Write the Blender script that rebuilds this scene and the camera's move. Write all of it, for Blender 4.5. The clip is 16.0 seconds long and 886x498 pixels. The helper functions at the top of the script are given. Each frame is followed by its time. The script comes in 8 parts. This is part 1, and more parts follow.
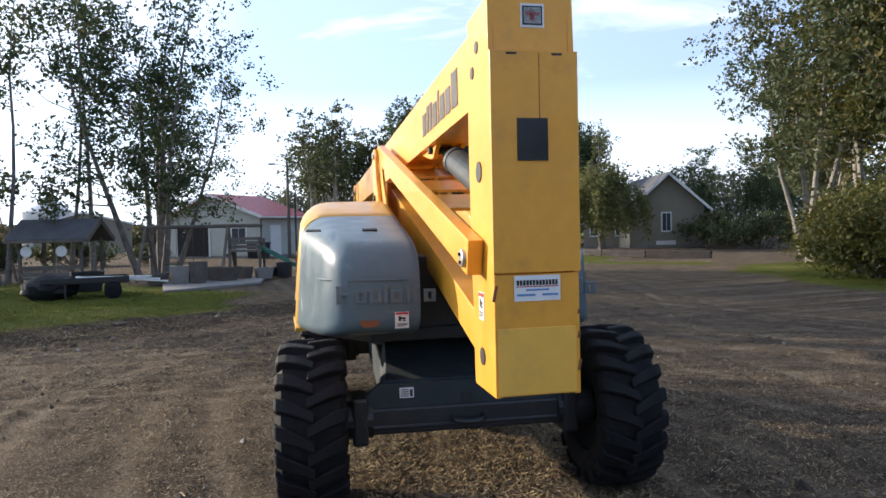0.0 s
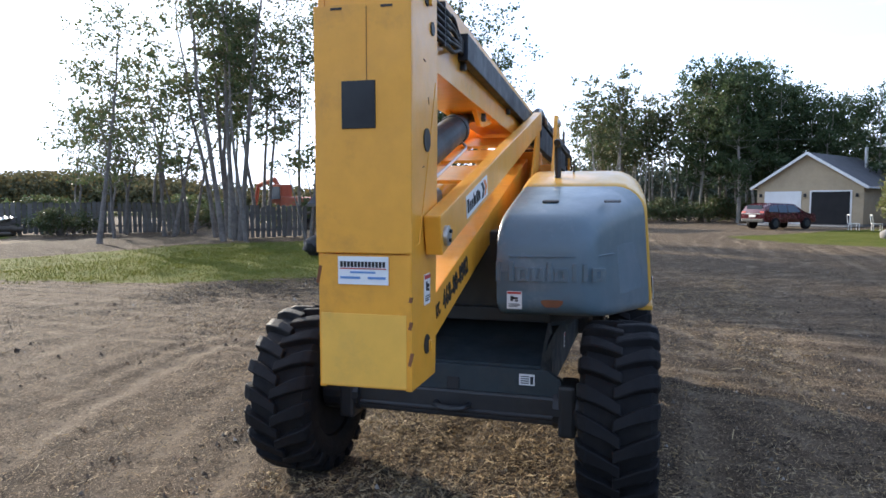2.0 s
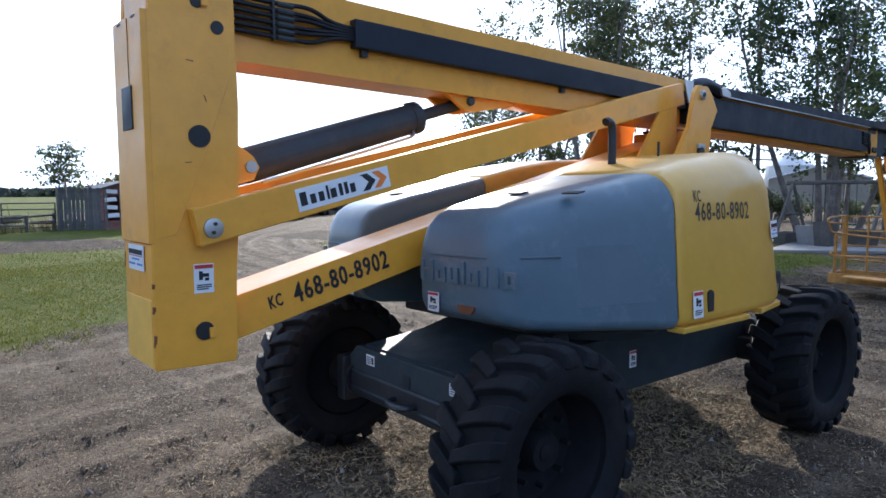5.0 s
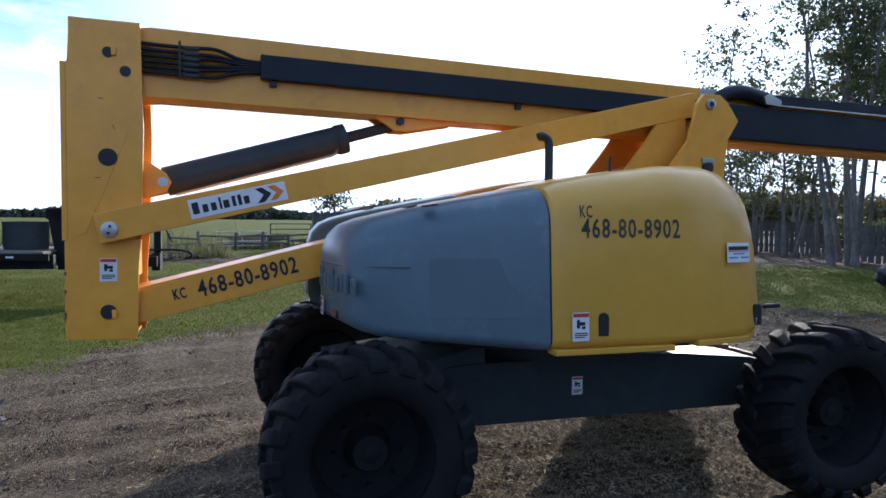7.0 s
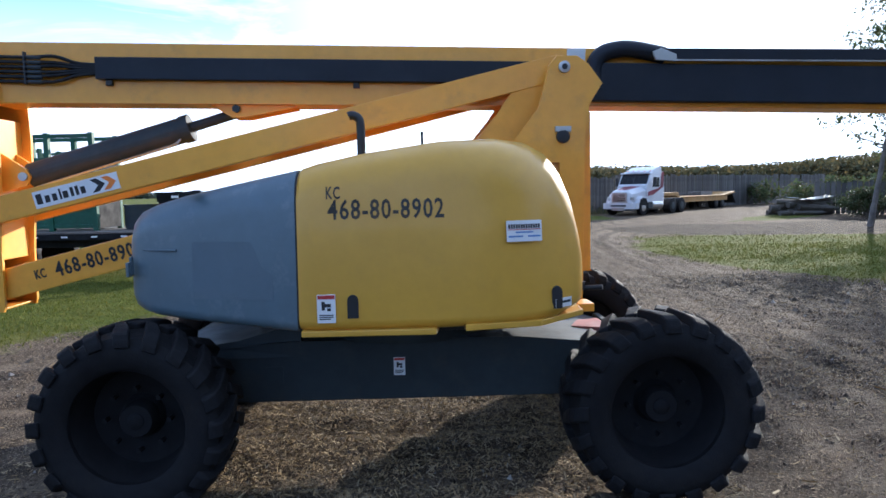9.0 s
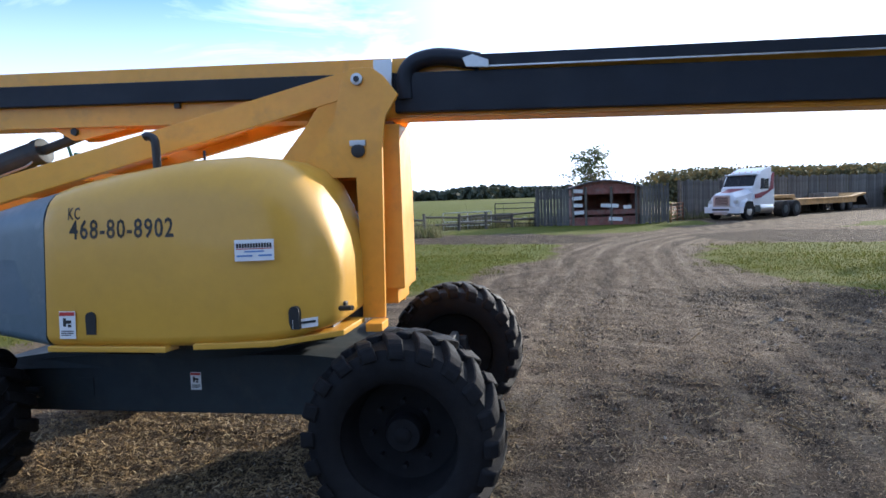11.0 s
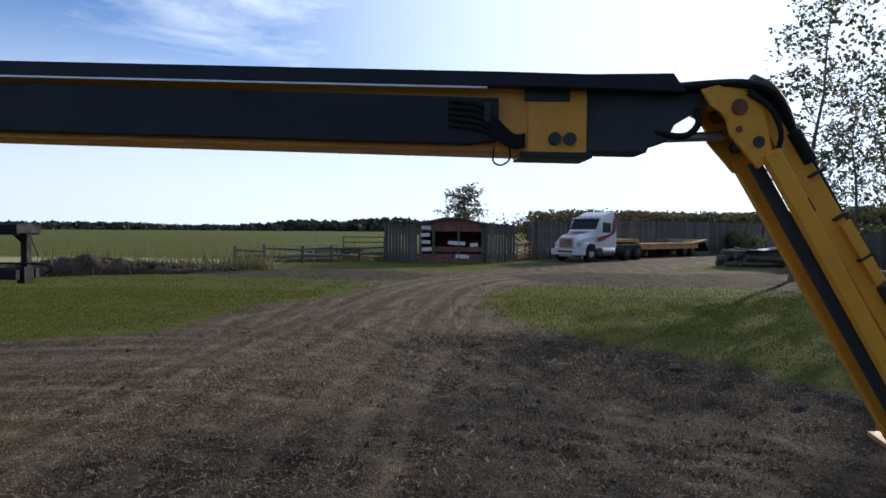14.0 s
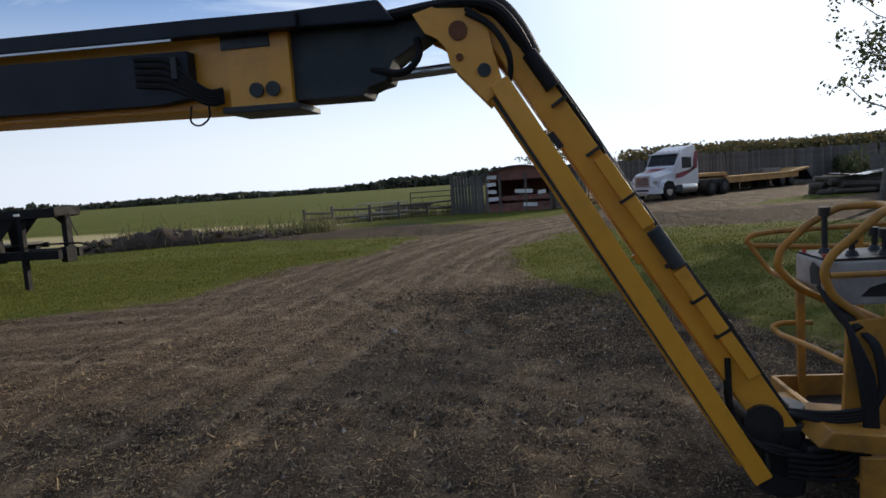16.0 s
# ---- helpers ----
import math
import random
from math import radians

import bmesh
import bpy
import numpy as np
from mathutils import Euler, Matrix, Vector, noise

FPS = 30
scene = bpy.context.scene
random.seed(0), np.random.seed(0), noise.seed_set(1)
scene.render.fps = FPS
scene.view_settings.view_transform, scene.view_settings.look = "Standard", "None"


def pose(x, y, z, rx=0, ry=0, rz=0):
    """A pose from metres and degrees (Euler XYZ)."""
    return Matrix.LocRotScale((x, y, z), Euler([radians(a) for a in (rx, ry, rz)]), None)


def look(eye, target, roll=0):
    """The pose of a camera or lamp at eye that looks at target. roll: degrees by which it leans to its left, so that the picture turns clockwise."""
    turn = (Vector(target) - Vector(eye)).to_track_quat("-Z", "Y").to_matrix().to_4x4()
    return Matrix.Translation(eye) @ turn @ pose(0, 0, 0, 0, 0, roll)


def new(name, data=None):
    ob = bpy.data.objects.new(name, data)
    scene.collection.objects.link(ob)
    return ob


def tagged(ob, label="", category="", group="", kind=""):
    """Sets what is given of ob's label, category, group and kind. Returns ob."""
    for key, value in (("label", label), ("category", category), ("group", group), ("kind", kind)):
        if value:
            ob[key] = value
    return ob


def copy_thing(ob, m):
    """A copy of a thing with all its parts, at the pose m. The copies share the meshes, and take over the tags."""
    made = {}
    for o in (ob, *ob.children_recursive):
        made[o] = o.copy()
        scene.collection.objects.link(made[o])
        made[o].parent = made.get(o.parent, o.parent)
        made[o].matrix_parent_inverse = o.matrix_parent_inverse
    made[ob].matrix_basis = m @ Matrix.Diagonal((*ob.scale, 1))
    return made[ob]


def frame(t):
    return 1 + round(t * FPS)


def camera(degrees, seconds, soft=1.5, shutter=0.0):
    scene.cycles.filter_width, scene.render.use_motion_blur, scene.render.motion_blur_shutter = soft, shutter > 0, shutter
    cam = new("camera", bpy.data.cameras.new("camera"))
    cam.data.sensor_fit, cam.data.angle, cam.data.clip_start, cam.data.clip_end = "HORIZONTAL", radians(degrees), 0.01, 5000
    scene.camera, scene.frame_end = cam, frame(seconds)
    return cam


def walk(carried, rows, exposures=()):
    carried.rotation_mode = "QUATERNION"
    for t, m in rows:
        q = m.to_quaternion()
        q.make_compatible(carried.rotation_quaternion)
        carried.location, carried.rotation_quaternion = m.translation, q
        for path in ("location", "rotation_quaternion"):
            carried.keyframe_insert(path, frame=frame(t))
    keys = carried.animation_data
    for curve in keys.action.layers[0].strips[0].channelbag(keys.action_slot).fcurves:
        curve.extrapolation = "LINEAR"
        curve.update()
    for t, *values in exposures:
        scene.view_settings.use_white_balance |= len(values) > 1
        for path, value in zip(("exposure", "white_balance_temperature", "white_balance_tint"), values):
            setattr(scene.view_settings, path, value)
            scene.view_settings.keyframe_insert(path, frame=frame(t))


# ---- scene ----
EXPOSURES = [(t, stops, warmth, 10) for t, stops, warmth in ((0, 0.65, 6250), (1.5, 0.95, 6150), (2.5, 1.3, 5950), (4.5, 1.15, 5500), (7, 0.6, 5500), (8, 0.68, 5500), (9, 0.95, 5480), (11.5, 0.85, 5700), (13, 0.4, 5750), (14, -0.15, 6000), (14.5, -0.25, 6250), (15, -0.25, 6350), (16, -0.15, 6500))]
cam = camera(67.3, 16.0, soft=1.6)
PATH = [
    (0, (-5.628, 0.931, 1.698), (-3.653, 0.618, 1.638), -1.3),
    (0.5, (-5.553, 0.39, 1.666), (-3.554, 0.32, 1.641), 1.3),
    (1, (-5.463, -0.069, 1.677), (-3.47, 0.099, 1.649), -2.7),
    (1.5, (-5.433, -0.506, 1.693), (-3.487, -0.053, 1.622), -2.6),
    (2, (-5.254, -0.918, 1.7), (-3.341, -0.351, 1.56), 0.0),
    (2.5, (-5.072, -1.26, 1.708), (-3.232, -0.491, 1.558), -2.6),
    (3, (-4.877, -1.652, 1.714), (-3.183, -0.595, 1.603), -1.7),
    (3.5, (-4.581, -1.959, 1.684), (-2.935, -0.829, 1.573), -1.1),
    (4, (-4.251, -2.272, 1.721), (-2.699, -1.012, 1.668), -1.6),
    (4.5, (-3.946, -2.646, 1.701), (-2.636, -1.14, 1.573), -2.1),
    (4.7, (-3.827, -2.765, 1.714), (-2.545, -1.238, 1.553), -1.2),
    (6.8, (-2.141, -3.949, 1.64), (-1.51, -2.053, 1.553), 1.0),
    (7, (-1.97, -4.013, 1.639), (-1.405, -2.097, 1.549), 0.6),
    (7.5, (-1.461, -4.178, 1.631), (-1.148, -2.207, 1.508), -1.5),
    (8, (-0.9, -4.134, 1.607), (-0.76, -2.143, 1.474), -1.3),
    (8.5, (-0.365, -4.24, 1.61), (-0.26, -2.245, 1.51), 0.4),
    (8.7, (-0.202, -4.31, 1.67), (-0.204, -2.316, 1.517), -0.7),
    (9, (0.163, -4.347, 1.689), (0.209, -2.355, 1.512), -1.2),
    (9.2, (0.397, -4.34, 1.658), (0.473, -2.35, 1.476), -1.0),
    (11.3, (2.487, -4.097, 1.709), (2.08, -2.144, 1.565), -0.2),
    (11.5, (2.711, -4.141, 1.711), (2.291, -2.189, 1.595), 1.6),
    (12, (3.229, -4.033, 1.705), (2.795, -2.085, 1.575), -0.7),
    (12.5, (3.719, -3.825, 1.744), (3.393, -1.854, 1.658), 0.2),
    (13, (4.234, -3.684, 1.719), (3.885, -1.714, 1.708), 0.5),
    (13.5, (4.71, -3.438, 1.706), (4.499, -1.45, 1.655), 0.9),
    (14, (5.153, -3.238, 1.731), (5.112, -1.239, 1.672), 0.4),
    (14.5, (5.656, -3.136, 1.728), (5.475, -1.146, 1.637), -0.3),
    (15, (6.117, -2.952, 1.708), (5.949, -0.963, 1.574), -1.0),
    (15.5, (6.554, -2.753, 1.747), (6.383, -0.767, 1.585), -3.0),
    (16, (7.034, -2.694, 1.721), (6.675, -0.736, 1.523), -4.0),
]
walk(cam, [(t, look(eye, target, roll)) for t, eye, target, roll in PATH], EXPOSURES)

# ---- sky and sun ----
SUN_BEARING, SUN_HEIGHT = 36.0, 16.0  # degrees from +y towards +x, degrees above the horizon
sun_way = Vector((math.sin(radians(SUN_BEARING)) * math.cos(radians(SUN_HEIGHT)), math.cos(radians(SUN_BEARING)) * math.cos(radians(SUN_HEIGHT)), math.sin(radians(SUN_HEIGHT))))
sun_lamp = bpy.data.lights.new("sun", "SUN")
sun_lamp.energy, sun_lamp.angle, sun_lamp.color = 5.0, radians(0.7), (1.0, 0.86, 0.68)
sun = new("sun", sun_lamp)
sun.matrix_world = look(sun_way * 60, (0, 0, 0))

world = bpy.data.worlds.new("sky")
scene.world = world
world.use_nodes = True
wt = world.node_tree
wt.nodes.clear()


def wnode(kind, **sets):
    n = wt.nodes.new(kind)
    for key, value in sets.items():
        n.inputs[key].default_value = value
    return n


sky = wnode("ShaderNodeTexSky")
sky.sky_type, sky.sun_disc = "NISHITA", False
sky.sun_elevation, sky.sun_rotation = radians(SUN_HEIGHT), radians(SUN_BEARING)
sky.air_density, sky.dust_density, sky.ozone_density = 1.0, 0.5, 3.5
coord = wnode("ShaderNodeTexCoord")
stretch = wnode("ShaderNodeMapping")
stretch.inputs["Scale"].default_value = (1.2, 1.2, 5.5)
stretch.inputs["Rotation"].default_value = (0.12, 0.1, 0.7)
wt.links.new(coord.outputs["Generated"], stretch.inputs["Vector"])
wisps = wnode("ShaderNodeTexNoise", Scale=2.3, Detail=9.0, Roughness=0.6, Distortion=0.6)
wt.links.new(stretch.outputs["Vector"], wisps.inputs["Vector"])
cover = wnode("ShaderNodeMapRange")
for key, value in (("From Min", 0.40), ("From Max", 0.68), ("To Min", 0.02), ("To Max", 0.85)):
    cover.inputs[key].default_value = value
wt.links.new(wisps.outputs["Fac"], cover.inputs["Value"])
# thin high cloud is brightest towards the sun
sunward = wnode("ShaderNodeVectorMath")
sunward.operation = "DOT_PRODUCT"
sunward.inputs[1].default_value = sun_way
wt.links.new(coord.outputs["Generated"], sunward.inputs[0])
veil = wnode("ShaderNodeMapRange")
veil.interpolation_type = "SMOOTHSTEP"
for key, value in (("From Min", 0.5), ("From Max", 0.98), ("To Min", 0.0), ("To Max", 1.0)):
    veil.inputs[key].default_value = value
wt.links.new(sunward.outputs["Value"], veil.inputs["Value"])
veil_cover = wnode("ShaderNodeMath")
veil_cover.operation = "MAXIMUM"
wt.links.new(cover.outputs["Result"], veil_cover.inputs[0])
haze_axis = wnode("ShaderNodeSeparateXYZ")
wt.links.new(coord.outputs["Generated"], haze_axis.inputs["Vector"])
haze = wnode("ShaderNodeMapRange")
haze.interpolation_type = "SMOOTHSTEP"
for key, value in (("From Min", 0.02), ("From Max", 0.34), ("To Min", 1.0), ("To Max", 0.0)):
    haze.inputs[key].default_value = value
wt.links.new(haze_axis.outputs["Z"], haze.inputs["Value"])
low_veil = wnode("ShaderNodeMath")
low_veil.operation = "MAXIMUM"
wt.links.new(veil.outputs["Result"], low_veil.inputs[0])
east = wnode("ShaderNodeMapRange")
east.interpolation_type = "SMOOTHSTEP"
for key, value in (("From Min", 0.25), ("From Max", 0.85), ("To Min", 0.0), ("To Max", 0.38)):
    east.inputs[key].default_value = value
wt.links.new(haze_axis.outputs["X"], east.inputs["Value"])
east_veil = wnode("ShaderNodeMath")
east_veil.operation = "MAXIMUM"
wt.links.new(haze.outputs["Result"], east_veil.inputs[0])
wt.links.new(east.outputs["Result"], east_veil.inputs[1])
wt.links.new(east_veil.outputs["Value"], low_veil.inputs[1])
wt.links.new(low_veil.outputs["Value"], veil_cover.inputs[1])
bright = wnode("ShaderNodeMapRange")
for key, value in (("From Min", -0.2), ("From Max", 1.0), ("To Min", 5.6), ("To Max", 9.5)):
    bright.inputs[key].default_value = value
wt.links.new(sunward.outputs["Value"], bright.inputs["Value"])
white = wnode("ShaderNodeVectorMath")
white.operation = "SCALE"
white.inputs[0].default_value = (0.90, 0.98, 1.10)
wt.links.new(bright.outputs["Result"], white.inputs["Scale"])
cloud = wnode("ShaderNodeMix")
cloud.data_type = "RGBA"
wt.links.new(veil_cover.outputs["Value"], cloud.inputs["Factor"])
deep = wnode("ShaderNodeVectorMath")  # a clear autumn evening's deeper blue
deep.operation = "MULTIPLY"
deep.inputs[1].default_value = (0.70, 0.90, 1.18)
wt.links.new(sky.outputs["Color"], deep.inputs[0])
wt.links.new(deep.outputs["Vector"], cloud.inputs["A"])
wt.links.new(white.outputs["Vector"], cloud.inputs["B"])
background = wnode("ShaderNodeBackground", Strength=0.14)
wt.links.new(cloud.outputs["Result"], background.inputs["Color"])
out = wnode("ShaderNodeOutputWorld")
wt.links.new(background.outputs["Background"], out.inputs["Surface"])


# ---- materials ----
def material(name, colour, rough=0.6, metal=0.0, vary=0.25, grain=14.0, patch=1.6, bump=0.0, bump_scale=60.0, dirt=None, dirt_amount=0.0, coat=0.0, random_tint=0.0, spec=0.5, sheen=0.0, through_light=0.0):
    """Base colour varied by two noises, an optional dirt colour in patches, and fine relief."""
    m = bpy.data.materials.new(name)
    m.use_nodes = True
    t = m.node_tree
    b = t.nodes["Principled BSDF"]
    b.inputs["Roughness"].default_value, b.inputs["Metallic"].default_value = rough, metal
    b.inputs["Specular IOR Level"].default_value = spec
    b.inputs["Coat Weight"].default_value = coat
    where = t.nodes.new("ShaderNodeTexCoord")

    def noise_node(scale, detail=5.0, rough_n=0.6):
        n = t.nodes.new("ShaderNodeTexNoise")
        n.inputs["Scale"].default_value, n.inputs["Detail"].default_value, n.inputs["Roughness"].default_value = scale, detail, rough_n
        t.links.new(where.outputs["Object"], n.inputs["Vector"])
        return n.outputs["Fac"]

    def mapped(value, a, b_, lo, hi):
        n = t.nodes.new("ShaderNodeMapRange")
        for key, v in (("From Min", a), ("From Max", b_), ("To Min", lo), ("To Max", hi)):
            n.inputs[key].default_value = v
        t.links.new(value, n.inputs["Value"])
        return n.outputs["Result"]

    def times(x, y):
        n = t.nodes.new("ShaderNodeMath")
        n.operation = "MULTIPLY"
        for i, v in enumerate((x, y)):
            if isinstance(v, float):
                n.inputs[i].default_value = v
            else:
                t.links.new(v, n.inputs[i])
        return n.outputs[0]

    shade = times(mapped(noise_node(patch), 0.3, 0.7, 1 - vary, 1 + vary), mapped(noise_node(grain), 0.3, 0.7, 1 - vary * 0.6, 1 + vary * 0.6))
    if random_tint:
        info = t.nodes.new("ShaderNodeObjectInfo")
        shade = times(shade, mapped(info.outputs["Random"], 0, 1, 1 - random_tint, 1 + random_tint))
    mix = t.nodes.new("ShaderNodeMix")
    mix.data_type, mix.blend_type = "RGBA", "MULTIPLY"
    mix.inputs["Factor"].default_value = 1.0
    mix.inputs["A"].default_value = (*colour, 1)
    t.links.new(shade, mix.inputs["B"])
    last = mix.outputs["Result"]
    if dirt:
        over = t.nodes.new("ShaderNodeMix")
        over.data_type = "RGBA"
        over.inputs["B"].default_value = (*dirt, 1)
        t.links.new(mapped(noise_node(patch * 2.7, 8.0, 0.7), 0.62 - dirt_amount * 0.3, 0.78, 0.0, min(1.0, dirt_amount * 1.6)), over.inputs["Factor"])
        t.links.new(last, over.inputs["A"])
        last = over.outputs["Result"]
    t.links.new(last, b.inputs["Base Color"])
    if rough < 0.9:
        t.links.new(mapped(noise_node(patch * 3), 0.3, 0.7, rough * 0.8, min(1.0, rough * 1.25)), b.inputs["Roughness"])
    if bump:
        n = t.nodes.new("ShaderNodeBump")
        n.inputs["Strength"].default_value, n.inputs["Distance"].default_value = min(1.0, bump), 0.02
        t.links.new(noise_node(bump_scale, 6.0), n.inputs["Height"])
        t.links.new(n.outputs["Normal"], b.inputs["Normal"])
    if through_light:
        glow = t.nodes.new("ShaderNodeBsdfTranslucent")
        t.links.new(last, glow.inputs["Color"])
        add = t.nodes.new("ShaderNodeMixShader")
        add.inputs["Fac"].default_value = through_light
        t.links.new(b.outputs["BSDF"], add.inputs[1])
        t.links.new(glow.outputs["BSDF"], add.inputs[2])
        t.links.new(add.outputs["Shader"], t.nodes["Material Output"].inputs["Surface"])
    return m


YELLOW = material("yellow_paint", (0.80, 0.366, 0.03), 0.42, vary=0.07, dirt=(0.35, 0.19, 0.05), dirt_amount=0.25, coat=0.15, bump=0.04)
HOOD_YELLOW = material("yellow_hood_paint", (0.62, 0.34, 0.038), 0.4, vary=0.05, dirt=(0.45, 0.26, 0.06), dirt_amount=0.2, coat=0.2, bump=0.03)
# a slightly different copy of the yellow for parts that look more orange
ORANGE = material("orange_yellow_paint", (0.78, 0.355, 0.032), 0.45, vary=0.07, dirt=(0.34, 0.16, 0.04), dirt_amount=0.3, bump=0.04)
PALE_YELLOW = material("faded_yellow_paint", (0.82, 0.45, 0.07), 0.5, vary=0.06, dirt=(0.4, 0.26, 0.08), dirt_amount=0.25)
GREY = material("blue_grey_plastic", (0.098, 0.142, 0.168), 0.36, vary=0.08, dirt=(0.32, 0.34, 0.35), dirt_amount=0.3, bump=0.05, bump_scale=120)
VENT = material("vent_mesh", (0.112, 0.152, 0.178), 0.6, vary=0.06, bump=0.5, bump_scale=300)
CHASSIS = material("grey_green_steel", (0.028, 0.037, 0.041), 0.58, vary=0.15, dirt=(0.070, 0.060, 0.047), dirt_amount=0.3, bump=0.05, spec=0.3)
BLACK = material("black_steel", (0.014, 0.015, 0.017), 0.45, vary=0.2, dirt=(0.04, 0.037, 0.034), dirt_amount=0.4)
RIM = material("dark_rim_steel", (0.009, 0.009, 0.010), 0.7, vary=0.3, spec=0.2)
TRAY = material("black_cable_tray", (0.010, 0.014, 0.022), 0.5, vary=0.2, grain=5, dirt=(0.024, 0.025, 0.03), dirt_amount=0.3, spec=0.3)
BOOM_GREY = material("dark_grey_boom_steel", (0.040, 0.050, 0.055), 0.6, vary=0.15, dirt=(0.08, 0.075, 0.065), dirt_amount=0.4, spec=0.3)
RUBBER = material("worn_rubber", (0.009, 0.009, 0.010), 0.7, vary=0.25, grain=22, dirt=(0.026, 0.023, 0.020), dirt_amount=0.4, bump=0.25, bump_scale=90, spec=0.2)
HOSE = material("hose_rubber", (0.011, 0.011, 0.012), 0.6, vary=0.2, spec=0.25)
STEEL = material("bare_steel", (0.5, 0.5, 0.49), 0.35, 0.9, vary=0.12)
RUST = material("rusty_steel", (0.20, 0.075, 0.03), 0.85, vary=0.35)
WHITE = material("white_sticker", (0.78, 0.78, 0.76), 0.45, vary=0.06)
INK = material("black_ink", (0.015, 0.015, 0.016), 0.6, vary=0.2)
FADED_INK = material("faded_stencil_paint", (0.05, 0.046, 0.036), 0.7, vary=0.4, grain=30, dirt=(0.3, 0.18, 0.04), dirt_amount=0.35)
FADED_RED = material("faded_red_decal", (0.33, 0.10, 0.085), 0.7, vary=0.25, dirt=(0.16, 0.14, 0.12), dirt_amount=0.5)
RED_INK = material("red_ink", (0.5, 0.04, 0.03), 0.6, vary=0.15)
ORANGE_INK = material("orange_ink", (0.8, 0.22, 0.03), 0.6, vary=0.1)
SOILED_WHITE = material("soiled_white_paint", (0.40, 0.39, 0.37), 0.6, vary=0.2, grain=12, dirt=(0.12, 0.10, 0.08), dirt_amount=0.6)
# grimy yellow, its base also darkened to stand for the platform's shade
PLATFORM_YELLOW = material("shaded_grimy_platform_paint", (0.43, 0.205, 0.026), 0.55, vary=0.2, grain=9, dirt=(0.10, 0.060, 0.028), dirt_amount=0.6, bump=0.06)
DARK_TIMBER = material("dark_stained_timber", (0.026, 0.020, 0.018), 0.85, vary=0.25, grain=7, bump=0.2)
BLUE_INK = material("blue_ink", (0.12, 0.25, 0.5), 0.6, vary=0.1)


# ---- mesh tools ----
def part(name, bm, mat, parent=None, label="", m=None, smooth=False, kind=""):
    """Links a bmesh as one mesh object, under a thing or a part when one is given."""
    me = bpy.data.meshes.new(name)
    bmesh.ops.recalc_face_normals(bm, faces=bm.faces)
    bm.to_mesh(me)
    bm.free()
    me.materials.append(mat)
    if smooth:
        me.shade_smooth()
        me.set_sharp_from_angle(angle=radians(38))
    ob = new(name, me)
    if parent:
        ob.parent = parent
    if m:
        ob.matrix_basis = m
    return tagged(ob, label, kind=kind)


def thing(name, label, category, m=None, group=""):
    ob = new(name)
    ob.empty_display_size = 0.2
    if m:
        ob.matrix_basis = m
    return tagged(ob, label, category, group)


def bevelled(bm, width, segments=2):
    if width:
        bmesh.ops.bevel(bm, geom=bm.edges[:], offset=width, segments=segments, affect="EDGES", profile=0.6, clamp_overlap=True)
    return bm


def box(size, at=(0, 0, 0), turn=(0, 0, 0), bevel=0.0, bm=None):
    """A box of that size with its centre at a place; added to bm when given."""
    b = bmesh.new()
    bmesh.ops.create_cube(b, size=1.0, matrix=Matrix.Diagonal((*size, 1)))
    bevelled(b, bevel)
    b.transform(pose(*at, *turn))
    return merged(bm, b)


def merged(bm, b):
    if bm is None:
        return b
    me = bpy.data.meshes.new("tmp")
    b.to_mesh(me)
    b.free()
    bm.from_mesh(me)
    bpy.data.meshes.remove(me)
    return bm


def slab(outline, v0, v1, bevel=0.0, bm=None, axis="y"):
    """A plate: an outline in (x, z) pushed from y = v0 to y = v1 (axis y), or in (x, y) from z = v0 to v1 (axis z), or (y, z) from x = v0 to v1 (axis x)."""
    b = bmesh.new()
    def put(p, v):
        return {"y": (p[0], v, p[1]), "z": (p[0], p[1], v), "x": (v, p[0], p[1])}[axis]
    lo, hi = [b.verts.new(put(p, v0)) for p in outline], [b.verts.new(put(p, v1)) for p in outline]
    b.faces.new(lo)
    b.faces.new(hi[::-1])
    for i in range(len(outline)):
        j = (i + 1) % len(outline)
        b.faces.new((lo[i], hi[i], hi[j], lo[j]))
    bevelled(b, bevel)
    return merged(bm, b)


def rod(p0, p1, r, bm=None, sides=14, r1=None, bevel=0.0):
    """A round bar from p0 to p1."""
    b = bmesh.new()
    a, c = Vector(p0), Vector(p1)
    bmesh.ops.create_cone(b, cap_ends=True, segments=sides, radius1=r, radius2=r if r1 is None else r1, depth=(c - a).length)
    bevelled(b, bevel)
    b.transform(Matrix.Translation((a + c) / 2) @ (c - a).to_track_quat("Z", "Y").to_matrix().to_4x4())
    return merged(bm, b)


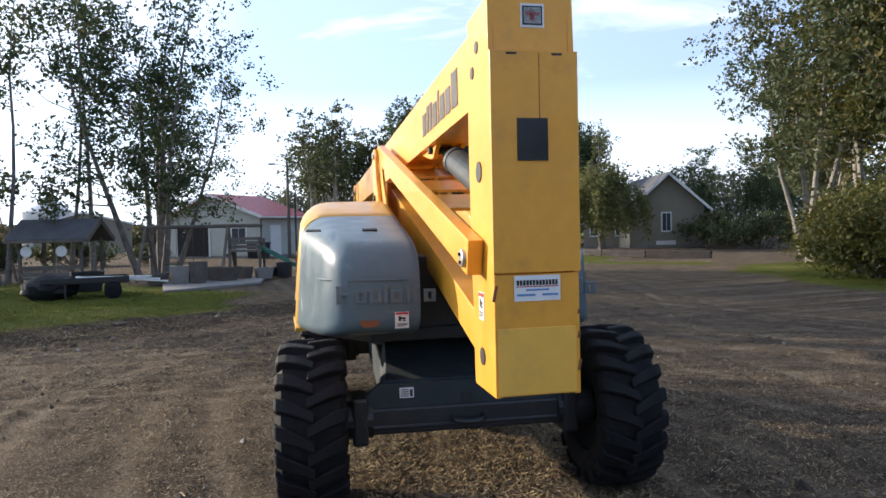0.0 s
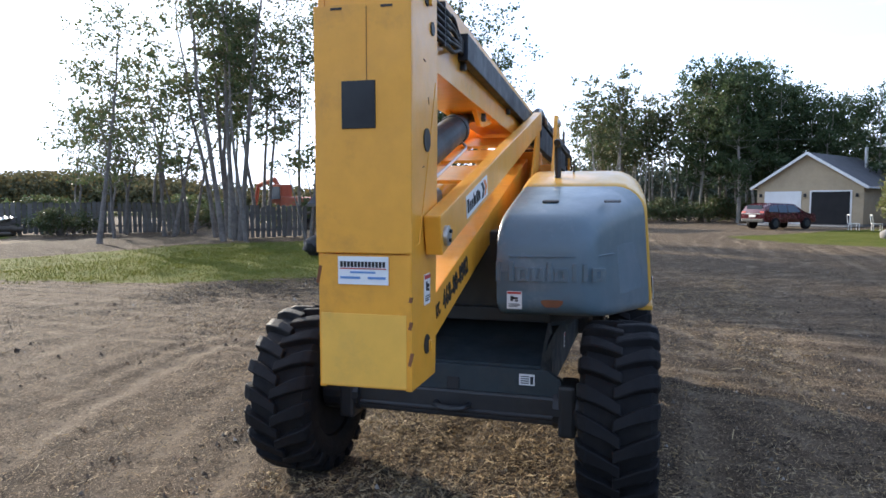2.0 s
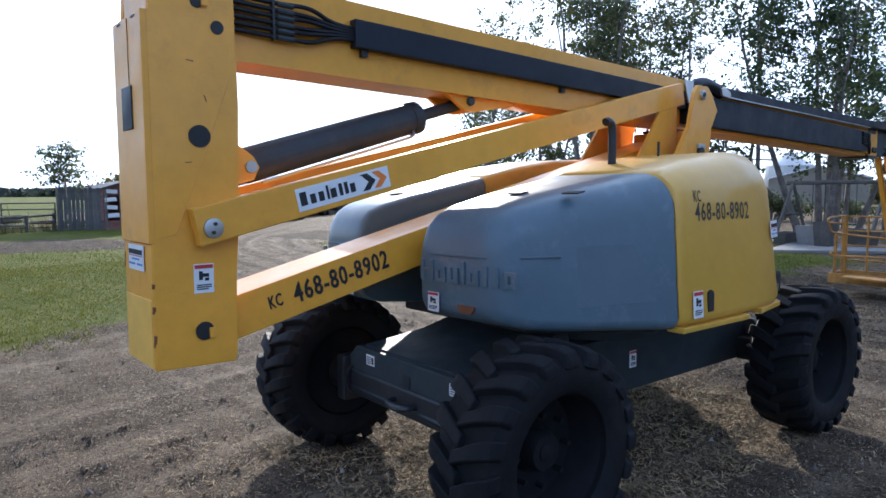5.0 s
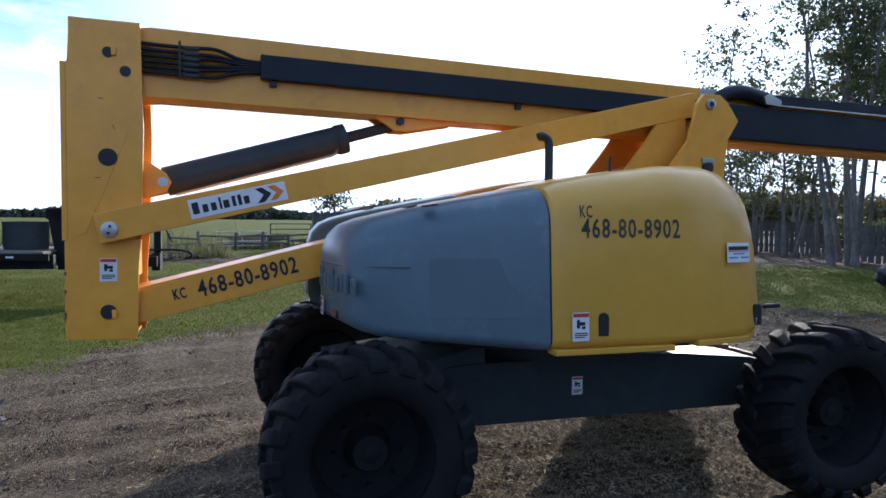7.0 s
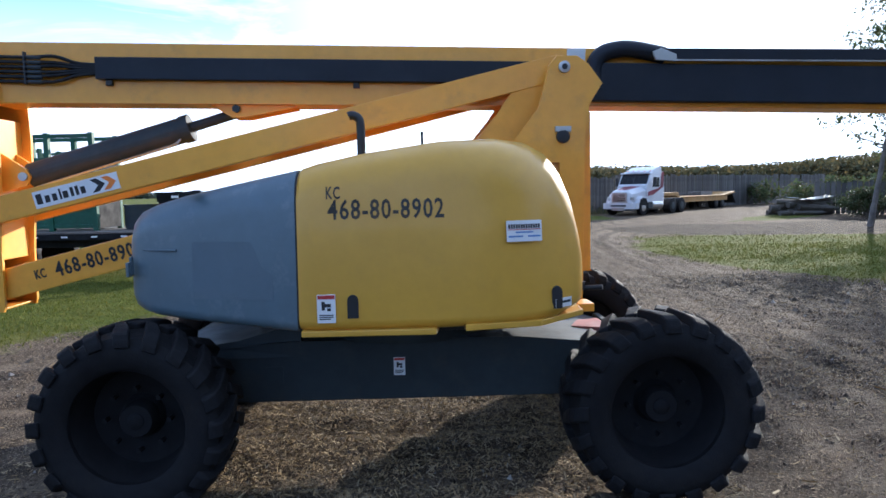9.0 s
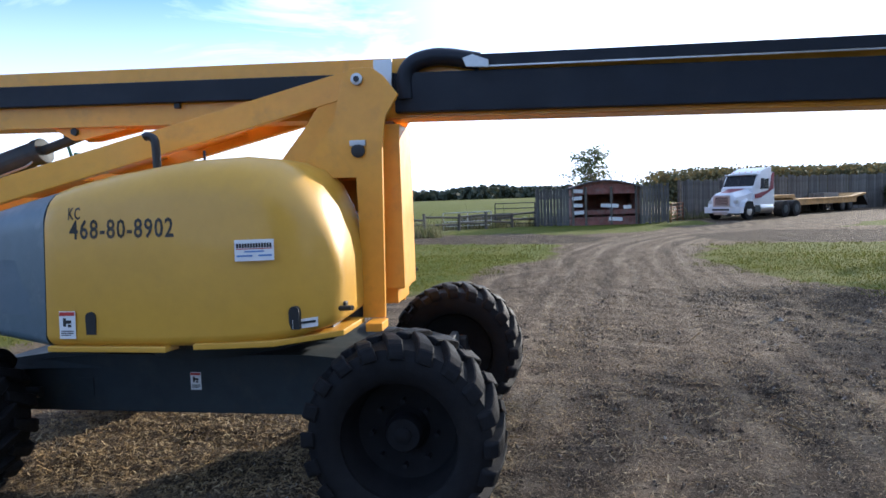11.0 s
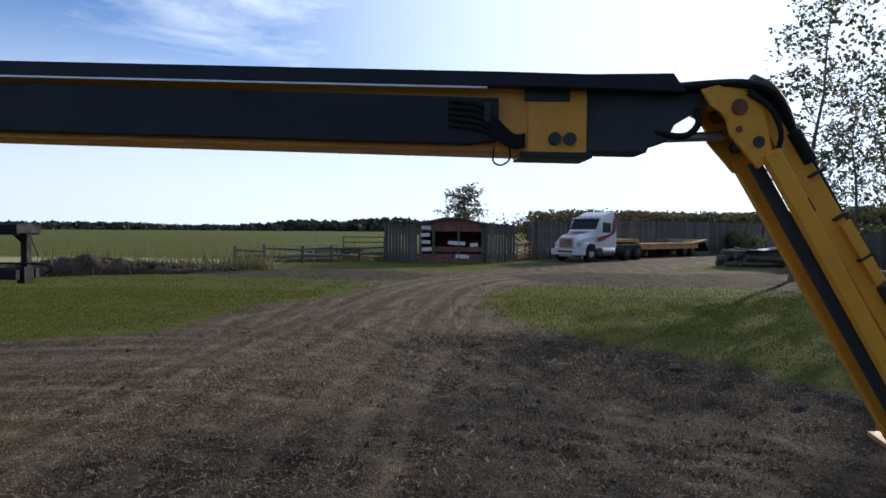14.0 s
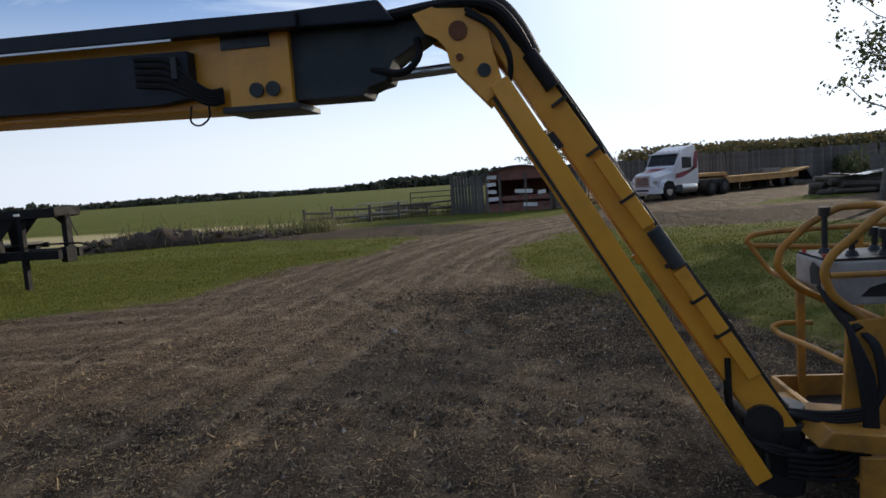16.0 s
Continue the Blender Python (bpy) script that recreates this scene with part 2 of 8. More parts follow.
def tube(points, r, bm=None, sides=8, closed=False, round_corners=0.0, radii=None):
    """A bent tube through points; corners can be rounded."""
    pts = [Vector(p) for p in points]
    if round_corners:
        soft = []
        n = len(pts)
        for i, p in enumerate(pts):
            if not closed and i in (0, n - 1):
                soft.append(p)
                continue
            a, c = pts[i - 1], pts[(i + 1) % n]
            ra, rc = min(round_corners, (a - p).length * 0.45), min(round_corners, (c - p).length * 0.45)
            s, e = p + (a - p).normalized() * ra, p + (c - p).normalized() * rc
            for k in range(5):
                q = k / 4
                soft.append(s * (1 - q) ** 2 + p * 2 * q * (1 - q) + e * q * q)
        pts = soft
    b = bmesh.new()
    rings = []
    side = None
    n = len(pts)
    for i, p in enumerate(pts):
        way = (pts[(i + 1) % n] - pts[i - 1]) if closed else (pts[min(i + 1, n - 1)] - pts[max(i - 1, 0)])
        way.normalize()
        if side is None:
            side = way.orthogonal().normalized()
        side = (side - way * side.dot(way)).normalized()
        up = way.cross(side)
        rr = radii[i] if radii else r
        rings.append([b.verts.new(p + (side * math.cos(2 * math.pi * k / sides) + up * math.sin(2 * math.pi * k / sides)) * rr) for k in range(sides)])
    for i in range(n if closed else n - 1):
        a, c = rings[i], rings[(i + 1) % n]
        for k in range(sides):
            b.faces.new((a[k], a[(k + 1) % sides], c[(k + 1) % sides], c[k]))
    if not closed:
        b.faces.new(rings[0][::-1])
        b.faces.new(rings[-1])
    return merged(bm, b)


def loft(sections, closed_ends=True, bm=None):
    """A skin over rings of equal count."""
    b = bmesh.new()
    rings = [[b.verts.new(p) for p in s] for s in sections]
    for a, c in zip(rings, rings[1:]):
        for k in range(len(a)):
            j = (k + 1) % len(a)
            b.faces.new((a[k], a[j], c[j], c[k]))
    if closed_ends:
        b.faces.new(rings[0][::-1])
        b.faces.new(rings[-1])
    return merged(bm, b)


def spun(profile, steps=32, bm=None, closed=False, caps=True):
    """A turned body about the y axis, from a profile of (radius, y)."""
    b = bmesh.new()
    rings = [[b.verts.new((r * math.cos(2 * math.pi * k / steps), y, r * math.sin(2 * math.pi * k / steps))) for k in range(steps)] for r, y in profile]
    pairs = list(zip(rings, rings[1:])) + ([(rings[-1], rings[0])] if closed else [])
    for a, c in pairs:
        for k in range(steps):
            j = (k + 1) % steps
            b.faces.new((a[k], a[j], c[j], c[k]))
    if caps and not closed:
        b.faces.new(rings[0])
        b.faces.new(rings[-1][::-1])
    return merged(bm, b)


def lettering(name, text, size, m, mat, parent, depth=0.002, squeeze=1.0):
    """Words in the built-in font as a mesh; they start at the pose m and read along its x, with its y up."""
    cu = bpy.data.curves.new(name, "FONT")
    cu.body, cu.size, cu.extrude, cu.space_character = text, size, depth, 1.12
    cu.resolution_u = 2
    cu.offset = size * 0.018
    tmp = bpy.data.objects.new("tmp", cu)
    me = bpy.data.meshes.new_from_object(tmp)
    bpy.data.objects.remove(tmp)
    me.name = name
    me.materials.clear()
    me.materials.append(mat)
    ob = new(name, me)
    ob.parent = parent
    ob.matrix_basis = m @ Matrix.Diagonal((squeeze, 1, 1, 1))
    return ob


def pressed(ob, rows):
    """Lays thin letters on the outer side of a hood given by its rows, so that they follow its bow."""
    m = ob.matrix_basis.copy()
    cols = list(zip(*rows))
    for v in ob.data.vertices:
        p = m @ v.co
        out, z0, z1, r, lean = [float(np.interp(p.x, cols[0], c)) for c in cols[1:]]
        q = (p.z - z0 - 0.06) / (z1 - r - z0 - 0.06)
        bulge = r - math.sqrt(max(0.0, r * r - max(0.0, p.z - (z1 - r)) ** 2))
        v.co = (p.x, -(out - lean * min(q, 1.0) - bulge) - 0.002, p.z)
    ob.matrix_basis = Matrix.Identity(4)


def on_side(u, w, v, lean=0.0):
    """The pose of a plate on a face that looks to -y: x along, y up."""
    return pose(u, v, w, 90, 0, 0) @ pose(0, 0, 0, 0, 0, lean)


def on_rear(v, w, u):
    """The pose of a plate on a face that looks to -x: its x runs to -y."""
    return pose(u, v, w, 90, 0, -90)


def plate(name, w, h, m, mat, parent, label="", thick=0.003, marks=()):
    """A thin sticker with its lower left corner at m, and bars on it given as (x, y, width, height, material) in parts of its size."""
    ob = part(name, box((w, h, thick), (w / 2, h / 2, thick / 2)), mat, parent, label, m)
    groups = {}
    for x, y, bw, bh, bmat in marks:
        groups.setdefault(bmat.name, (bmat, bmesh.new()))
        box((bw * w, bh * h, 0.002), ((x + bw / 2) * w, (y + bh / 2) * h, thick + 0.0015), bm=groups[bmat.name][1])
    for bmat, bm in groups.values():
        part("print", bm, bmat, ob)
    return ob


def warning_sticker(parent, w, h, m):
    return plate("warning_sticker", w, h, m, WHITE, parent, "white warning sticker with red head and black drawing", marks=[
        (0.04, 0.84, 0.92, 0.13, RED_INK), (0.25, 0.45, 0.18, 0.3, INK), (0.4, 0.55, 0.35, 0.12, INK), (0.55, 0.42, 0.2, 0.1, INK),
        (0.12, 0.26, 0.76, 0.035, INK), (0.12, 0.19, 0.76, 0.035, INK), (0.12, 0.12, 0.6, 0.035, INK)])


def dealer_sticker(parent, w, h, m):
    marks = [(0.05 + 0.07 * i, 0.62, 0.05, 0.2, INK) for i in range(13)]
    marks += [(0.04, 0.55, 0.92, 0.035, RED_INK), (0.25, 0.4, 0.5, 0.07, BLUE_INK), (0.05, 0.2, 0.4, 0.08, BLUE_INK), (0.6, 0.2, 0.35, 0.08, BLUE_INK)]
    return plate("dealer_sticker", w, h, m, WHITE, parent, "white dealer sticker with dark print", marks=marks)


# ---- ground: one sheet out to the horizon ----
LAWN_NORTH = [(-5.2, 3.0), (-3.8, 4.9), (-1.8, 6.2), (-0.1, 8.2), (1.2, 12.5), (2.5, 18.2), (1.9, 19.0), (-1.0, 19.5), (-5, 20.8), (-10, 22.0), (-26, 26), (-45, 22), (-40, -4), (-14, -5), (-7.5, 0.5)]
LAWN_EAST = [(6.3, 17.2), (6.0, 13.0), (6.4, 9.2), (7.3, 7.2), (8.3, 5.6), (9.8, 3.6), (14, 3.6), (19, 8), (22, 13), (17.5, 16.8), (13, 16.6), (8.2, 17.6)]
LAWN_GARAGE = [(30, -5), (44, -16), (36, -17), (24, -11.5), (21, -15), (19.5, -14.2), (22, -10.5), (26, -7)]
LAWN_BUSH = [(15.5, -13.0), (9, -11.0), (4, -13), (8, -22), (20, -22), (19, -15)]
FIELD = [(-400, 36), (-30, 31), (-4, 33), (0, 35), (5, 60), (20, 110), (60, 420), (60, 700), (-700, 700), (-700, 40)]
STUBBLE = [(-44, 25), (-12, 23.5), (-5.5, 25.5), (-3.5, 28), (-3, 31), (-7, 33), (-44, 36)]
MUD = [(4.4, 7.4), (5.6, 8.0), (6.4, 8.1), (7.4, 7.0), (8.4, 6.2), (9.8, 3.6), (11.5, 2.2), (9.6, 1.6), (7.15, 3.5), (6.3, 4.5), (5.5, 5.5), (4.7, 6.3)]
MUD_FAR = [(-6, 20.8), (-1, 19.5), (1.9, 19.0), (3.5, 19.4), (4.2, 22.2), (2.4, 24.2), (-2, 25.6), (-5, 24)]
VERGE = [(-3, 26.2), (1.0, 25.2), (3.6, 23.8), (5.0, 24.2), (6.6, 26.4), (8.4, 28.8), (10.0, 30.6), (10.4, 34.5), (6, 33.5), (0, 32.5), (-4, 29.5)]
VERGE_EAST = [(13.4, 24.6), (16.2, 26.0), (22, 30.5), (20, 31.6), (15.8, 28.2)]
MUD_EAST = [(7.2, 22), (8.2, 18.4), (10.6, 17.2), (13.2, 17.2), (20, 17.8), (26, 22), (24, 27), (14, 23.4), (10.5, 24.5)]
DRIVE = [(0, -9), (2.4, -4), (3.25, 0.5), (3.4, 4), (3.75, 8), (4.15, 12.2), (4.85, 16.4), (6.3, 20.2), (8.7, 23.8), (12.2, 27.2), (16.5, 30.4), (24, 35.5), (50, 52)]
LANE = [(-8, -2.5), (4, -3.6), (14, -5.5), (28, -7), (44, -11)]
LANE_TWO = [(0, -6), (8, -2.2), (18, 0.5), (30, 1.5), (46, 3)]
CROSS_ONE = [(11, -20), (9.5, -10), (7.2, -1), (5.2, 6), (4.6, 13)]
CROSS_TWO = [(18, -18), (15, -8), (11, 0), (7, 5.5), (4.5, 9)]
CROSS_THREE = [(-5, -14), (-6.8, -6), (-6.6, 1), (-3.6, 3.6), (2, 4.6), (8, 2.0), (16, -3)]


def away(points, poly):
    """The distance of points from a polygon's edge, negative inside."""
    pts, d = np.asarray(points, float), np.full(len(points), 1e9)
    inside = np.zeros(len(points), bool)
    n = len(poly)
    for i in range(n):
        a, c = np.array(poly[i], float), np.array(poly[(i + 1) % n], float)
        e = c - a
        k = np.clip(((pts - a) @ e) / (e @ e), 0, 1)
        d = np.minimum(d, np.linalg.norm(pts - a - k[:, None] * e, axis=1))
        with np.errstate(divide="ignore", invalid="ignore"):
            cross = ((a[1] > pts[:, 1]) != (c[1] > pts[:, 1])) & (pts[:, 0] < e[0] * (pts[:, 1] - a[1]) / (e[1] if e[1] else 1e-9) + a[0])
        inside ^= cross
    return np.where(inside, -d, d)


def off_line(points, line):
    """The signed distance of points from a bent line."""
    pts, best, sign = np.asarray(points, float), np.full(len(points), 1e9), np.ones(len(points))
    fine = []
    for i in range(len(line) - 1):
        p0, p1, p2, p3 = [np.array(line[max(0, min(len(line) - 1, j))], float) for j in (i - 1, i, i + 1, i + 2)]
        for k in range(6):
            t = k / 6
            fine.append(0.5 * (2 * p1 + (p2 - p0) * t + (2 * p0 - 5 * p1 + 4 * p2 - p3) * t * t + (3 * p1 - p0 - 3 * p2 + p3) * t ** 3))
    fine.append(np.array(line[-1], float))
    for a, c in zip(fine, fine[1:]):
        e = c - a
        k = np.clip(((pts - a) @ e) / (e @ e), 0, 1)
        w = pts - a - k[:, None] * e
        d = np.linalg.norm(w, axis=1)
        near = d < best
        best[near] = d[near]
        sign[near] = np.sign(e[0] * w[near, 1] - e[1] * w[near, 0])
    return best * sign


def edge_soft(d, soft):
    return 1 / (1 + np.exp(np.clip(d / soft * 4, -30, 30)))


def wavy(xs, ys, scale, seed):
    """Cheap smooth noise from sines, about -1 to 1."""
    r = np.random.RandomState(seed)
    total = np.zeros_like(xs)
    for k in range(7):
        a, f = r.uniform(0, 6.28), scale * r.uniform(0.6, 2.2)
        total += np.sin((xs * math.cos(a) + ys * math.sin(a)) * f + r.uniform(0, 6.28))
    return total / 3.5


def spaced(lo, hi, step, reach, grow):
    mid = list(np.arange(lo, hi + 1e-6, step))
    left, right, s = [lo], [hi], step
    while right[-1] < reach:
        s *= grow
        left.append(left[-1] - s)
        right.append(right[-1] + s)
    return np.array(left[:0:-1] + mid + right[1:])


gx, gy = spaced(-9, 14, 0.075, 2600, 1.05), spaced(-6.5, 15, 0.075, 2600, 1.05)
GX, GY = np.meshgrid(gx, gy)
flat = np.stack([GX.ravel(), GY.ravel()], 1)
edge = 0.45 * wavy(flat[:, 0], flat[:, 1], 0.9, 3) + 0.18 * wavy(flat[:, 0], flat[:, 1], 3.0, 4)
grass = np.zeros(len(flat))
for poly, soft in ((LAWN_NORTH, 0.7), (LAWN_EAST, 0.8), (LAWN_GARAGE, 1.2), (LAWN_BUSH, 1.2), (FIELD, 3.0), (STUBBLE, 1.5), (VERGE, 0.9), (VERGE_EAST, 0.8)):
    grass = np.maximum(grass, edge_soft(away(flat, poly) + edge, soft))
far_away = np.hypot(flat[:, 0] - 15, flat[:, 1] - 5)
grass = np.maximum(grass, edge_soft(75 - far_away + 6 * edge, 14))
mud = np.zeros(len(flat))
for poly in (MUD, MUD_FAR, MUD_EAST):
    mud = np.maximum(mud, edge_soft(away(flat, poly) + edge * 0.8, 0.7))
furrow = wavy(flat[:, 0] * 0.42 + 0.1 * flat[:, 1], flat[:, 1] * 2.1 + 0.5 * flat[:, 0], 1.5, 61) + 0.35 * wavy(flat[:, 0], flat[:, 1], 4.0, 63)
furrow = np.clip((furrow - 0.3) * 2.2, 0, 1) * np.exp(-(np.maximum(0, away(flat, MUD)) / 1.9) ** 2)
mud = np.maximum(mud, 0.7 * furrow)
dry = np.maximum(edge_soft(away(flat, STUBBLE) + edge, 2.0), edge_soft(away(flat, FIELD) + 30, 25) * 0.12)
rut, rim, pale, dark = np.zeros((4, len(flat)))
for line, wide in ((DRIVE, 0.75), (LANE, 0.9), (LANE_TWO, 0.9), (CROSS_ONE, 0.8), (CROSS_TWO, 0.95), (CROSS_THREE, 0.85)):
    d = off_line(flat, line) + 0.12 * wavy(flat[:, 0], flat[:, 1], 0.7, 9)
    main = line is DRIVE
    lanes = ((-wide, 0.17), (wide, 0.17), (-wide - 0.9, 0.12), (wide + 0.9, 0.12)) if main else ((-wide, 0.24), (wide, 0.24), (-wide - 1.0, 0.16), (wide + 0.8, 0.16), (-wide + 0.45, 0.10), (wide - 0.4, 0.10), (-wide - 1.7, 0.12), (wide + 1.6, 0.14), (wide + 2.5, 0.12))
    for c, w in lanes:
        track = np.exp(-((d - c) / w) ** 2)
        rut = np.maximum(rut, track)
        edges = np.maximum(np.exp(-((d - c - 1.9 * w) / (0.7 * w)) ** 2), np.exp(-((d - c + 1.9 * w) / (0.7 * w)) ** 2))
        rim = np.maximum(rim, edges)
        if main:  # the drive's own ruts are dark, with pale crests
            dark, pale = np.maximum(dark, track), np.maximum(pale, 0.9 * edges)
        else:
            pale, dark = np.maximum(pale, 0.55 * track), np.maximum(dark, 0.6 * edges)
marks = np.zeros(len(flat))
dice = np.random.RandomState(77)
for line, reach in ((DRIVE, 2.6), (LANE, 4.5), (LANE_TWO, 4.0), (CROSS_ONE, 3.6), (CROSS_TWO, 3.6), (CROSS_THREE, 3.2)):
    d = off_line(flat, line) + 0.25 * wavy(flat[:, 0], flat[:, 1], 0.35, dice.randint(99))
    ripple = wavy(flat[:, 0], flat[:, 1], 0.5, dice.randint(999))
    for k, c in enumerate(dice.uniform(-reach, reach, 8)):
        marks += np.clip(0.5 + (0.9 if k % 2 else -0.9) * ripple, 0, 1) * (np.exp(-((d - c) / 0.10) ** 2) - 0.7 * np.exp(-((d - c - 0.2) / 0.09) ** 2) - 0.7 * np.exp(-((d - c + 0.2) / 0.09) ** 2))
marks *= 1 - grass
rut *= 1 - grass
tone = np.clip(pale - dark + 0.35 * marks, -1, 1) * (1 - grass)
near = np.exp(-(np.maximum(0, far_away - 30) / 30) ** 2)
height = near * (0.015 * wavy(flat[:, 0], flat[:, 1], 1.1, 1) + 0.005 * wavy(flat[:, 0], flat[:, 1], 4.0, 2) + 0.008 * wavy(flat[:, 0], flat[:, 1], 9.0, 5) + 0.008 * wavy(flat[:, 0], flat[:, 1], 19.0, 15) + 0.006 * wavy(flat[:, 0], flat[:, 1], 30.0, 17) - 0.013 * rut - 0.008 * np.clip(marks, -1.2, 1.2) + 0.006 * rim * (1 - grass) + 0.014 * furrow + mud * (0.02 * wavy(flat[:, 0], flat[:, 1], 5.0, 6) + 0.016 * wavy(flat[:, 0], flat[:, 1], 16.0, 8)) + 0.02 * grass) - 0.005
for x in (-1.4, 1.4):
    for y in (-0.825, 1.105):
        height = np.where(np.hypot(flat[:, 0] - x, flat[:, 1] - y) < 0.45, np.minimum(height, 0.0), height)
me = bpy.data.meshes.new("ground")
nx, ny = len(gx), len(gy)
idx = np.arange(nx * ny).reshape(ny, nx)
quads = np.stack([idx[:-1, :-1].ravel(), idx[:-1, 1:].ravel(), idx[1:, 1:].ravel(), idx[1:, :-1].ravel()], 1)
me.from_pydata(np.column_stack([flat, height]).tolist(), [], quads.tolist())
kinds = me.color_attributes.new("kinds", "FLOAT_COLOR", "POINT")
kinds.data.foreach_set("color", np.column_stack([grass, mud, dry, tone]).astype(np.float32).ravel())
me.shade_smooth()
ground = tagged(new("ground", me), "packed dirt yard with wood chips, ruts and mown grass", "ground", kind="structure")


def ground_material():
    m = bpy.data.materials.new("yard_ground")
    m.use_nodes = True
    t = m.node_tree
    b = t.nodes["Principled BSDF"]
    where = t.nodes.new("ShaderNodeTexCoord")
    att = t.nodes.new("ShaderNodeAttribute")
    att.attribute_name = "kinds"
    split = t.nodes.new("ShaderNodeSeparateColor")
    t.links.new(att.outputs["Color"], split.inputs["Color"])

    def nz(scale, detail=6.0, rough=0.65):
        n = t.nodes.new("ShaderNodeTexNoise")
        n.inputs["Scale"].default_value, n.inputs["Detail"].default_value, n.inputs["Roughness"].default_value = scale, detail, rough
        t.links.new(where.outputs["Object"], n.inputs["Vector"])
        return n.outputs["Fac"]

    def mr(v, a, c, lo, hi):
        n = t.nodes.new("ShaderNodeMapRange")
        for key, x in (("From Min", a), ("From Max", c), ("To Min", lo), ("To Max", hi)):
            n.inputs[key].default_value = x
        t.links.new(v, n.inputs["Value"])
        return n.outputs["Result"]

    def mth(op, x, y):
        n = t.nodes.new("ShaderNodeMath")
        n.operation = op
        for i, v in enumerate((x, y)):
            if isinstance(v, (int, float)):
                n.inputs[i].default_value = v
            else:
                t.links.new(v, n.inputs[i])
        return n.outputs[0]

    def mx(f, a, c):
        n = t.nodes.new("ShaderNodeMix")
        n.data_type, n.clamp_factor = "RGBA", True
        for key, v in (("Factor", f), ("A", a), ("B", c)):
            if isinstance(v, tuple):
                n.inputs[key].default_value = (*v, 1)
            elif isinstance(v, float):
                n.inputs[key].default_value = v
            else:
                t.links.new(v, n.inputs[key])
        return n.outputs["Result"]

    soil = mx(mr(nz(0.5), 0.35, 0.65, 0.0, 1.0), (0.059, 0.044, 0.029), (0.118, 0.086, 0.058))
    soil = mx(mr(nz(7.0), 0.4, 0.68, 0.0, 0.8), soil, (0.160, 0.120, 0.082))
    soil = mx(mr(nz(1.7, 8.0, 0.75), 0.52, 0.64, 0.0, 0.8), soil, (0.036, 0.026, 0.018))
    stretch_map = t.nodes.new("ShaderNodeMapping")
    stretch_map.inputs["Scale"].default_value, stretch_map.inputs["Rotation"].default_value = (2.6, 0.22, 1.0), (0, 0, 0.25)
    t.links.new(where.outputs["Object"], stretch_map.inputs["Vector"])
    streak = t.nodes.new("ShaderNodeTexNoise")
    streak.inputs["Scale"].default_value, streak.inputs["Detail"].default_value, streak.inputs["Roughness"].default_value = 1.6, 7.0, 0.65
    t.links.new(stretch_map.outputs["Vector"], streak.inputs["Vector"])
    soil = mx(mr(streak.outputs["Fac"], 0.50, 0.62, 0.0, 0.55), soil, (0.042, 0.031, 0.022))
    soil = mx(mr(streak.outputs["Fac"], 0.48, 0.34, 0.0, 0.5), soil, (0.192, 0.151, 0.108))
    soil = mx(mth("MULTIPLY", att.outputs["Alpha"], mr(nz(1.1, 7.0, 0.7), 0.30, 0.60, 0.15, 0.9)), soil, (0.237, 0.187, 0.133))
    soil = mx(mth("MULTIPLY", mth("MULTIPLY", att.outputs["Alpha"], -1.0), mr(nz(1.4, 7.0, 0.7), 0.30, 0.60, 0.1, 0.9)), soil, (0.046, 0.035, 0.026))
    soil = mx(mr(mth("ADD", split.outputs["Green"], mr(nz(2.5), 0.3, 0.7, -0.3, 0.3)), 0.25, 0.65, 0.0, 0.92), soil, (0.026, 0.019, 0.014))
    soil = mx(mr(nz(48.0, 3.0), 0.58, 0.66, 0.0, 0.9), soil, (0.371, 0.288, 0.192))
    soil = mx(mr(nz(30.0, 4.0), 0.54, 0.64, 0.0, 0.9), soil, (0.028, 0.022, 0.017))
    soil = mx(mr(nz(110.0, 2.0), 0.60, 0.68, 0.0, 0.8), soil, (0.461, 0.371, 0.256))
    turf = mx(mr(nz(0.9), 0.35, 0.65, 0.0, 1.0), (0.080, 0.096, 0.014), (0.125, 0.120, 0.022))
    turf = mx(mr(nz(16.0, 6.0, 0.8), 0.45, 0.66, 0.0, 0.8), turf, (0.040, 0.068, 0.014))
    turf = mx(mr(nz(0.23), 0.5, 0.7, 0.0, 0.55), turf, (0.155, 0.145, 0.050))
    turf = mx(mr(split.outputs["Blue"], 0.1, 1.0, 0.0, 0.9), turf, (0.42, 0.36, 0.20))
    lush = mr(mth("ADD", split.outputs["Red"], mr(nz(5.0, 8.0, 0.8), 0.3, 0.7, -0.35, 0.35)), 0.36, 0.64, 0.0, 1.0)
    t.links.new(mx(lush, soil, turf), b.inputs["Base Color"])
    b.inputs["Roughness"].default_value, b.inputs["Specular IOR Level"].default_value = 0.95, 0.06
    n1 = t.nodes.new("ShaderNodeBump")
    n1.inputs["Strength"].default_value, n1.inputs["Distance"].default_value = 1.0, 0.05
    t.links.new(mth("ADD", mth("MULTIPLY", nz(14.0, 9.0, 0.8), 0.8), mth("MULTIPLY", nz(55.0, 5.0, 0.7), 0.5)), n1.inputs["Height"])
    t.links.new(n1.outputs["Normal"], b.inputs["Normal"])
    return m


me.materials.append(ground_material())


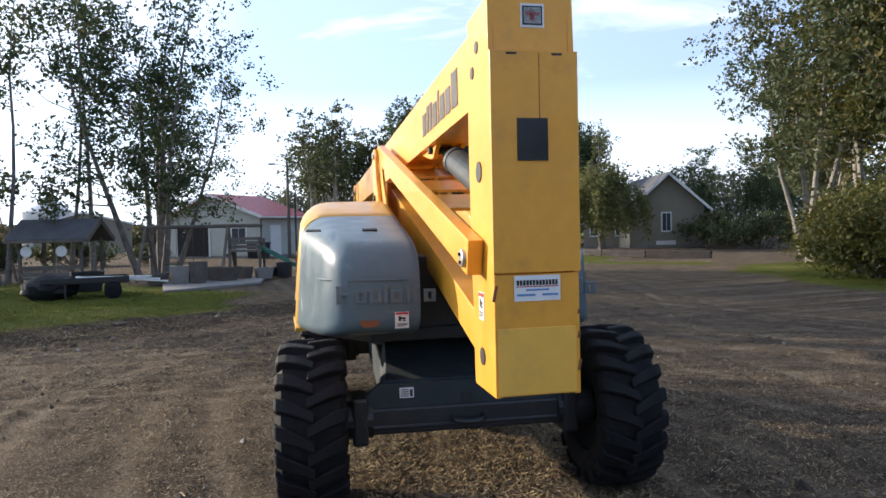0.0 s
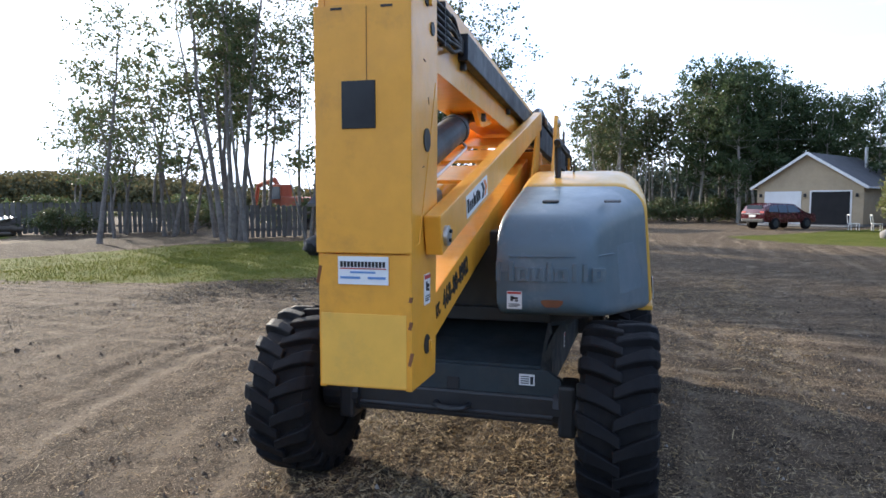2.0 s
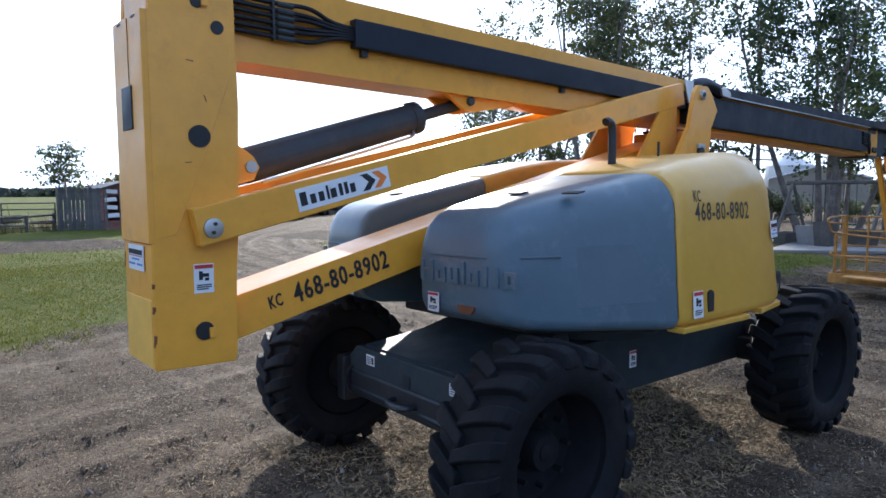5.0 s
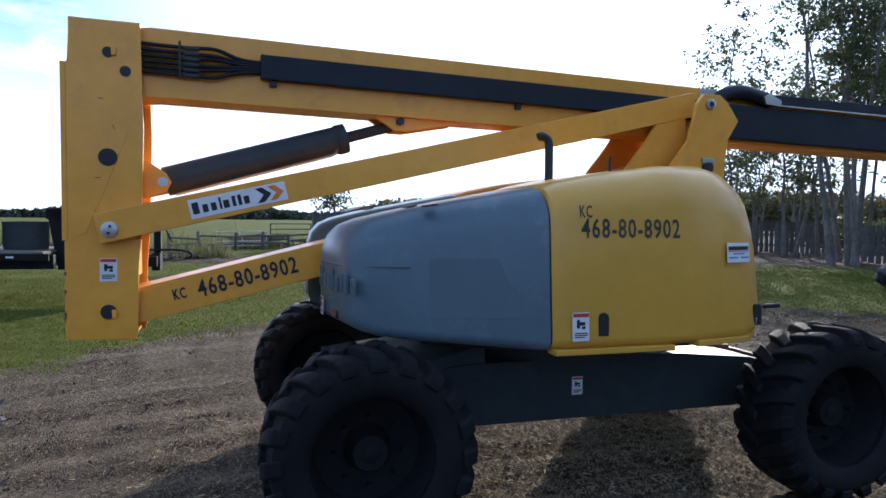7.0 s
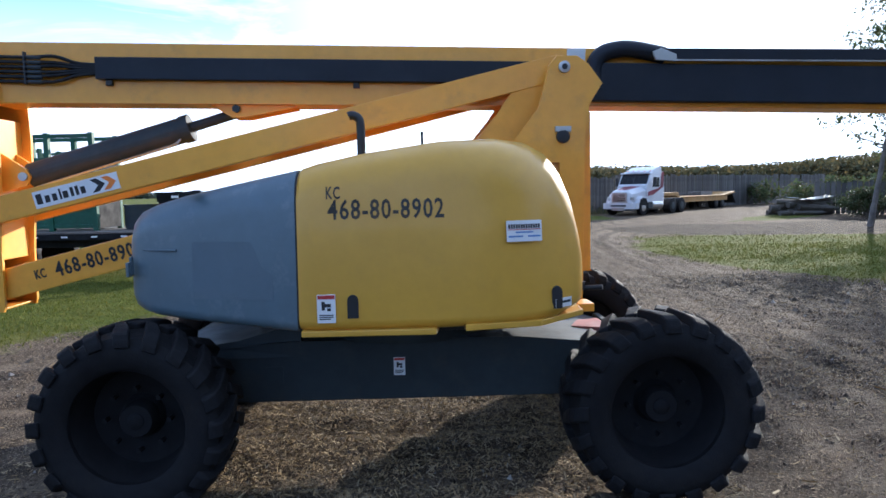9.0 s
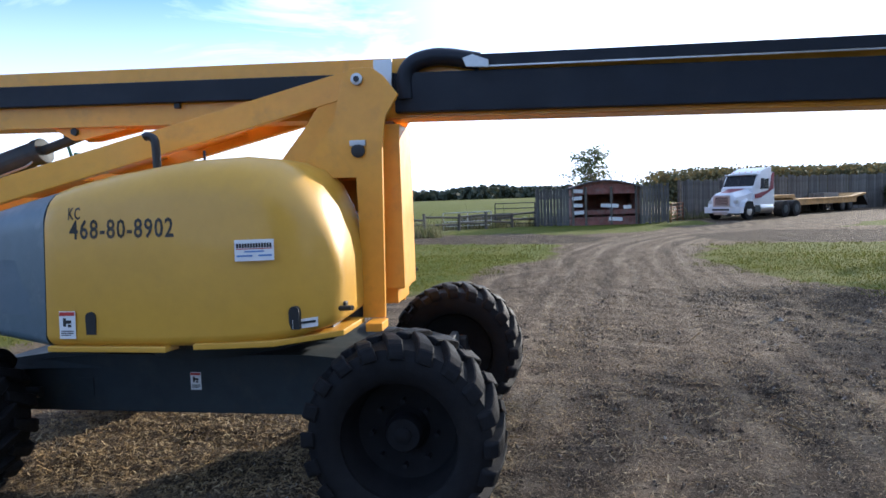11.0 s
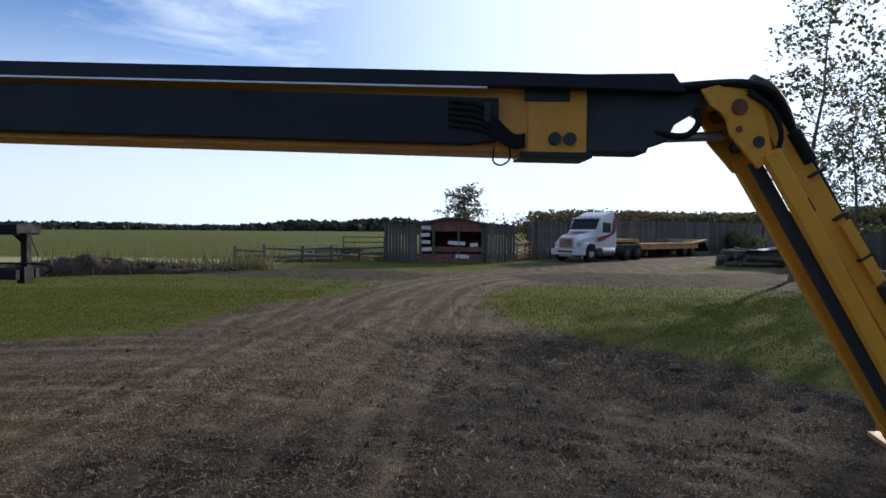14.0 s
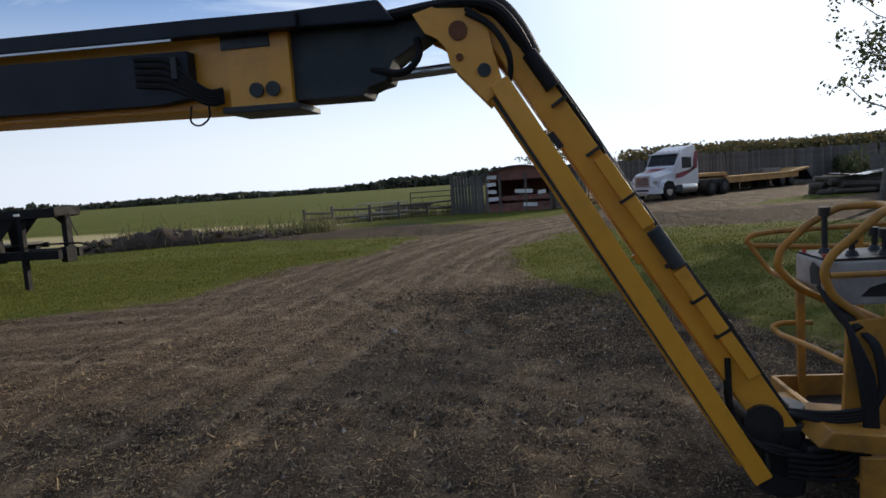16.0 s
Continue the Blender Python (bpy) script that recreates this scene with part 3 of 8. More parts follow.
def island_material(name, ramp, rough=0.8, through_light=0.0):
    """A material whose colour is picked for each loose piece of a mesh from a ramp of colours."""
    m = bpy.data.materials.new(name)
    m.use_nodes = True
    t = m.node_tree
    b = t.nodes["Principled BSDF"]
    geo = t.nodes.new("ShaderNodeNewGeometry")
    cr = t.nodes.new("ShaderNodeValToRGB")
    cr.color_ramp.elements[0].color, cr.color_ramp.elements[1].color = (*ramp[0], 1), (*ramp[-1], 1)
    for i, c in enumerate(ramp[1:-1]):
        cr.color_ramp.elements.new((i + 1) / (len(ramp) - 1)).color = (*c, 1)
    t.links.new(geo.outputs["Random Per Island"], cr.inputs["Fac"])
    info = t.nodes.new("ShaderNodeObjectInfo")
    tint = t.nodes.new("ShaderNodeMapRange")
    tint.inputs["To Min"].default_value, tint.inputs["To Max"].default_value = 0.8, 1.2
    t.links.new(info.outputs["Random"], tint.inputs["Value"])
    mul = t.nodes.new("ShaderNodeMix")
    mul.data_type, mul.blend_type = "RGBA", "MULTIPLY"
    mul.inputs["Factor"].default_value = 1.0
    t.links.new(cr.outputs["Color"], mul.inputs["A"])
    t.links.new(tint.outputs["Result"], mul.inputs["B"])
    t.links.new(mul.outputs["Result"], b.inputs["Base Color"])
    b.inputs["Roughness"].default_value, b.inputs["Specular IOR Level"].default_value = rough, 0.25
    if through_light:
        glow = t.nodes.new("ShaderNodeBsdfTranslucent")
        t.links.new(mul.outputs["Result"], glow.inputs["Color"])
        both = t.nodes.new("ShaderNodeMixShader")
        both.inputs["Fac"].default_value = through_light
        t.links.new(b.outputs["BSDF"], both.inputs[1])
        t.links.new(glow.outputs["BSDF"], both.inputs[2])
        t.links.new(both.outputs["Shader"], t.nodes["Material Output"].inputs["Surface"])
    return m


def quads_object(name, corners, mat):
    """Loose quads, from an array of (n, 4, 3) corners, as one mesh object."""
    me = bpy.data.meshes.new(name)
    n = len(corners)
    me.from_pydata(corners.reshape(-1, 3).tolist(), [], np.arange(n * 4).reshape(n, 4).tolist())
    me.materials.append(mat)
    return new(name, me)


def ground_height(xs, ys):
    i = np.clip(np.searchsorted(gx, xs), 1, nx - 1)
    j = np.clip(np.searchsorted(gy, ys), 1, ny - 1)
    return height.reshape(ny, nx)[j, i]


CHIPS = island_material("wood_chips", [(0.13, 0.09, 0.05), (0.38, 0.27, 0.13), (0.24, 0.16, 0.08), (0.48, 0.38, 0.22), (0.17, 0.12, 0.075)], 0.9)
rng = np.random.RandomState(5)


def flakes(count, x0, x1, y0, y1, size, keep):
    xs, ys = rng.uniform(x0, x1, count), rng.uniform(y0, y1, count)
    ok = keep(xs, ys)
    xs, ys = xs[ok], ys[ok]
    n = len(xs)
    a, tilt, roll = rng.uniform(0, 6.28, n), rng.normal(0, 0.35, n), rng.normal(0, 0.5, n)
    ln, wd = size * rng.gamma(3.0, 0.5, n), size * rng.uniform(0.14, 0.42, n)
    u = np.stack([np.cos(a) * np.cos(tilt), np.sin(a) * np.cos(tilt), np.sin(tilt)], 1) * ln[:, None] / 2
    v = np.stack([-np.sin(a) * np.cos(roll), np.cos(a) * np.cos(roll), np.sin(roll)], 1) * wd[:, None] / 2
    c = np.stack([xs, ys, ground_height(xs, ys) + np.abs(np.sin(tilt)) * ln / 2 + 0.006], 1)
    return np.stack([c - u - v, c + u - v, c + u + v, c - u + v], 1)


def on_dirt(xs, ys):
    p = np.stack([xs, ys], 1)
    return (away(p, LAWN_NORTH) > 0.1) & (away(p, LAWN_EAST) > 0.1) & (rng.uniform(0, 1, len(xs)) < 0.35 + 0.5 * (wavy(xs, ys, 1.3, 21) > 0))


bits = np.concatenate([flakes(70000, -9, 13, -6, 14, 0.015, on_dirt), flakes(52000, 2, 11, -3, 8, 0.017, on_dirt), flakes(2600, 2, 10, -3, 7, 0.034, on_dirt), flakes(16000, -8, 2, -5.5, -1.2, 0.015, on_dirt), flakes(34000, -2.6, 5.0, -2.5, 3.2, 0.017, on_dirt), flakes(26000, -1.9, 1.9, -1.0, 1.3, 0.018, lambda xs, ys: np.hypot(np.abs(xs) - 1.4, np.minimum(np.abs(ys + 0.825), np.abs(ys - 1.105))) > 0.3), flakes(900, -9, 13, -6, 9, 0.032, on_dirt)])
tagged(quads_object("wood_chips", bits, CHIPS), "scattered pale straw and wood chips on dirt", "wood chips", kind="stuff")

CLODS = island_material("soil_clods", [(0.045, 0.034, 0.025), (0.11, 0.088, 0.064), (0.07, 0.053, 0.038), (0.21, 0.185, 0.15), (0.035, 0.027, 0.02), (0.13, 0.105, 0.078), (0.09, 0.07, 0.05), (0.42, 0.39, 0.34)], 0.9)


def churned(xs, ys):
    """How likely a clod lies at a place."""
    i = np.clip(np.searchsorted(gx, xs), 1, nx - 1)
    j = np.clip(np.searchsorted(gy, ys), 1, ny - 1)
    worn = tone.reshape(ny, nx)[j, i]
    return np.clip(0.42 - 0.75 * worn + 0.35 * wavy(xs, ys, 1.1, 41) + 0.22 * wavy(xs, ys, 3.1, 43), 0.03, 1.0)


def lumps(count, x0, x1, y0, y1, size):
    """Small uneven pyramids of soil and stone."""
    xs, ys = rng.uniform(x0, x1, count), rng.uniform(y0, y1, count)
    ok = on_dirt(xs, ys) & (rng.uniform(0, 1, count) < churned(xs, ys)) & (np.minimum(np.hypot(np.abs(xs) - 1.4, ys + 0.825), np.hypot(np.abs(xs) - 1.4, ys - 1.105)) > 0.6)
    xs, ys = xs[ok], ys[ok]
    n = len(xs)
    r = size * rng.gamma(2.2, 0.35, n)
    z = ground_height(xs, ys)
    verts, faces = np.zeros((n, 5, 3)), []
    for k in range(4):
        a = k * 1.57 + rng.uniform(-0.5, 0.5, n)
        s = r * rng.uniform(0.6, 1.3, n)
        verts[:, k] = np.stack([xs + np.cos(a) * s, ys + np.sin(a) * s, z - 0.012], 1)
    verts[:, 4] = np.stack([xs + rng.normal(0, 0.3, n) * r, ys + rng.normal(0, 0.3, n) * r, z + r * rng.uniform(0.5, 1.0, n)], 1)
    base = np.arange(n)[:, None] * 5
    faces = np.concatenate([base + np.array([k, (k + 1) % 4, 4]) for k in range(4)])
    return verts.reshape(-1, 3), faces


sets = [lumps(80000, -9, 13, -6, 12, 0.011), lumps(110000, -7, 5, -4, 2.5, 0.008), lumps(110000, 2.5, 10, -2.5, 7, 0.008), lumps(1400, -9, 13, -6, 12, 0.022), lumps(9000, 4.4, 11, 1.8, 8, 0.02)]
verts, faces, count = [], [], 0
for v, fc in sets:
    verts.append(v)
    faces.append(fc + count)
    count += len(v)
clod_mesh = bpy.data.meshes.new("soil_clods")
clod_mesh.from_pydata(np.concatenate(verts).tolist(), [], np.concatenate(faces).tolist())
clod_mesh.materials.append(CLODS)
tagged(new("soil_clods", clod_mesh), "small dark soil clods and pebbles on dirt", "soil", kind="stuff")

BLADES = island_material("grass_blades", [(0.070, 0.092, 0.014), (0.12, 0.125, 0.020), (0.092, 0.110, 0.017), (0.18, 0.155, 0.04)], 0.9, 0.3)


def blades(count, x0, x1, y0, y1, poly, tall):
    xs, ys = rng.uniform(x0, x1, count), rng.uniform(y0, y1, count)
    ok = away(np.stack([xs, ys], 1), poly) + 0.5 * wavy(xs, ys, 1.7, 31) + rng.normal(0, 0.25, count) < 0
    xs, ys = xs[ok], ys[ok]
    n = len(xs)
    a, h = rng.uniform(0, 6.28, n), tall * rng.gamma(4.0, 0.25, n) * (1 + 0.5 * wavy(xs, ys, 2.2, 33))
    w = 0.007 + 0.006 * rng.uniform(0, 1, n)
    lean_x, lean_y = rng.normal(0, 0.4, n) * h, rng.normal(0, 0.4, n) * h
    z = ground_height(xs, ys) - 0.01
    s = np.stack([np.cos(a) * w, np.sin(a) * w, 0 * a], 1)
    c, top = np.stack([xs, ys, z], 1), np.stack([xs + lean_x, ys + lean_y, z + np.abs(h) + 0.02], 1)
    return np.stack([c - s, c + s, top + s * 0.35, top - s * 0.35], 1)


turf = np.concatenate([blades(60000, -12, 3.5, 2, 15, LAWN_NORTH, 0.015), blades(30000, 5, 16, 2.5, 14, LAWN_EAST, 0.013), blades(26000, -26, 3.5, 13, 24, LAWN_NORTH, 0.022), blades(16000, 5, 22, 10, 20, LAWN_EAST, 0.022)])
tagged(quads_object("lawn_grass", turf, BLADES), "short green mown grass with dry tips", "grass", kind="stuff")
# ---- the boom lift ----
lift = thing("boom_lift", "yellow and blue-grey articulated boom lift parked on dirt", "boom lift")
UPPER = PLACE = pose(0, 0.21, 0, 0, 0, 2.26)  # the turret stands turned a little on its chassis
LOWER = pose(0, 0.14, 0)


def up(name, bm, mat, label="", parent=None, smooth=False):
    return part(name, bm, mat, parent or lift, label, None if parent else PLACE, smooth)


def low(name, bm, mat, label="", parent=None, smooth=False):
    return part(name, bm, mat, parent or lift, label, None if parent else LOWER, smooth)


def tyre_mesh(R=0.52, width=0.40):
    """A lugged tyre about the y axis."""
    h = width / 2
    bm = spun([(0.30, -h + 0.03), (0.33, -h + 0.005), (0.40, -h), (R - 0.09, -h + 0.006), (R - 0.05, -h + 0.035), (R - 0.03, 0), (R - 0.05, h - 0.035), (R - 0.09, h - 0.006), (0.40, h), (0.33, h - 0.005), (0.30, h - 0.03)], 44, closed=True)
    return bm


LUGS = 20


def lug_mesh(side, R=0.52, width=0.40):
    """One tread lug: it starts at the shoulder, bends and ends past the middle."""
    h, b, rows = width / 2, bmesh.new(), []
    for y, skew, half, top in ((h + 0.010, -0.020, 0.034, R - 0.060), (h - 0.005, -0.010, 0.038, R - 0.022), (h - 0.05, 0.004, 0.040, R - 0.004), (h * 0.45, 0.026, 0.036, R), (-0.02, 0.08, 0.030, R - 0.002)):
        rows.append([(R - 0.095, side * y, skew - half * 1.15), (top, side * y, skew - half), (top, side * y, skew + half), (R - 0.095, side * y, skew + half * 1.15)])
    rings = [[b.verts.new(p) for p in r] for r in rows]
    for a, c in zip(rings, rings[1:]):
        for k in range(4):
            b.faces.new((a[k], a[(k + 1) % 4], c[(k + 1) % 4], c[k]))
    b.faces.new(rings[0])
    b.faces.new(rings[-1])
    bmesh.ops.bevel(b, geom=b.edges[:], offset=0.006, segments=1, affect="EDGES", clamp_overlap=True)
    bmesh.ops.recalc_face_normals(b, faces=b.faces[:])
    me = bpy.data.meshes.new("lug")
    b.to_mesh(me)
    me.materials.append(RUBBER)
    return me


LUG_SHAPES = {side: lug_mesh(side) for side in (-1, 1)}


def wheel(at, out):
    """A wheel at its hub; out is the side (-1 or 1) that its dished rim faces."""
    tyre = part("wheel", tyre_mesh(), RUBBER, lift, "worn black lugged tyre", pose(*at), True)
    for side in (-1, 1):
        for i in range(LUGS):
            lug = new("lug", LUG_SHAPES[side])
            lug.parent = tyre
            lug.matrix_local = Matrix.Rotation(-(i + (0.5 if side > 0 else 0)) * 2 * math.pi / LUGS, 4, "Y")
    prof = [(0.305, -0.17), (0.315, -0.165), (0.29, -0.12), (0.28, -0.02), (0.26, 0.03), (0.12, 0.05), (0.10, 0.02), (0.10, 0.10), (0.26, 0.12), (0.29, 0.15)]
    rim = part("rim", spun(prof, 36, caps=False), RIM, tyre, "black dished steel rim", pose(0, 0, 0, 0, 0, 0 if out < 0 else 180), True)
    hub = spun([(0.085, -0.06), (0.10, -0.03), (0.10, 0.05)], 20)
    spun([(0.03, -0.075), (0.045, -0.065), (0.045, 0.0)], 12, hub)
    for k in range(8):
        a = 2 * math.pi * k / 8
        part("wheel_nut", rod((0.17 * math.cos(a), out * 0.0, 0.17 * math.sin(a)), (0.17 * math.cos(a), 0.05 * out, 0.17 * math.sin(a)), 0.014, sides=6), RIM, tyre)
    part("hub", hub, RIM, tyre, "", pose(0, 0, 0, 0, 0, 0 if out < 0 else 180), True)
    return tyre


for x in (-1.4, 1.4):
    wheel((x, 0.14 - 0.965, 0.505), -1)
    wheel((x, 0.14 + 0.965, 0.505), 1)

# chassis
body = slab([(-1.42, 0.42), (1.42, 0.42), (1.42, 0.70), (1.25, 0.74), (0.7, 0.79), (-0.7, 0.79), (-1.25, 0.745), (-1.42, 0.715)], -0.50, 0.50, 0.012)
chassis = low("chassis", body, CHASSIS, "grey-green welded steel chassis")
front = slab([(-0.60, 0.42), (0.58, 0.42), (0.66, 0.52), (0.64, 0.66), (0.56, 0.735), (-0.56, 0.735), (-0.64, 0.68), (-0.66, 0.52)], -1.47, -1.425, 0.008, axis="x")
end_plate = low("front_plate", front, CHASSIS)
low("front_wedge", loft([[(x, -w, 0.70), (x, w, 0.70), (x, w * 0.92, z), (x, -w * 0.92, z)] for x, w, z in ((-1.425, 0.56, 0.745), (-1.0, 0.52, 0.80), (-0.62, 0.50, 0.90))]), CHASSIS, "sloping grey steel deck")
low("rear_plate", slab([(-0.62, 0.47), (0.62, 0.47), (0.62, 0.66), (0.56, 0.72), (-0.56, 0.72), (-0.62, 0.66)], 1.425, 1.47, 0.008, axis="x"), CHASSIS)
low("plate_hole", box((0.012, 0.075, 0.075), (-1.472, 0.0, 0.62), bevel=0.004), INK)
low("rear_hole", box((0.012, 0.05, 0.075), (1.472, -0.25, 0.60), bevel=0.004), INK)
for v in (-0.11, 0.11):
    low("tow_slot", box((0.02, 0.12, 0.05), (-1.47, v, 0.50), bevel=0.008), INK)
hook = tube([(-1.45, -0.10, 0.5), (-1.55, -0.1, 0.5), (-1.57, 0.0, 0.49), (-1.55, 0.1, 0.5), (-1.45, 0.10, 0.5)], 0.018, round_corners=0.05)
low("tow_hook", hook, BLACK, "dark bent tow hook", smooth=True)
hook = tube([(1.45, -0.14, 0.5), (1.57, -0.14, 0.5), (1.59, 0.0, 0.49), (1.57, 0.1, 0.5), (1.45, 0.10, 0.5)], 0.02, round_corners=0.05)
low("tow_hook", hook, BLACK, smooth=True)
low("red_decal", slab([(1.12, -0.08), (1.36, -0.17), (1.36, 0.16), (1.2, 0.12)], 0.72, 0.758, axis="z"), FADED_RED, "faded red warning decal on the deck")
low("turntable_ring", slab([(0.58 * math.cos(a * math.pi / 20), 0.58 * math.sin(a * math.pi / 20)) for a in range(40)], 0.78, 0.935, axis="z"), CHASSIS, smooth=True)
for x in (-1.4, 1.4):
    axle = box((0.17, 1.5, 0.17), (x, 0, 0.50), bevel=0.02)
    for s in (-1, 1):
        rod((x, s * 0.60, 0.505), (x, s * 0.84, 0.505), 0.12, axle, 18)
        box((0.24, 0.10, 0.30), (x, s * 0.68, 0.51), bevel=0.02, bm=axle)
    low("axle", axle, BLACK)
    link = rod((x * 1.05, -0.62, 0.46), (x * 1.05, 0.62, 0.46), 0.022)
    low("steering_rod", link, BLACK)
for y0, y1 in ((-0.62, -0.52), (0.5, 0.62)):
    jack = rod((-1.30, y0, 0.58), (-1.05, (y0 + y1) / 2, 0.56), 0.035)
    low("steering_cylinder", jack, BLACK)
warning_sticker(chassis, 0.07, 0.11, pose(0, 0, 0) @ on_side(-0.06, 0.57, -0.503))
plate("worn_plate", 0.10, 0.12, on_side(-0.83, 0.52, -0.503), CHASSIS, chassis, "dull riveted data plate")
for v in (0.36, -0.47):
    plate("data_sticker", 0.09, 0.065, on_rear(v + 0.07, 0.64, -1.472), WHITE, end_plate, "white data sticker", marks=[(0.1, 0.15 + 0.2 * k, 0.55, 0.09, CHASSIS) for k in range(4)] + [(0.72, 0.12, 0.2, 0.7, CHASSIS)])


# turret base and hoods
base = slab([(-1.05, -0.55), (-0.5, -1.0), (0.6, -1.02), (0.92, -0.82), (0.92, 0.82), (0.6, 0.98), (-0.5, 0.95), (-1.05, 0.55)], 0.93, 1.02, 0.01, axis="z")
turret = up("turret_base", base, BLACK)
up("counterweight", box((0.9, 0.5, 0.55), (-0.55, 0.0, 1.24), bevel=0.04), BLACK)
up("inner_tank", box((1.1, 0.50, 0.62), (0.35, 0.0, 1.32), bevel=0.05), BLACK)


def hood_ring(u, v_in, v_out, z0, z1, r, side, lean=0.0, r_low=0.06):
    """A ring of a rounded box section across the machine."""
    pts = []
    def corner(cv, cz, rad, a0):
        for k in range(7):
            a = radians(a0 + 15 * k)
            pts.append((u, side * (cv + rad * math.cos(a)), cz + rad * math.sin(a)))
    corner(v_out - r_low, z0 + r_low, r_low, -90)
    corner(v_out - r - lean, z1 - r, r, 0)
    corner(v_in + 0.05, z1 - 0.05, 0.05, 90)
    corner(v_in + 0.03, z0 + 0.03, 0.03, 180)
    return pts


GREY_ROWS = [(-1.575, 0.73, 1.16, 1.42, 0.08, 0.0), (-1.57, 0.77, 1.12, 1.475, 0.10, 0.0), (-1.545, 0.82, 1.085, 1.545, 0.12, 0.01), (-1.49, 0.86, 1.06, 1.60, 0.13, 0.02), (-1.40, 0.895, 1.04, 1.637, 0.14, 0.03), (-1.20, 0.96, 1.02, 1.685, 0.15, 0.04), (-0.9, 1.055, 0.998, 1.745, 0.17, 0.04), (-0.555, 1.175, 0.975, 1.81, 0.20, 0.04)]
FAR_OUT = [(-1.575, 0.72), (-1.57, 0.75), (-1.545, 0.79), (-1.49, 0.83), (-1.40, 0.875), (-1.20, 0.925), (-0.9, 0.99), (-0.555, 1.05)]  # the far hood is slimmer


def hood_side(u, side):
    rows = FAR_OUT if side > 0 else GREY_ROWS
    return float(np.interp(u, [r[0] for r in rows], [r[1] for r in rows]))


def hood_front(v):
    """Where the bowed front of a grey hood lies, v from the machine's middle."""
    return -1.575 + 0.06 * max(0.0, (abs(v) - 0.29) / 0.5) ** 2


def bowed(ring):
    return [(u + 0.06 * max(0.0, (abs(v) - 0.29) / 0.5) ** 2 * max(0.0, min(1.0, (-1.25 - u) / 0.32)), v, w) for u, v, w in ring]


YELLOW_ROWS = [(-0.545, 1.18, 0.99, 1.795, 0.20, 0.04), (-0.53, 1.19, 0.985, 1.815, 0.20, 0.04), (-0.45, 1.20, 0.98, 1.84, 0.20, 0.045), (-0.2, 1.21, 0.98, 1.893, 0.22, 0.05), (0.2, 1.225, 0.98, 1.95, 0.24, 0.06), (0.5, 1.21, 0.985, 1.965, 0.27, 0.07), (0.68, 1.165, 0.99, 1.945, 0.30, 0.08), (0.8, 1.11, 1.0, 1.89, 0.30, 0.08), (0.88, 1.04, 1.02, 1.80, 0.28, 0.07), (0.94, 0.985, 1.03, 1.67, 0.25, 0.05), (0.985, 0.925, 1.05, 1.50, 0.2, 0.03), (1.0, 0.88, 1.07, 1.38, 0.14, 0.0)]
for side in (-1, 1):
    k = 1.0 if side < 0 else 0.89
    bm = loft([bowed(hood_ring(u, 0.29, hood_side(u, side), z0, z1, r, side, le)) for u, vo, z0, z1, r, le in GREY_ROWS])
    grey = up("grey_hood", bm, GREY, "scuffed blue-grey plastic engine hood", smooth=True)
    bm = loft([hood_ring(u, 0.29, vo * k, z0, z1, r, side, le) for u, vo, z0, z1, r, le in YELLOW_ROWS])
    yellow = up("yellow_hood", bm, HOOD_YELLOW, "smooth yellow side hood with stencilled number", smooth=True)
    ring_a = [(-0.535, side * 1.10 * k), (-0.535, side * 1.20 * k), (0.15, side * 1.235 * k), (0.17, side * 1.13 * k)]
    ring_b = [(0.30, side * 1.13 * k), (0.30, side * 1.235 * k), (0.7, side * 1.175 * k), (1.0, side * 0.90 * k), (1.02, side * 0.5), (0.9, side * 0.5), (0.85, side * 0.88 * k)]
    skirt = slab(ring_a if side > 0 else ring_a[::-1], 0.957, 0.988, 0.006, axis="z")
    slab(ring_b if side > 0 else ring_b[::-1], 0.97, 1.002, 0.006, bm=skirt, axis="z")
    part("skirt", skirt, HOOD_YELLOW, yellow)
    gap = loft([hood_ring(u, 0.295, hood_side(-0.555, side) - 0.002, 0.985, 1.80, 0.20, side, 0.04) for u in (-0.559, -0.541)])
    part("seam", gap, INK, grey)
    # waist groove and raised lettering shapes of the front
    bend = [bowed([(u, side * (hood_side(u, side) - 0.024), 1.395)])[0] for u in (-1.47, -1.40, -1.30, -1.22)]
    groove = tube([(hood_front(v) + 0.004, side * v, 1.395) for v in (0.36, 0.5, 0.62, 0.72)] + bend, 0.008, sides=6)
    part("waist_groove", groove, VENT, grey, "", None, True)
    # moulded letters of the maker's mark, drawn as plain stroke shapes
    v = 0.80 if side > 0 else -0.285
    for w, h, kind in ((0.085, 0.112, "H"), (0.064, 0.078, "O"), (0.064, 0.078, "U"), (0.024, 0.112, "I"), (0.066, 0.078, "O"), (0.040, 0.10, "I"), (0.040, 0.10, "I"), (0.064, 0.078, "O")):
        z, th = 1.255, 0.027
        w *= 1.17
        if kind == "I":
            mark = box((0.016, th, h), (hood_front(v - w / 2) + 0.002, v - w / 2, z + h / 2), bevel=0.004)
        else:
            mark = box((0.016, th, h), (hood_front(v - w / 2) + 0.002, v - th / 2, z + h / 2), bevel=0.004)
            box((0.016, th, h), (hood_front(v - w / 2) + 0.002, v - w + th / 2, z + h / 2), bevel=0.004, bm=mark)
            for q in {"H": (0.5,), "O": (0.12, 0.88), "U": (0.12,)}[kind]:
                box((0.0155, w - th, 0.018), (hood_front(v - w / 2) + 0.002, v - w / 2, z + h * q), bevel=0.003, bm=mark)
        part("raised_mark", mark, GREY, grey, "raised moulded letter shape")
        v -= w + 0.012
    rows = []
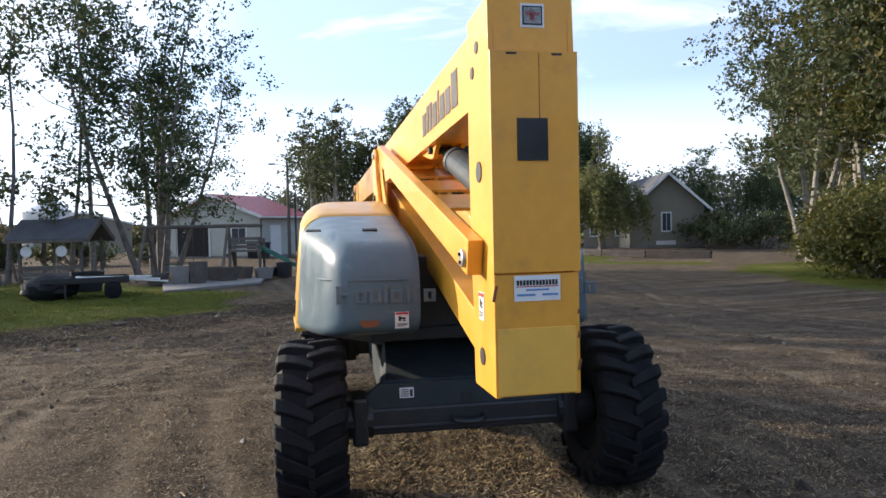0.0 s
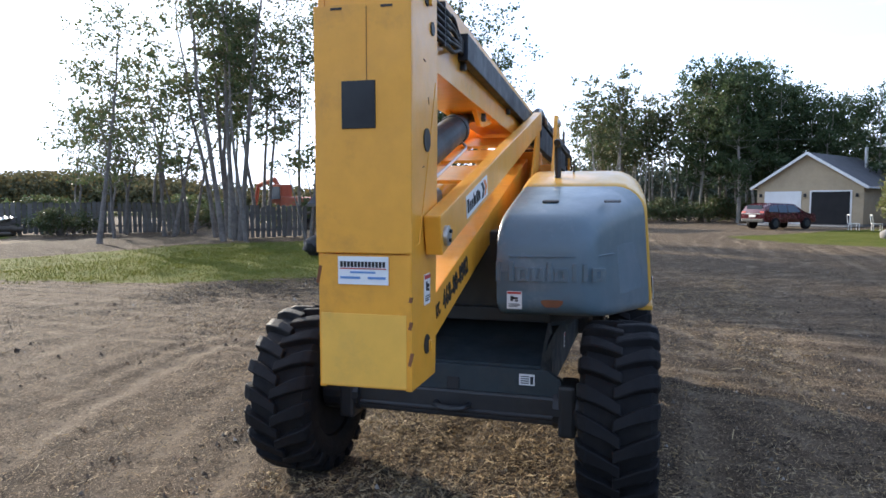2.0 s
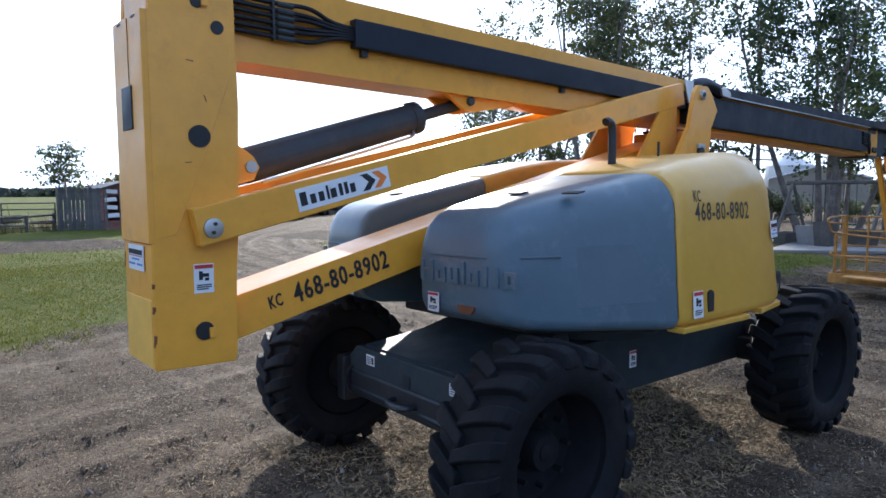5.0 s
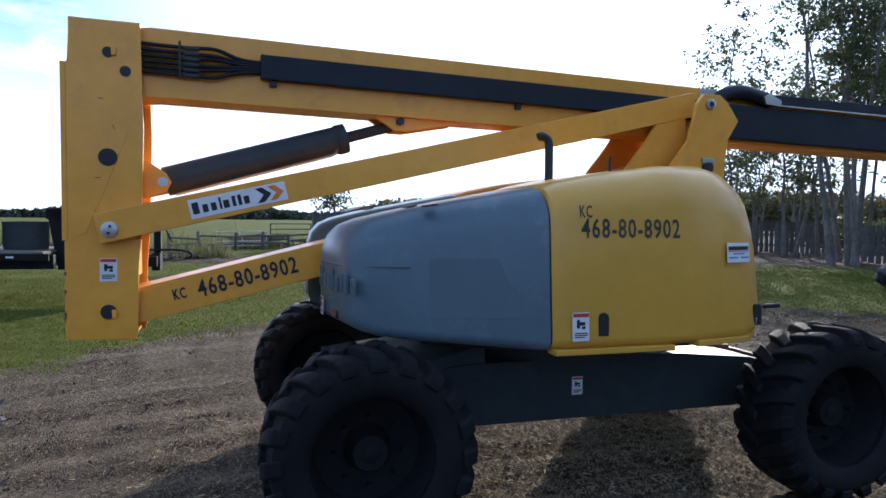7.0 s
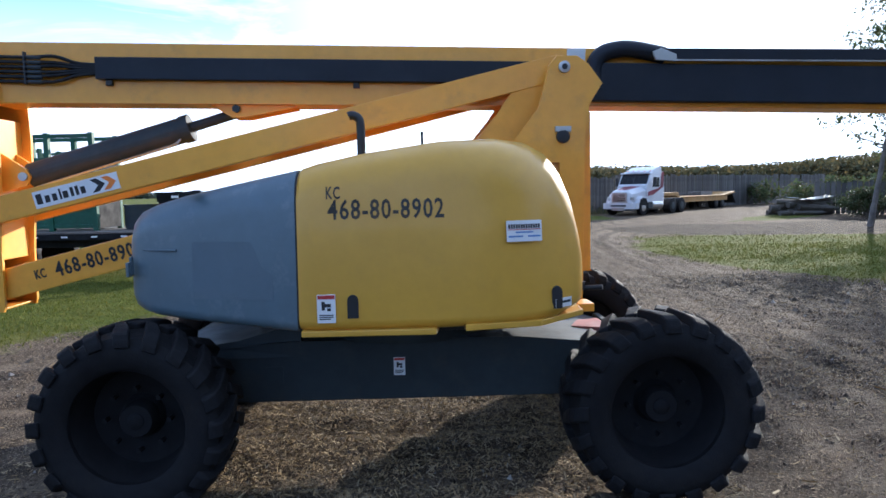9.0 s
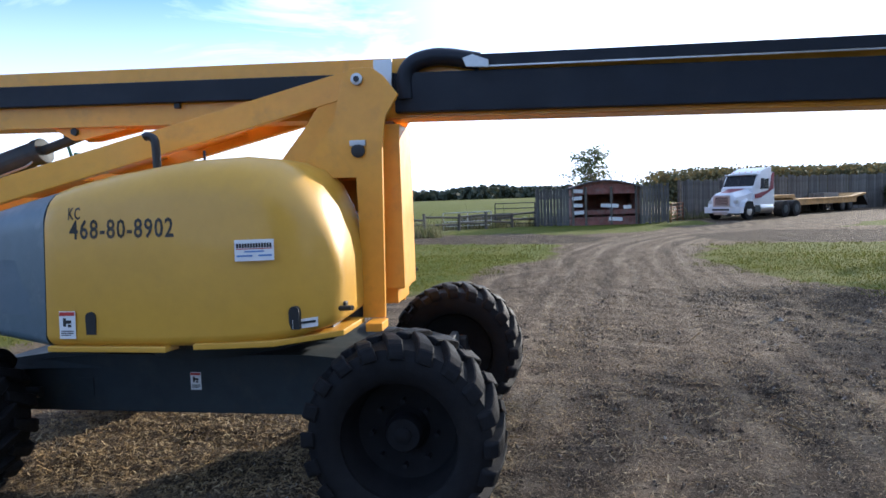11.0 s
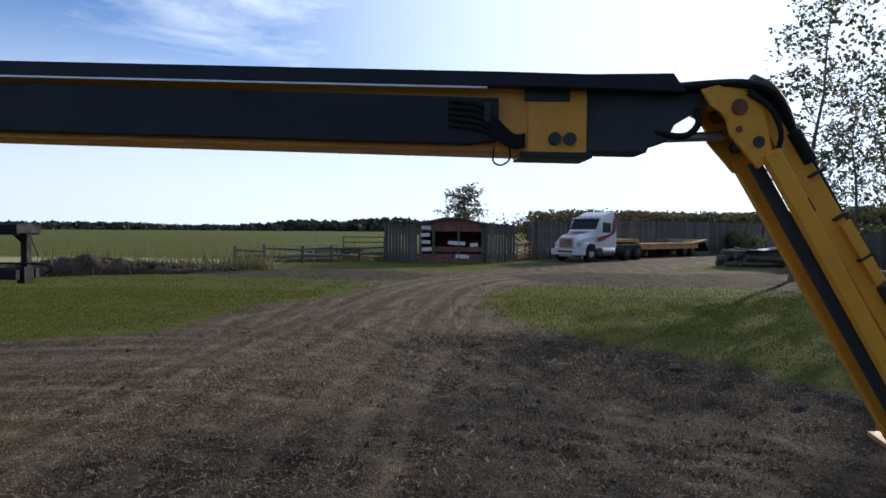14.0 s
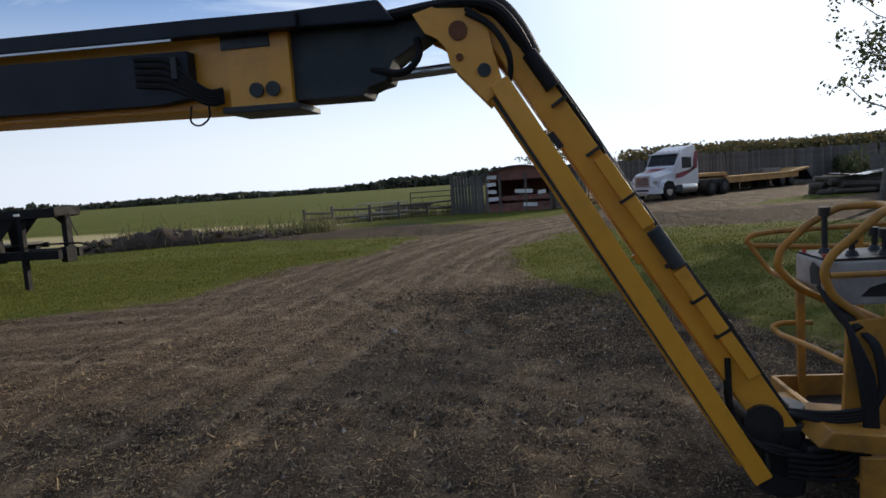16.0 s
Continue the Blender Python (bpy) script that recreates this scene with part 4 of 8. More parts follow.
    for z in (1.14, 1.44):  # the side leans in towards its top
        va, vc = [hood_side(u, side) - 0.04 * (z - 1.10) / 0.46 - 0.001 for u in (-1.13, -0.68)]
        rows.append([(-1.13, side * va, z), (-0.68, side * vc, z), (-0.68, side * (vc - 0.01), z), (-1.13, side * (va - 0.01), z)])
    vent = loft(rows)
    part("vent", vent, VENT, grey, "fine meshed air vent panel")
    for u, v in ((-1.12, 0.55), (-1.12, 0.92)):
        part("vent_slot", box((0.06, 0.10, 0.008), (u, side * v, 1.707), turn=(0, -10, 0), bevel=0.003), INK, grey)
    warning_sticker(grey, 0.085, 0.10, on_rear(-0.35 if side < 0 else 0.45, 1.10, -1.581))
    chip = slab([(0.60 * side + 0.045 * math.cos(a) * (1.3 + 0.3 * math.sin(3 * a)), 1.13 + 0.025 * math.sin(a) * (1.2 + 0.4 * math.cos(2 * a))) for a in [k * math.pi / 6 for k in range(12)]], -1.55, -1.52, axis="x")
    part("rust_patch", chip, RUST, grey, "rusty scrape")
    for u in (-0.27, 0.80):
        vv = (1.207 if u < 0 else 1.115) * k
        latch = slab([(u - 0.028, 1.05), (u + 0.028, 1.05), (u + 0.028, 1.14)] + [(u + 0.028 * math.cos(a), 1.14 + 0.03 * math.sin(a)) for a in (0.5, 1.0, 1.57, 2.1, 2.6)] + [(u - 0.028, 1.14)], side * (vv - 0.03), side * (vv + 0.004))
        part("latch_slot", latch, INK, yellow)
    part("hinge", box((0.03, 0.05, 0.05), (1.0, side * 0.86 * k, 1.13), bevel=0.008), BLACK, yellow)
    if side < 0:
        pressed(lettering("unit_number", "468-80-8902", 0.14, on_side(-0.385, 1.552, -1.169), FADED_INK, yellow, 0.0, 0.735), YELLOW_ROWS)
        pressed(lettering("unit_letters", "KC", 0.088, on_side(-0.395, 1.655, -1.160), FADED_INK, yellow, 0.0, 0.6), YELLOW_ROWS)
        warning_sticker(yellow, 0.093, 0.145, on_side(-0.45, 1.03, -1.207) @ pose(0, 0, 0, -3, -2, 0))
        dealer_sticker(yellow, 0.197, 0.109, on_side(0.525, 1.415, -1.176) @ pose(0, 0, 0, -5, 13, 0))
        plate("maker_sticker", 0.14, 0.05, on_side(0.79, 1.05, -1.118) @ pose(0, 0, 0, 0, 40, 0), WHITE, yellow, "small white maker's sticker", marks=[(0.08, 0.2, 0.15, 0.6, BLUE_INK), (0.3, 0.45, 0.6, 0.25, CHASSIS)])

# exhaust pipe bent over at its head
pipe = tube([(-0.24, -0.52, 1.80), (-0.24, -0.52, 2.07), (-0.245, -0.52, 2.125), (-0.29, -0.52, 2.145), (-0.31, -0.52, 2.135)], 0.026, sides=12, round_corners=0.04)
up("exhaust_pipe", pipe, BLACK, "sooty black exhaust pipe with bent tip", smooth=True)
up("antenna", rod((0.12, -0.62, 1.93), (0.12, -0.62, 2.03), 0.008), BLACK)

# mast: two side plates, a back plate and a cap
SIDE = [(-2.90, 0.975), (-2.56, 0.965), (-2.55, 1.0), (-2.545, 1.35), (-2.53, 1.55), (-2.515, 2.10), (-2.52, 2.30), (-2.525, 2.665), (-2.87, 2.675), (-2.875, 2.44), (-2.90, 2.435)]
mast = up("mast", slab(SIDE, -0.19, -0.165, 0.004), YELLOW, "tall yellow steel mast link")
up("mast_plate", slab([(u if u < -2.6 else u + 0.012, w) for u, w in SIDE], 0.165, 0.19, 0.004), YELLOW, parent=mast)
back = slab([(-2.902, 0.98), (-2.88, 0.98), (-2.88, 1.50), (-2.902, 1.50)], -0.186, 0.186, 0.003)
up("lower_back_plate", back, ORANGE, parent=mast)
up("back_insert", slab([(-2.906, 0.985), (-2.895, 0.985), (-2.895, 1.27), (-2.906, 1.27)], -0.17, 0.180, 0.002), PALE_YELLOW, parent=mast)
up("upper_back_plate", slab([(-2.912, 1.505), (-2.885, 1.505), (-2.885, 2.44), (-2.912, 2.44)], -0.194, 0.194, 0.004), ORANGE, parent=mast)
up("top_back_plate", slab([(-2.872, 2.44), (-2.855, 2.44), (-2.855, 2.672), (-2.872, 2.672)], -0.186, 0.186, 0.004), YELLOW, parent=mast)
up("mast_cap", box((0.34, 0.37, 0.012), (-2.695, 0.0, 2.668), bevel=0.003), YELLOW, parent=mast)
up("bottom_plate", box((0.32, 0.34, 0.012), (-2.725, 0.0, 0.985), bevel=0.003), YELLOW, parent=mast)
up("inner_web", box((0.02, 0.33, 0.9), (-2.57, 0.0, 1.75), bevel=0.004), YELLOW, parent=mast)
window = up("window_frame", box((0.008, 0.135, 0.178), (-2.914, 0.013, 2.067), bevel=0.002), INK, parent=mast)
up("weld_seam", box((0.003, 0.002, 0.30), (-2.913, -0.02, 2.28)), RUST, parent=mast)
for v in (-0.10, 0.10):
    up("slot", box((0.004, 0.045, 0.008), (-2.913, v, 2.425)), INK, parent=mast)
for u, w, r in ((-2.69, 1.95, 0.047), (-2.695, 1.12, 0.040), (-2.60, 2.41, 0.028), (-2.685, 2.505, 0.027)):
    for v in (-0.191, 0.191):
        boss = rod((u, v - 0.004, w), (u, v + 0.004, w), r, sides=24)
        up("pin_hole", boss, INK, parent=mast)
for u, w in ((-2.665, 1.11), (-2.655, 2.51)):
    up("keeper", box((0.025, 0.02, 0.045), (u, -0.197, w), bevel=0.004), YELLOW, parent=mast)
for u, w, s in ((-2.72, 2.26, 8), (-2.74, 1.84, -7), (-2.66, 2.11, 70)):
    up("scrape", box((0.028, 0.003, 0.004), (u, -0.191, w), turn=(0, s, 0)), RUST, parent=mast)
for v, w, h in ((-0.186, 1.10, 0.05), (-0.185, 1.23, 0.03), (-0.186, 1.33, 0.02), (0.187, 1.42, 0.07)):
    up("rust_spot", box((0.01, 0.012, h), (-2.899, v, w), turn=(12, 0, 0)), RUST, parent=mast)
crease = tube([(-2.87, -0.191, 1.53), (-2.80, -0.191, 1.54), (-2.74, -0.191, 1.70), (-2.66, -0.191, 1.90), (-2.55, -0.191, 2.2)], 0.002, sides=5)
up("weld_line", crease, YELLOW, parent=mast)
dealer_sticker(mast, 0.205, 0.108, on_rear(0.105, 1.385, -2.9065))
warning_sticker(mast, 0.085, 0.125, on_side(-2.735, 1.285, -0.1905))
warning_sticker(mast, 0.085, 0.125, pose(-2.65, 0.1905, 1.285, 90, 0, 180))
plate("logo_sticker", 0.105, 0.10, on_rear(0.045, 2.545, -2.873), WHITE, mast, "white square sticker with a red and grey mark", marks=[(0.08, 0.1, 0.84, 0.8, CHASSIS), (0.14, 0.16, 0.72, 0.68, WHITE), (0.2, 0.5, 0.6, 0.16, RED_INK), (0.4, 0.3, 0.18, 0.3, RED_INK)])
up("mast_plug", rod((-2.68, 0.0, 2.67), (-2.68, 0.0, 2.70), 0.016), BLACK, parent=mast)


def beam(p0, p1, h0, h1, v0, v1, bevel=0.006, bm=None):
    """A box beam between two points (u, w) with heights at its ends."""
    a, c = Vector((p0[0], p0[1])), Vector((p1[0], p1[1]))
    n = (c - a).normalized()
    n = Vector((-n.y, n.x))
    return slab([tuple(a - n * h0 / 2), tuple(c - n * h1 / 2), tuple(c + n * h1 / 2), tuple(a + n * h0 / 2)], v0, v1, bevel, bm)


# lower arm with the stencilled number
arm = up("lower_arm", beam((-2.66, 1.118), (1.0, 2.012), 0.195, 0.195, -0.145, 0.145), YELLOW, "yellow box-section lower arm with stencilled number")
lean = math.degrees(math.atan2(0.90, 3.66))
lettering("unit_number", "468-80-8902", 0.135, on_side(-2.235, 1.184, -0.147, lean), INK, arm, 0.002, 0.735)
lettering("unit_letters", "KC", 0.085, on_side(-2.37, 1.168, -0.147, lean), INK, arm, 0.002, 0.6)
up("arm_pivot", rod((-2.66, -0.17, 1.115), (-2.66, 0.17, 1.115), 0.05), STEEL, parent=arm)

# upper arm: two side bars joined by cross plates
bar = beam((-2.74, 1.567), (1.03, 2.458), 0.162, 0.165, -0.265, -0.195)
upper_bar = up("upper_arm", bar, YELLOW, "yellow twin-bar upper arm with maker's decal")
up("far_bar", beam((-2.74, 1.567), (1.03, 2.458), 0.162, 0.165, 0.195, 0.265), YELLOW, parent=upper_bar)
for k, (q0, q1) in enumerate(((0.30, 0.42), (0.47, 0.58), (0.63, 0.74), (0.79, 0.93))):
    up("cross_plate", beam((-2.74 + 3.77 * q0, 1.548 + 0.891 * q0), (-2.74 + 3.77 * q1, 1.548 + 0.891 * q1), 0.02, 0.02, -0.196, 0.196, 0.002), ORANGE, parent=upper_bar)
for v in (-0.27, 0.27):
    s = math.copysign(1, v)
    cap = rod((-2.675, v - 0.012, 1.565), (-2.675, v + 0.012, 1.565), 0.042, sides=24, bevel=0.004)
    up("pin_cap", cap, STEEL, "bare steel pin cap", upper_bar, True)
    for a in (-1, 1):
        up("bolt", rod((-2.675 + a * 0.004, v + s * 0.01, 1.565 + a * 0.018), (-2.675 + a * 0.004, v + s * 0.022, 1.565 + a * 0.018), 0.008, sides=6), BLACK, parent=upper_bar)
lean2 = math.degrees(math.atan2(0.885, 3.77))
name_plate = plate("maker_decal", 0.53, 0.105, on_side(-2.27, 1.622, -0.2655, lean2), WHITE, upper_bar, "white maker's decal with black word shape and arrows", marks=[
    (0.03, 0.22, 0.065, 0.6, INK), (0.13, 0.22, 0.054, 0.42, INK), (0.215, 0.22, 0.054, 0.42, INK), (0.30, 0.22, 0.022, 0.62, INK), (0.34, 0.22, 0.058, 0.42, INK), (0.43, 0.22, 0.036, 0.55, INK), (0.49, 0.22, 0.036, 0.55, INK), (0.55, 0.22, 0.054, 0.42, INK)])
for k, mt in ((0, INK), (1, ORANGE_INK)):
    x0 = 0.36 + 0.07 * k
    arrow = slab([(x0, 0.012), (x0 + 0.04, 0.012), (x0 + 0.085, 0.052), (x0 + 0.04, 0.094), (x0, 0.094), (x0 + 0.042, 0.052)], 0.003, 0.005, axis="z")
    part("arrow_mark", arrow, mt, name_plate)

# lift cylinder between mast and boom
jack = rod((-2.42, 0.0, 1.835), (-1.40, 0.0, 2.13), 0.085, sides=20, bevel=0.006)
cyl = up("lift_cylinder", jack, BOOM_GREY, "dark grey hydraulic lift cylinder", smooth=True)
up("cylinder_rod", rod((-1.40, 0.0, 2.13), (-1.05, 0.0, 2.235), 0.034, sides=16), BOOM_GREY, parent=cyl, smooth=True)
up("cylinder_head", rod((-1.44, 0.0, 2.118), (-1.38, 0.0, 2.135), 0.092, sides=20, bevel=0.006), BOOM_GREY, parent=cyl, smooth=True)
up("cylinder_pipe", tube([(-2.36, -0.08, 1.76), (-1.75, -0.09, 1.935), (-1.46, -0.09, 2.02), (-1.44, -0.05, 2.06)], 0.008, sides=6, round_corners=0.04), STEEL, parent=cyl, smooth=True)
for v in (-0.10, 0.075):
    ear = slab([(-2.57, 1.73), (-2.57, 1.99), (-2.41, 1.88), (-2.38, 1.83), (-2.41, 1.77)], v, v + 0.025, 0.004)
    up("cylinder_lug", ear, YELLOW, parent=mast)
up("lug_pin", rod((-2.425, -0.115, 1.83), (-2.425, 0.115, 1.83), 0.028), STEEL, parent=cyl)

# main boom
boom = up("main_boom", slab([(-2.56, 2.28), (-2.44, 2.293), (1.3, 2.222), (5.62, 2.13), (5.62, 2.50), (1.3, 2.60), (-2.48, 2.668), (-2.56, 2.66)], -0.135, 0.135, 0.012), YELLOW, "long yellow box-section main boom")
up("boom_head", slab([(5.52, 2.12), (5.83, 2.115), (5.83, 2.48), (5.52, 2.487)], -0.15, 0.15, 0.006), YELLOW, parent=boom)
up("boom_collar", slab([(5.48, 2.115), (5.86, 2.11), (5.86, 2.14), (5.48, 2.145)], -0.155, 0.155, 0.004), BLACK, parent=boom)
for u in (5.66, 5.74):
    wear = rod((u, -0.152, 2.21), (u, -0.168, 2.21), 0.034, sides=18)
    up("wear_bolt", wear, BOOM_GREY, parent=boom, smooth=True)
up("wear_plate", box((0.24, 0.008, 0.07), (5.62, -0.153, 2.44), bevel=0.003), BLACK, parent=boom)
u = -2.05
for w, h in ((0.16, 0.2), (0.13, 0.15), (0.13, 0.15), (0.05, 0.2), (0.13, 0.15), (0.08, 0.18), (0.08, 0.18), (0.13, 0.15)):
    up("word_bar", box((w, 0.004, h), (u + w / 2, 0.137, 2.37 + h / 2 - 0.02 * (u + 2)), bevel=0.001), INK, parent=boom)
    u += w + 0.035
tray = slab([(-1.90, 2.563), (-1.90, 2.425), (1.2, 2.362), (1.2, 2.503)], -0.19, -0.135, 0.006)
up("cable_tray", tray, TRAY, "black cable tray", boom)
tray2 = slab([(1.2, 2.250), (5.20, 2.175), (5.36, 2.19), (5.36, 2.41), (1.2, 2.497)], -0.21, -0.135, 0.008)
up("cable_guard", tray2, TRAY, "black cable chain guard", boom)
rail = slab([(1.7, 2.507), (5.9, 2.458), (5.9, 2.53), (5.4, 2.538), (1.7, 2.578)], -0.235, -0.16, 0.006)
up("top_rail", rail, TRAY, parent=boom)
strip = slab([(1.7, 2.498), (5.3, 2.452), (5.3, 2.462), (1.7, 2.508)], -0.236, -0.225)
up("rail_edge", strip, STEEL, parent=boom)
hump = tube([(1.27, -0.19, 2.33), (1.26, -0.19, 2.48), (1.32, -0.19, 2.56), (1.46, -0.19, 2.588), (1.58, -0.19, 2.575), (1.74, -0.19, 2.54)], 0.054, sides=10, round_corners=0.09)
up("cable_chain", hump, TRAY, "black cable chain bent in a loop", boom, True)
up("chain_bracket", slab([(1.66, 2.50), (1.80, 2.49), (1.80, 2.535), (1.70, 2.575), (1.64, 2.555)], -0.255, -0.235, 0.003), STEEL, parent=boom)
up("chain_clamp", slab([(1.13, 2.40), (1.19, 2.40), (1.20, 2.575), (1.08, 2.575), (1.08, 2.53)], -0.25, -0.235, 0.003), STEEL, parent=boom)
for k in range(6):
    z = 2.415 + 0.030 * k
    hose = tube([(-2.53, -0.155, z + 0.01), (-2.30, -0.17, z), (-2.14, -0.172, z - 0.004 + 0.012 * (k % 2)), (-2.02, -0.165, 2.455 + 0.014 * k), (-1.86, -0.16, 2.465 + 0.010 * k)], 0.011, sides=7, round_corners=0.05)
    up("hose", hose, HOSE, parent=boom, smooth=True)
    up("hose_fitting", rod((-2.31, -0.17, z), (-2.23, -0.172, z - 0.003), 0.013, sides=8), BOOM_GREY, parent=boom)
up("hose_clamp", box((0.012, 0.03, 0.20), (-2.33, -0.165, 2.50), bevel=0.003), BLACK, parent=boom)
for u in (-1.83, -0.28, 0.6, 2.6):
    up("tray_bolt", box((0.04, 0.03, 0.045), (u, -0.15, 2.412 - 0.0205 * (u + 1.93)), bevel=0.006), BLACK, parent=boom)
for v in (-0.10, 0.07):
    lug = slab([(-1.24, 2.275), (-0.68, 2.265), (-0.68, 2.245), (-1.0, 2.185), (-1.09, 2.185)], v, v + 0.03, 0.004)
    up("boom_lug", lug, YELLOW, parent=boom)
up("lug_bolt", rod((-1.06, -0.125, 2.24), (-1.06, 0.125, 2.24), 0.026, sides=6), BOOM_GREY, parent=boom)
loop = tube([(5.34, -0.18, 2.16), (5.33, -0.19, 2.08), (5.38, -0.19, 2.06), (5.43, -0.18, 2.10), (5.42, -0.17, 2.16)], 0.005, sides=5, round_corners=0.03)
up("hanging_wire", loop, HOSE, parent=boom)
for k in range(5):
    bend = tube([(5.10, -0.217, 2.27 + 0.03 * k), (5.27, -0.222, 2.25 + 0.032 * k), (5.36, -0.215, 2.20 + 0.02 * k), (5.44, -0.19, 2.155 + 0.014 * k), (5.50, -0.165, 2.17 + 0.014 * k)], 0.012, sides=6, round_corners=0.05)
    up("hose", bend, HOSE, parent=boom, smooth=True)
up("hose_holder", box((0.03, 0.03, 0.10), (5.30, -0.22, 2.33), bevel=0.004), BLACK, parent=boom)

# boom tip, pushed out a little way
tip = up("boom_tip", slab([(5.80, 2.15), (6.16, 2.145), (6.17, 2.19), (6.27, 2.205), (6.30, 2.30), (6.52, 2.42), (6.52, 2.46), (6.30, 2.49), (5.80, 2.49)], -0.115, 0.115, 0.008), BOOM_GREY, "dark grey telescoping boom tip")
up("tip_cover", slab([(5.78, 2.465), (6.34, 2.45), (6.27, 2.55), (5.80, 2.54)], -0.20, 0.12, 0.01), TRAY, parent=tip)
sag = tube([(6.20, -0.10, 2.26), (6.36, -0.13, 2.22), (6.44, -0.13, 2.30), (6.42, -0.11, 2.38)], 0.018, sides=8, round_corners=0.07)
up("hose", sag, HOSE, parent=tip, smooth=True)
up("jib_cylinder_rod", rod((6.15, 0.0, 2.235), (6.62, 0.0, 2.255), 0.026, sides=14), STEEL, "bright cylinder rod", tip, True)

# jib: head plates, near bar and far bar
HEAD = [(6.42, 2.47), (6.55, 2.505), (6.665, 2.50), (6.745, 2.42), (6.77, 2.28), (6.805, 2.13), (6.73, 2.06), (6.575, 2.235), (6.565, 2.31), (6.53, 2.355), (6.47, 2.385)]
jib = up("jib_head", slab(HEAD, -0.185, -0.16, 0.004), YELLOW, "yellow jib head plates")
up("far_head_plate", slab(HEAD, 0.10, 0.125, 0.004), YELLOW, parent=jib)
for u, w, r, mt in ((6.62, 2.38, 0.042, RUST), (6.62, 2.265, 0.016, RUST), (6.725, 2.20, 0.03, BOOM_GREY)):
    up("jib_pin", rod((u, -0.195, w), (u, 0.14, w), r, sides=18), mt, parent=jib, smooth=True)
near = up("jib_near_bar", beam((6.785, 2.145), (7.845, 0.315), 0.09, 0.084, -0.215, -0.16), YELLOW, "square yellow jib bar")
up("paired_bar", beam((6.75, 2.145), (7.865, 0.275), 0.09, 0.098, 0.08, 0.135), ORANGE, parent=near)
up("levelling_cylinder", rod((6.775, -0.03, 2.11), (7.80, -0.03, 0.375), 0.036, sides=14), BOOM_GREY, "dark grey levelling cylinder between the bars", near, True)
FAR_A, FAR_C = Vector((6.733, 2.47)), Vector((7.949, 0.50))
far = up("jib_far_bar", beam(FAR_A, FAR_C, 0.125, 0.145, -0.145, 0.07), ORANGE, "wide orange-yellow jib bar with hose clips")
up("jib_top_knuckle", slab([(6.50, 2.43), (6.56, 2.528), (6.76, 2.525), (6.81, 2.49), (6.93, 2.25), (6.82, 2.18), (6.72, 2.36)], -0.05, 0.13, 0.006), YELLOW, parent=far)
up("jib_pin", rod((6.75, -0.065, 2.475), (6.75, 0.14, 2.475), 0.022, sides=14), RUST, parent=far, smooth=True)
across, along = Vector((0.851, 0.525)), (FAR_C - FAR_A).normalized()


def on_bar(q, side):
    """A point beside the far bar, q of the way down it."""
    p = FAR_A.lerp(FAR_C, q) + across * side
    return p.x, p.y


def bar_band(q0, q1, s0, s1, v0, v1, bevel=0.003):
    return slab([on_bar(q0, s0), on_bar(q1, s0), on_bar(q1, s1), on_bar(q0, s1)], v0, v1, bevel)


for q0, q1 in ((0.36, 0.52), (0.62, 0.87)):
    up("hose_guard", bar_band(q0, q1, 0.012, 0.072, -0.175, -0.12), ORANGE, "folded yellow hose guard", far)
for q in (0.225, 0.34, 0.45, 0.60, 0.685, 0.765):
    up("hose_clip", bar_band(q, q + 0.006, 0.0, 0.077, -0.179, -0.11, 0.001), BLACK, parent=far)
for q0, q1, mt in ((0.12, 0.20, HOSE), (0.53, 0.615, BOOM_GREY)):
    up("hose_sleeve", tube([(*on_bar(q, 0.052), -0.155)[0:1] + (-0.155,) + (on_bar(q, 0.052)[1],) for q in (q0, (q0 + q1) / 2, q1)], 0.036, sides=12), mt, "worn grey hose sleeve", far, True)
for k in range(3):
    line = []
    for q in (0.08, 0.25, 0.4, 0.58, 0.75, 0.90, 1.0):
        u, w = on_bar(q, 0.068 + 0.012 * (k % 2) + (0.010 if q in (0.25, 0.75) else 0))
        line.append((u, -0.13 + 0.028 * k, w))
    up("hose", tube(line, 0.011, sides=7, round_corners=0.12), HOSE, parent=far, smooth=True)
for k in range(4):
    bend = tube([(6.22, -0.13 + 0.03 * k, 2.48), (6.45, -0.15 + 0.02 * k, 2.50 - 0.01 * k), (6.64, -0.19 + 0.025 * k, 2.505), (6.79, -0.19 + 0.025 * k, 2.475 + 0.008 * k), (6.88, -0.17 + 0.025 * k, 2.36), (6.945, -0.12 + 0.02 * k, 2.22), (6.985, -0.10 + 0.015 * k, 2.13)], 0.025, sides=8, round_corners=0.08)
    up("hose", bend, HOSE, parent=jib, smooth=True)
up("hose_sleeve", tube([(6.70, -0.12, 2.515), (6.80, -0.12, 2.475), (6.875, -0.11, 2.37), (6.93, -0.09, 2.25)], 0.055, sides=10, round_corners=0.06), HOSE, "thick dark sleeve round the hoses", jib, True)
for k in range(2):
    bend = tube([(6.66, -0.195, 2.47 - 0.02 * k), (6.78, -0.20, 2.38), (6.845, -0.20, 2.26 - 0.02 * k), (6.835, -0.17, 2.15), (6.80, -0.15, 2.10)], 0.013, sides=7, round_corners=0.07)
    up("hose", bend, HOSE, parent=jib, smooth=True)
up("bar_block", slab([(6.985, 1.90), (7.03, 1.83), (7.055, 1.845), (7.01, 1.915)], -0.16, -0.11, 0.003), BLACK, parent=near)
up("bar_tie", slab([(7.33, 1.33), (7.36, 1.29), (7.42, 1.345), (7.40, 1.375)], -0.11, -0.085, 0.003), YELLOW, parent=near)

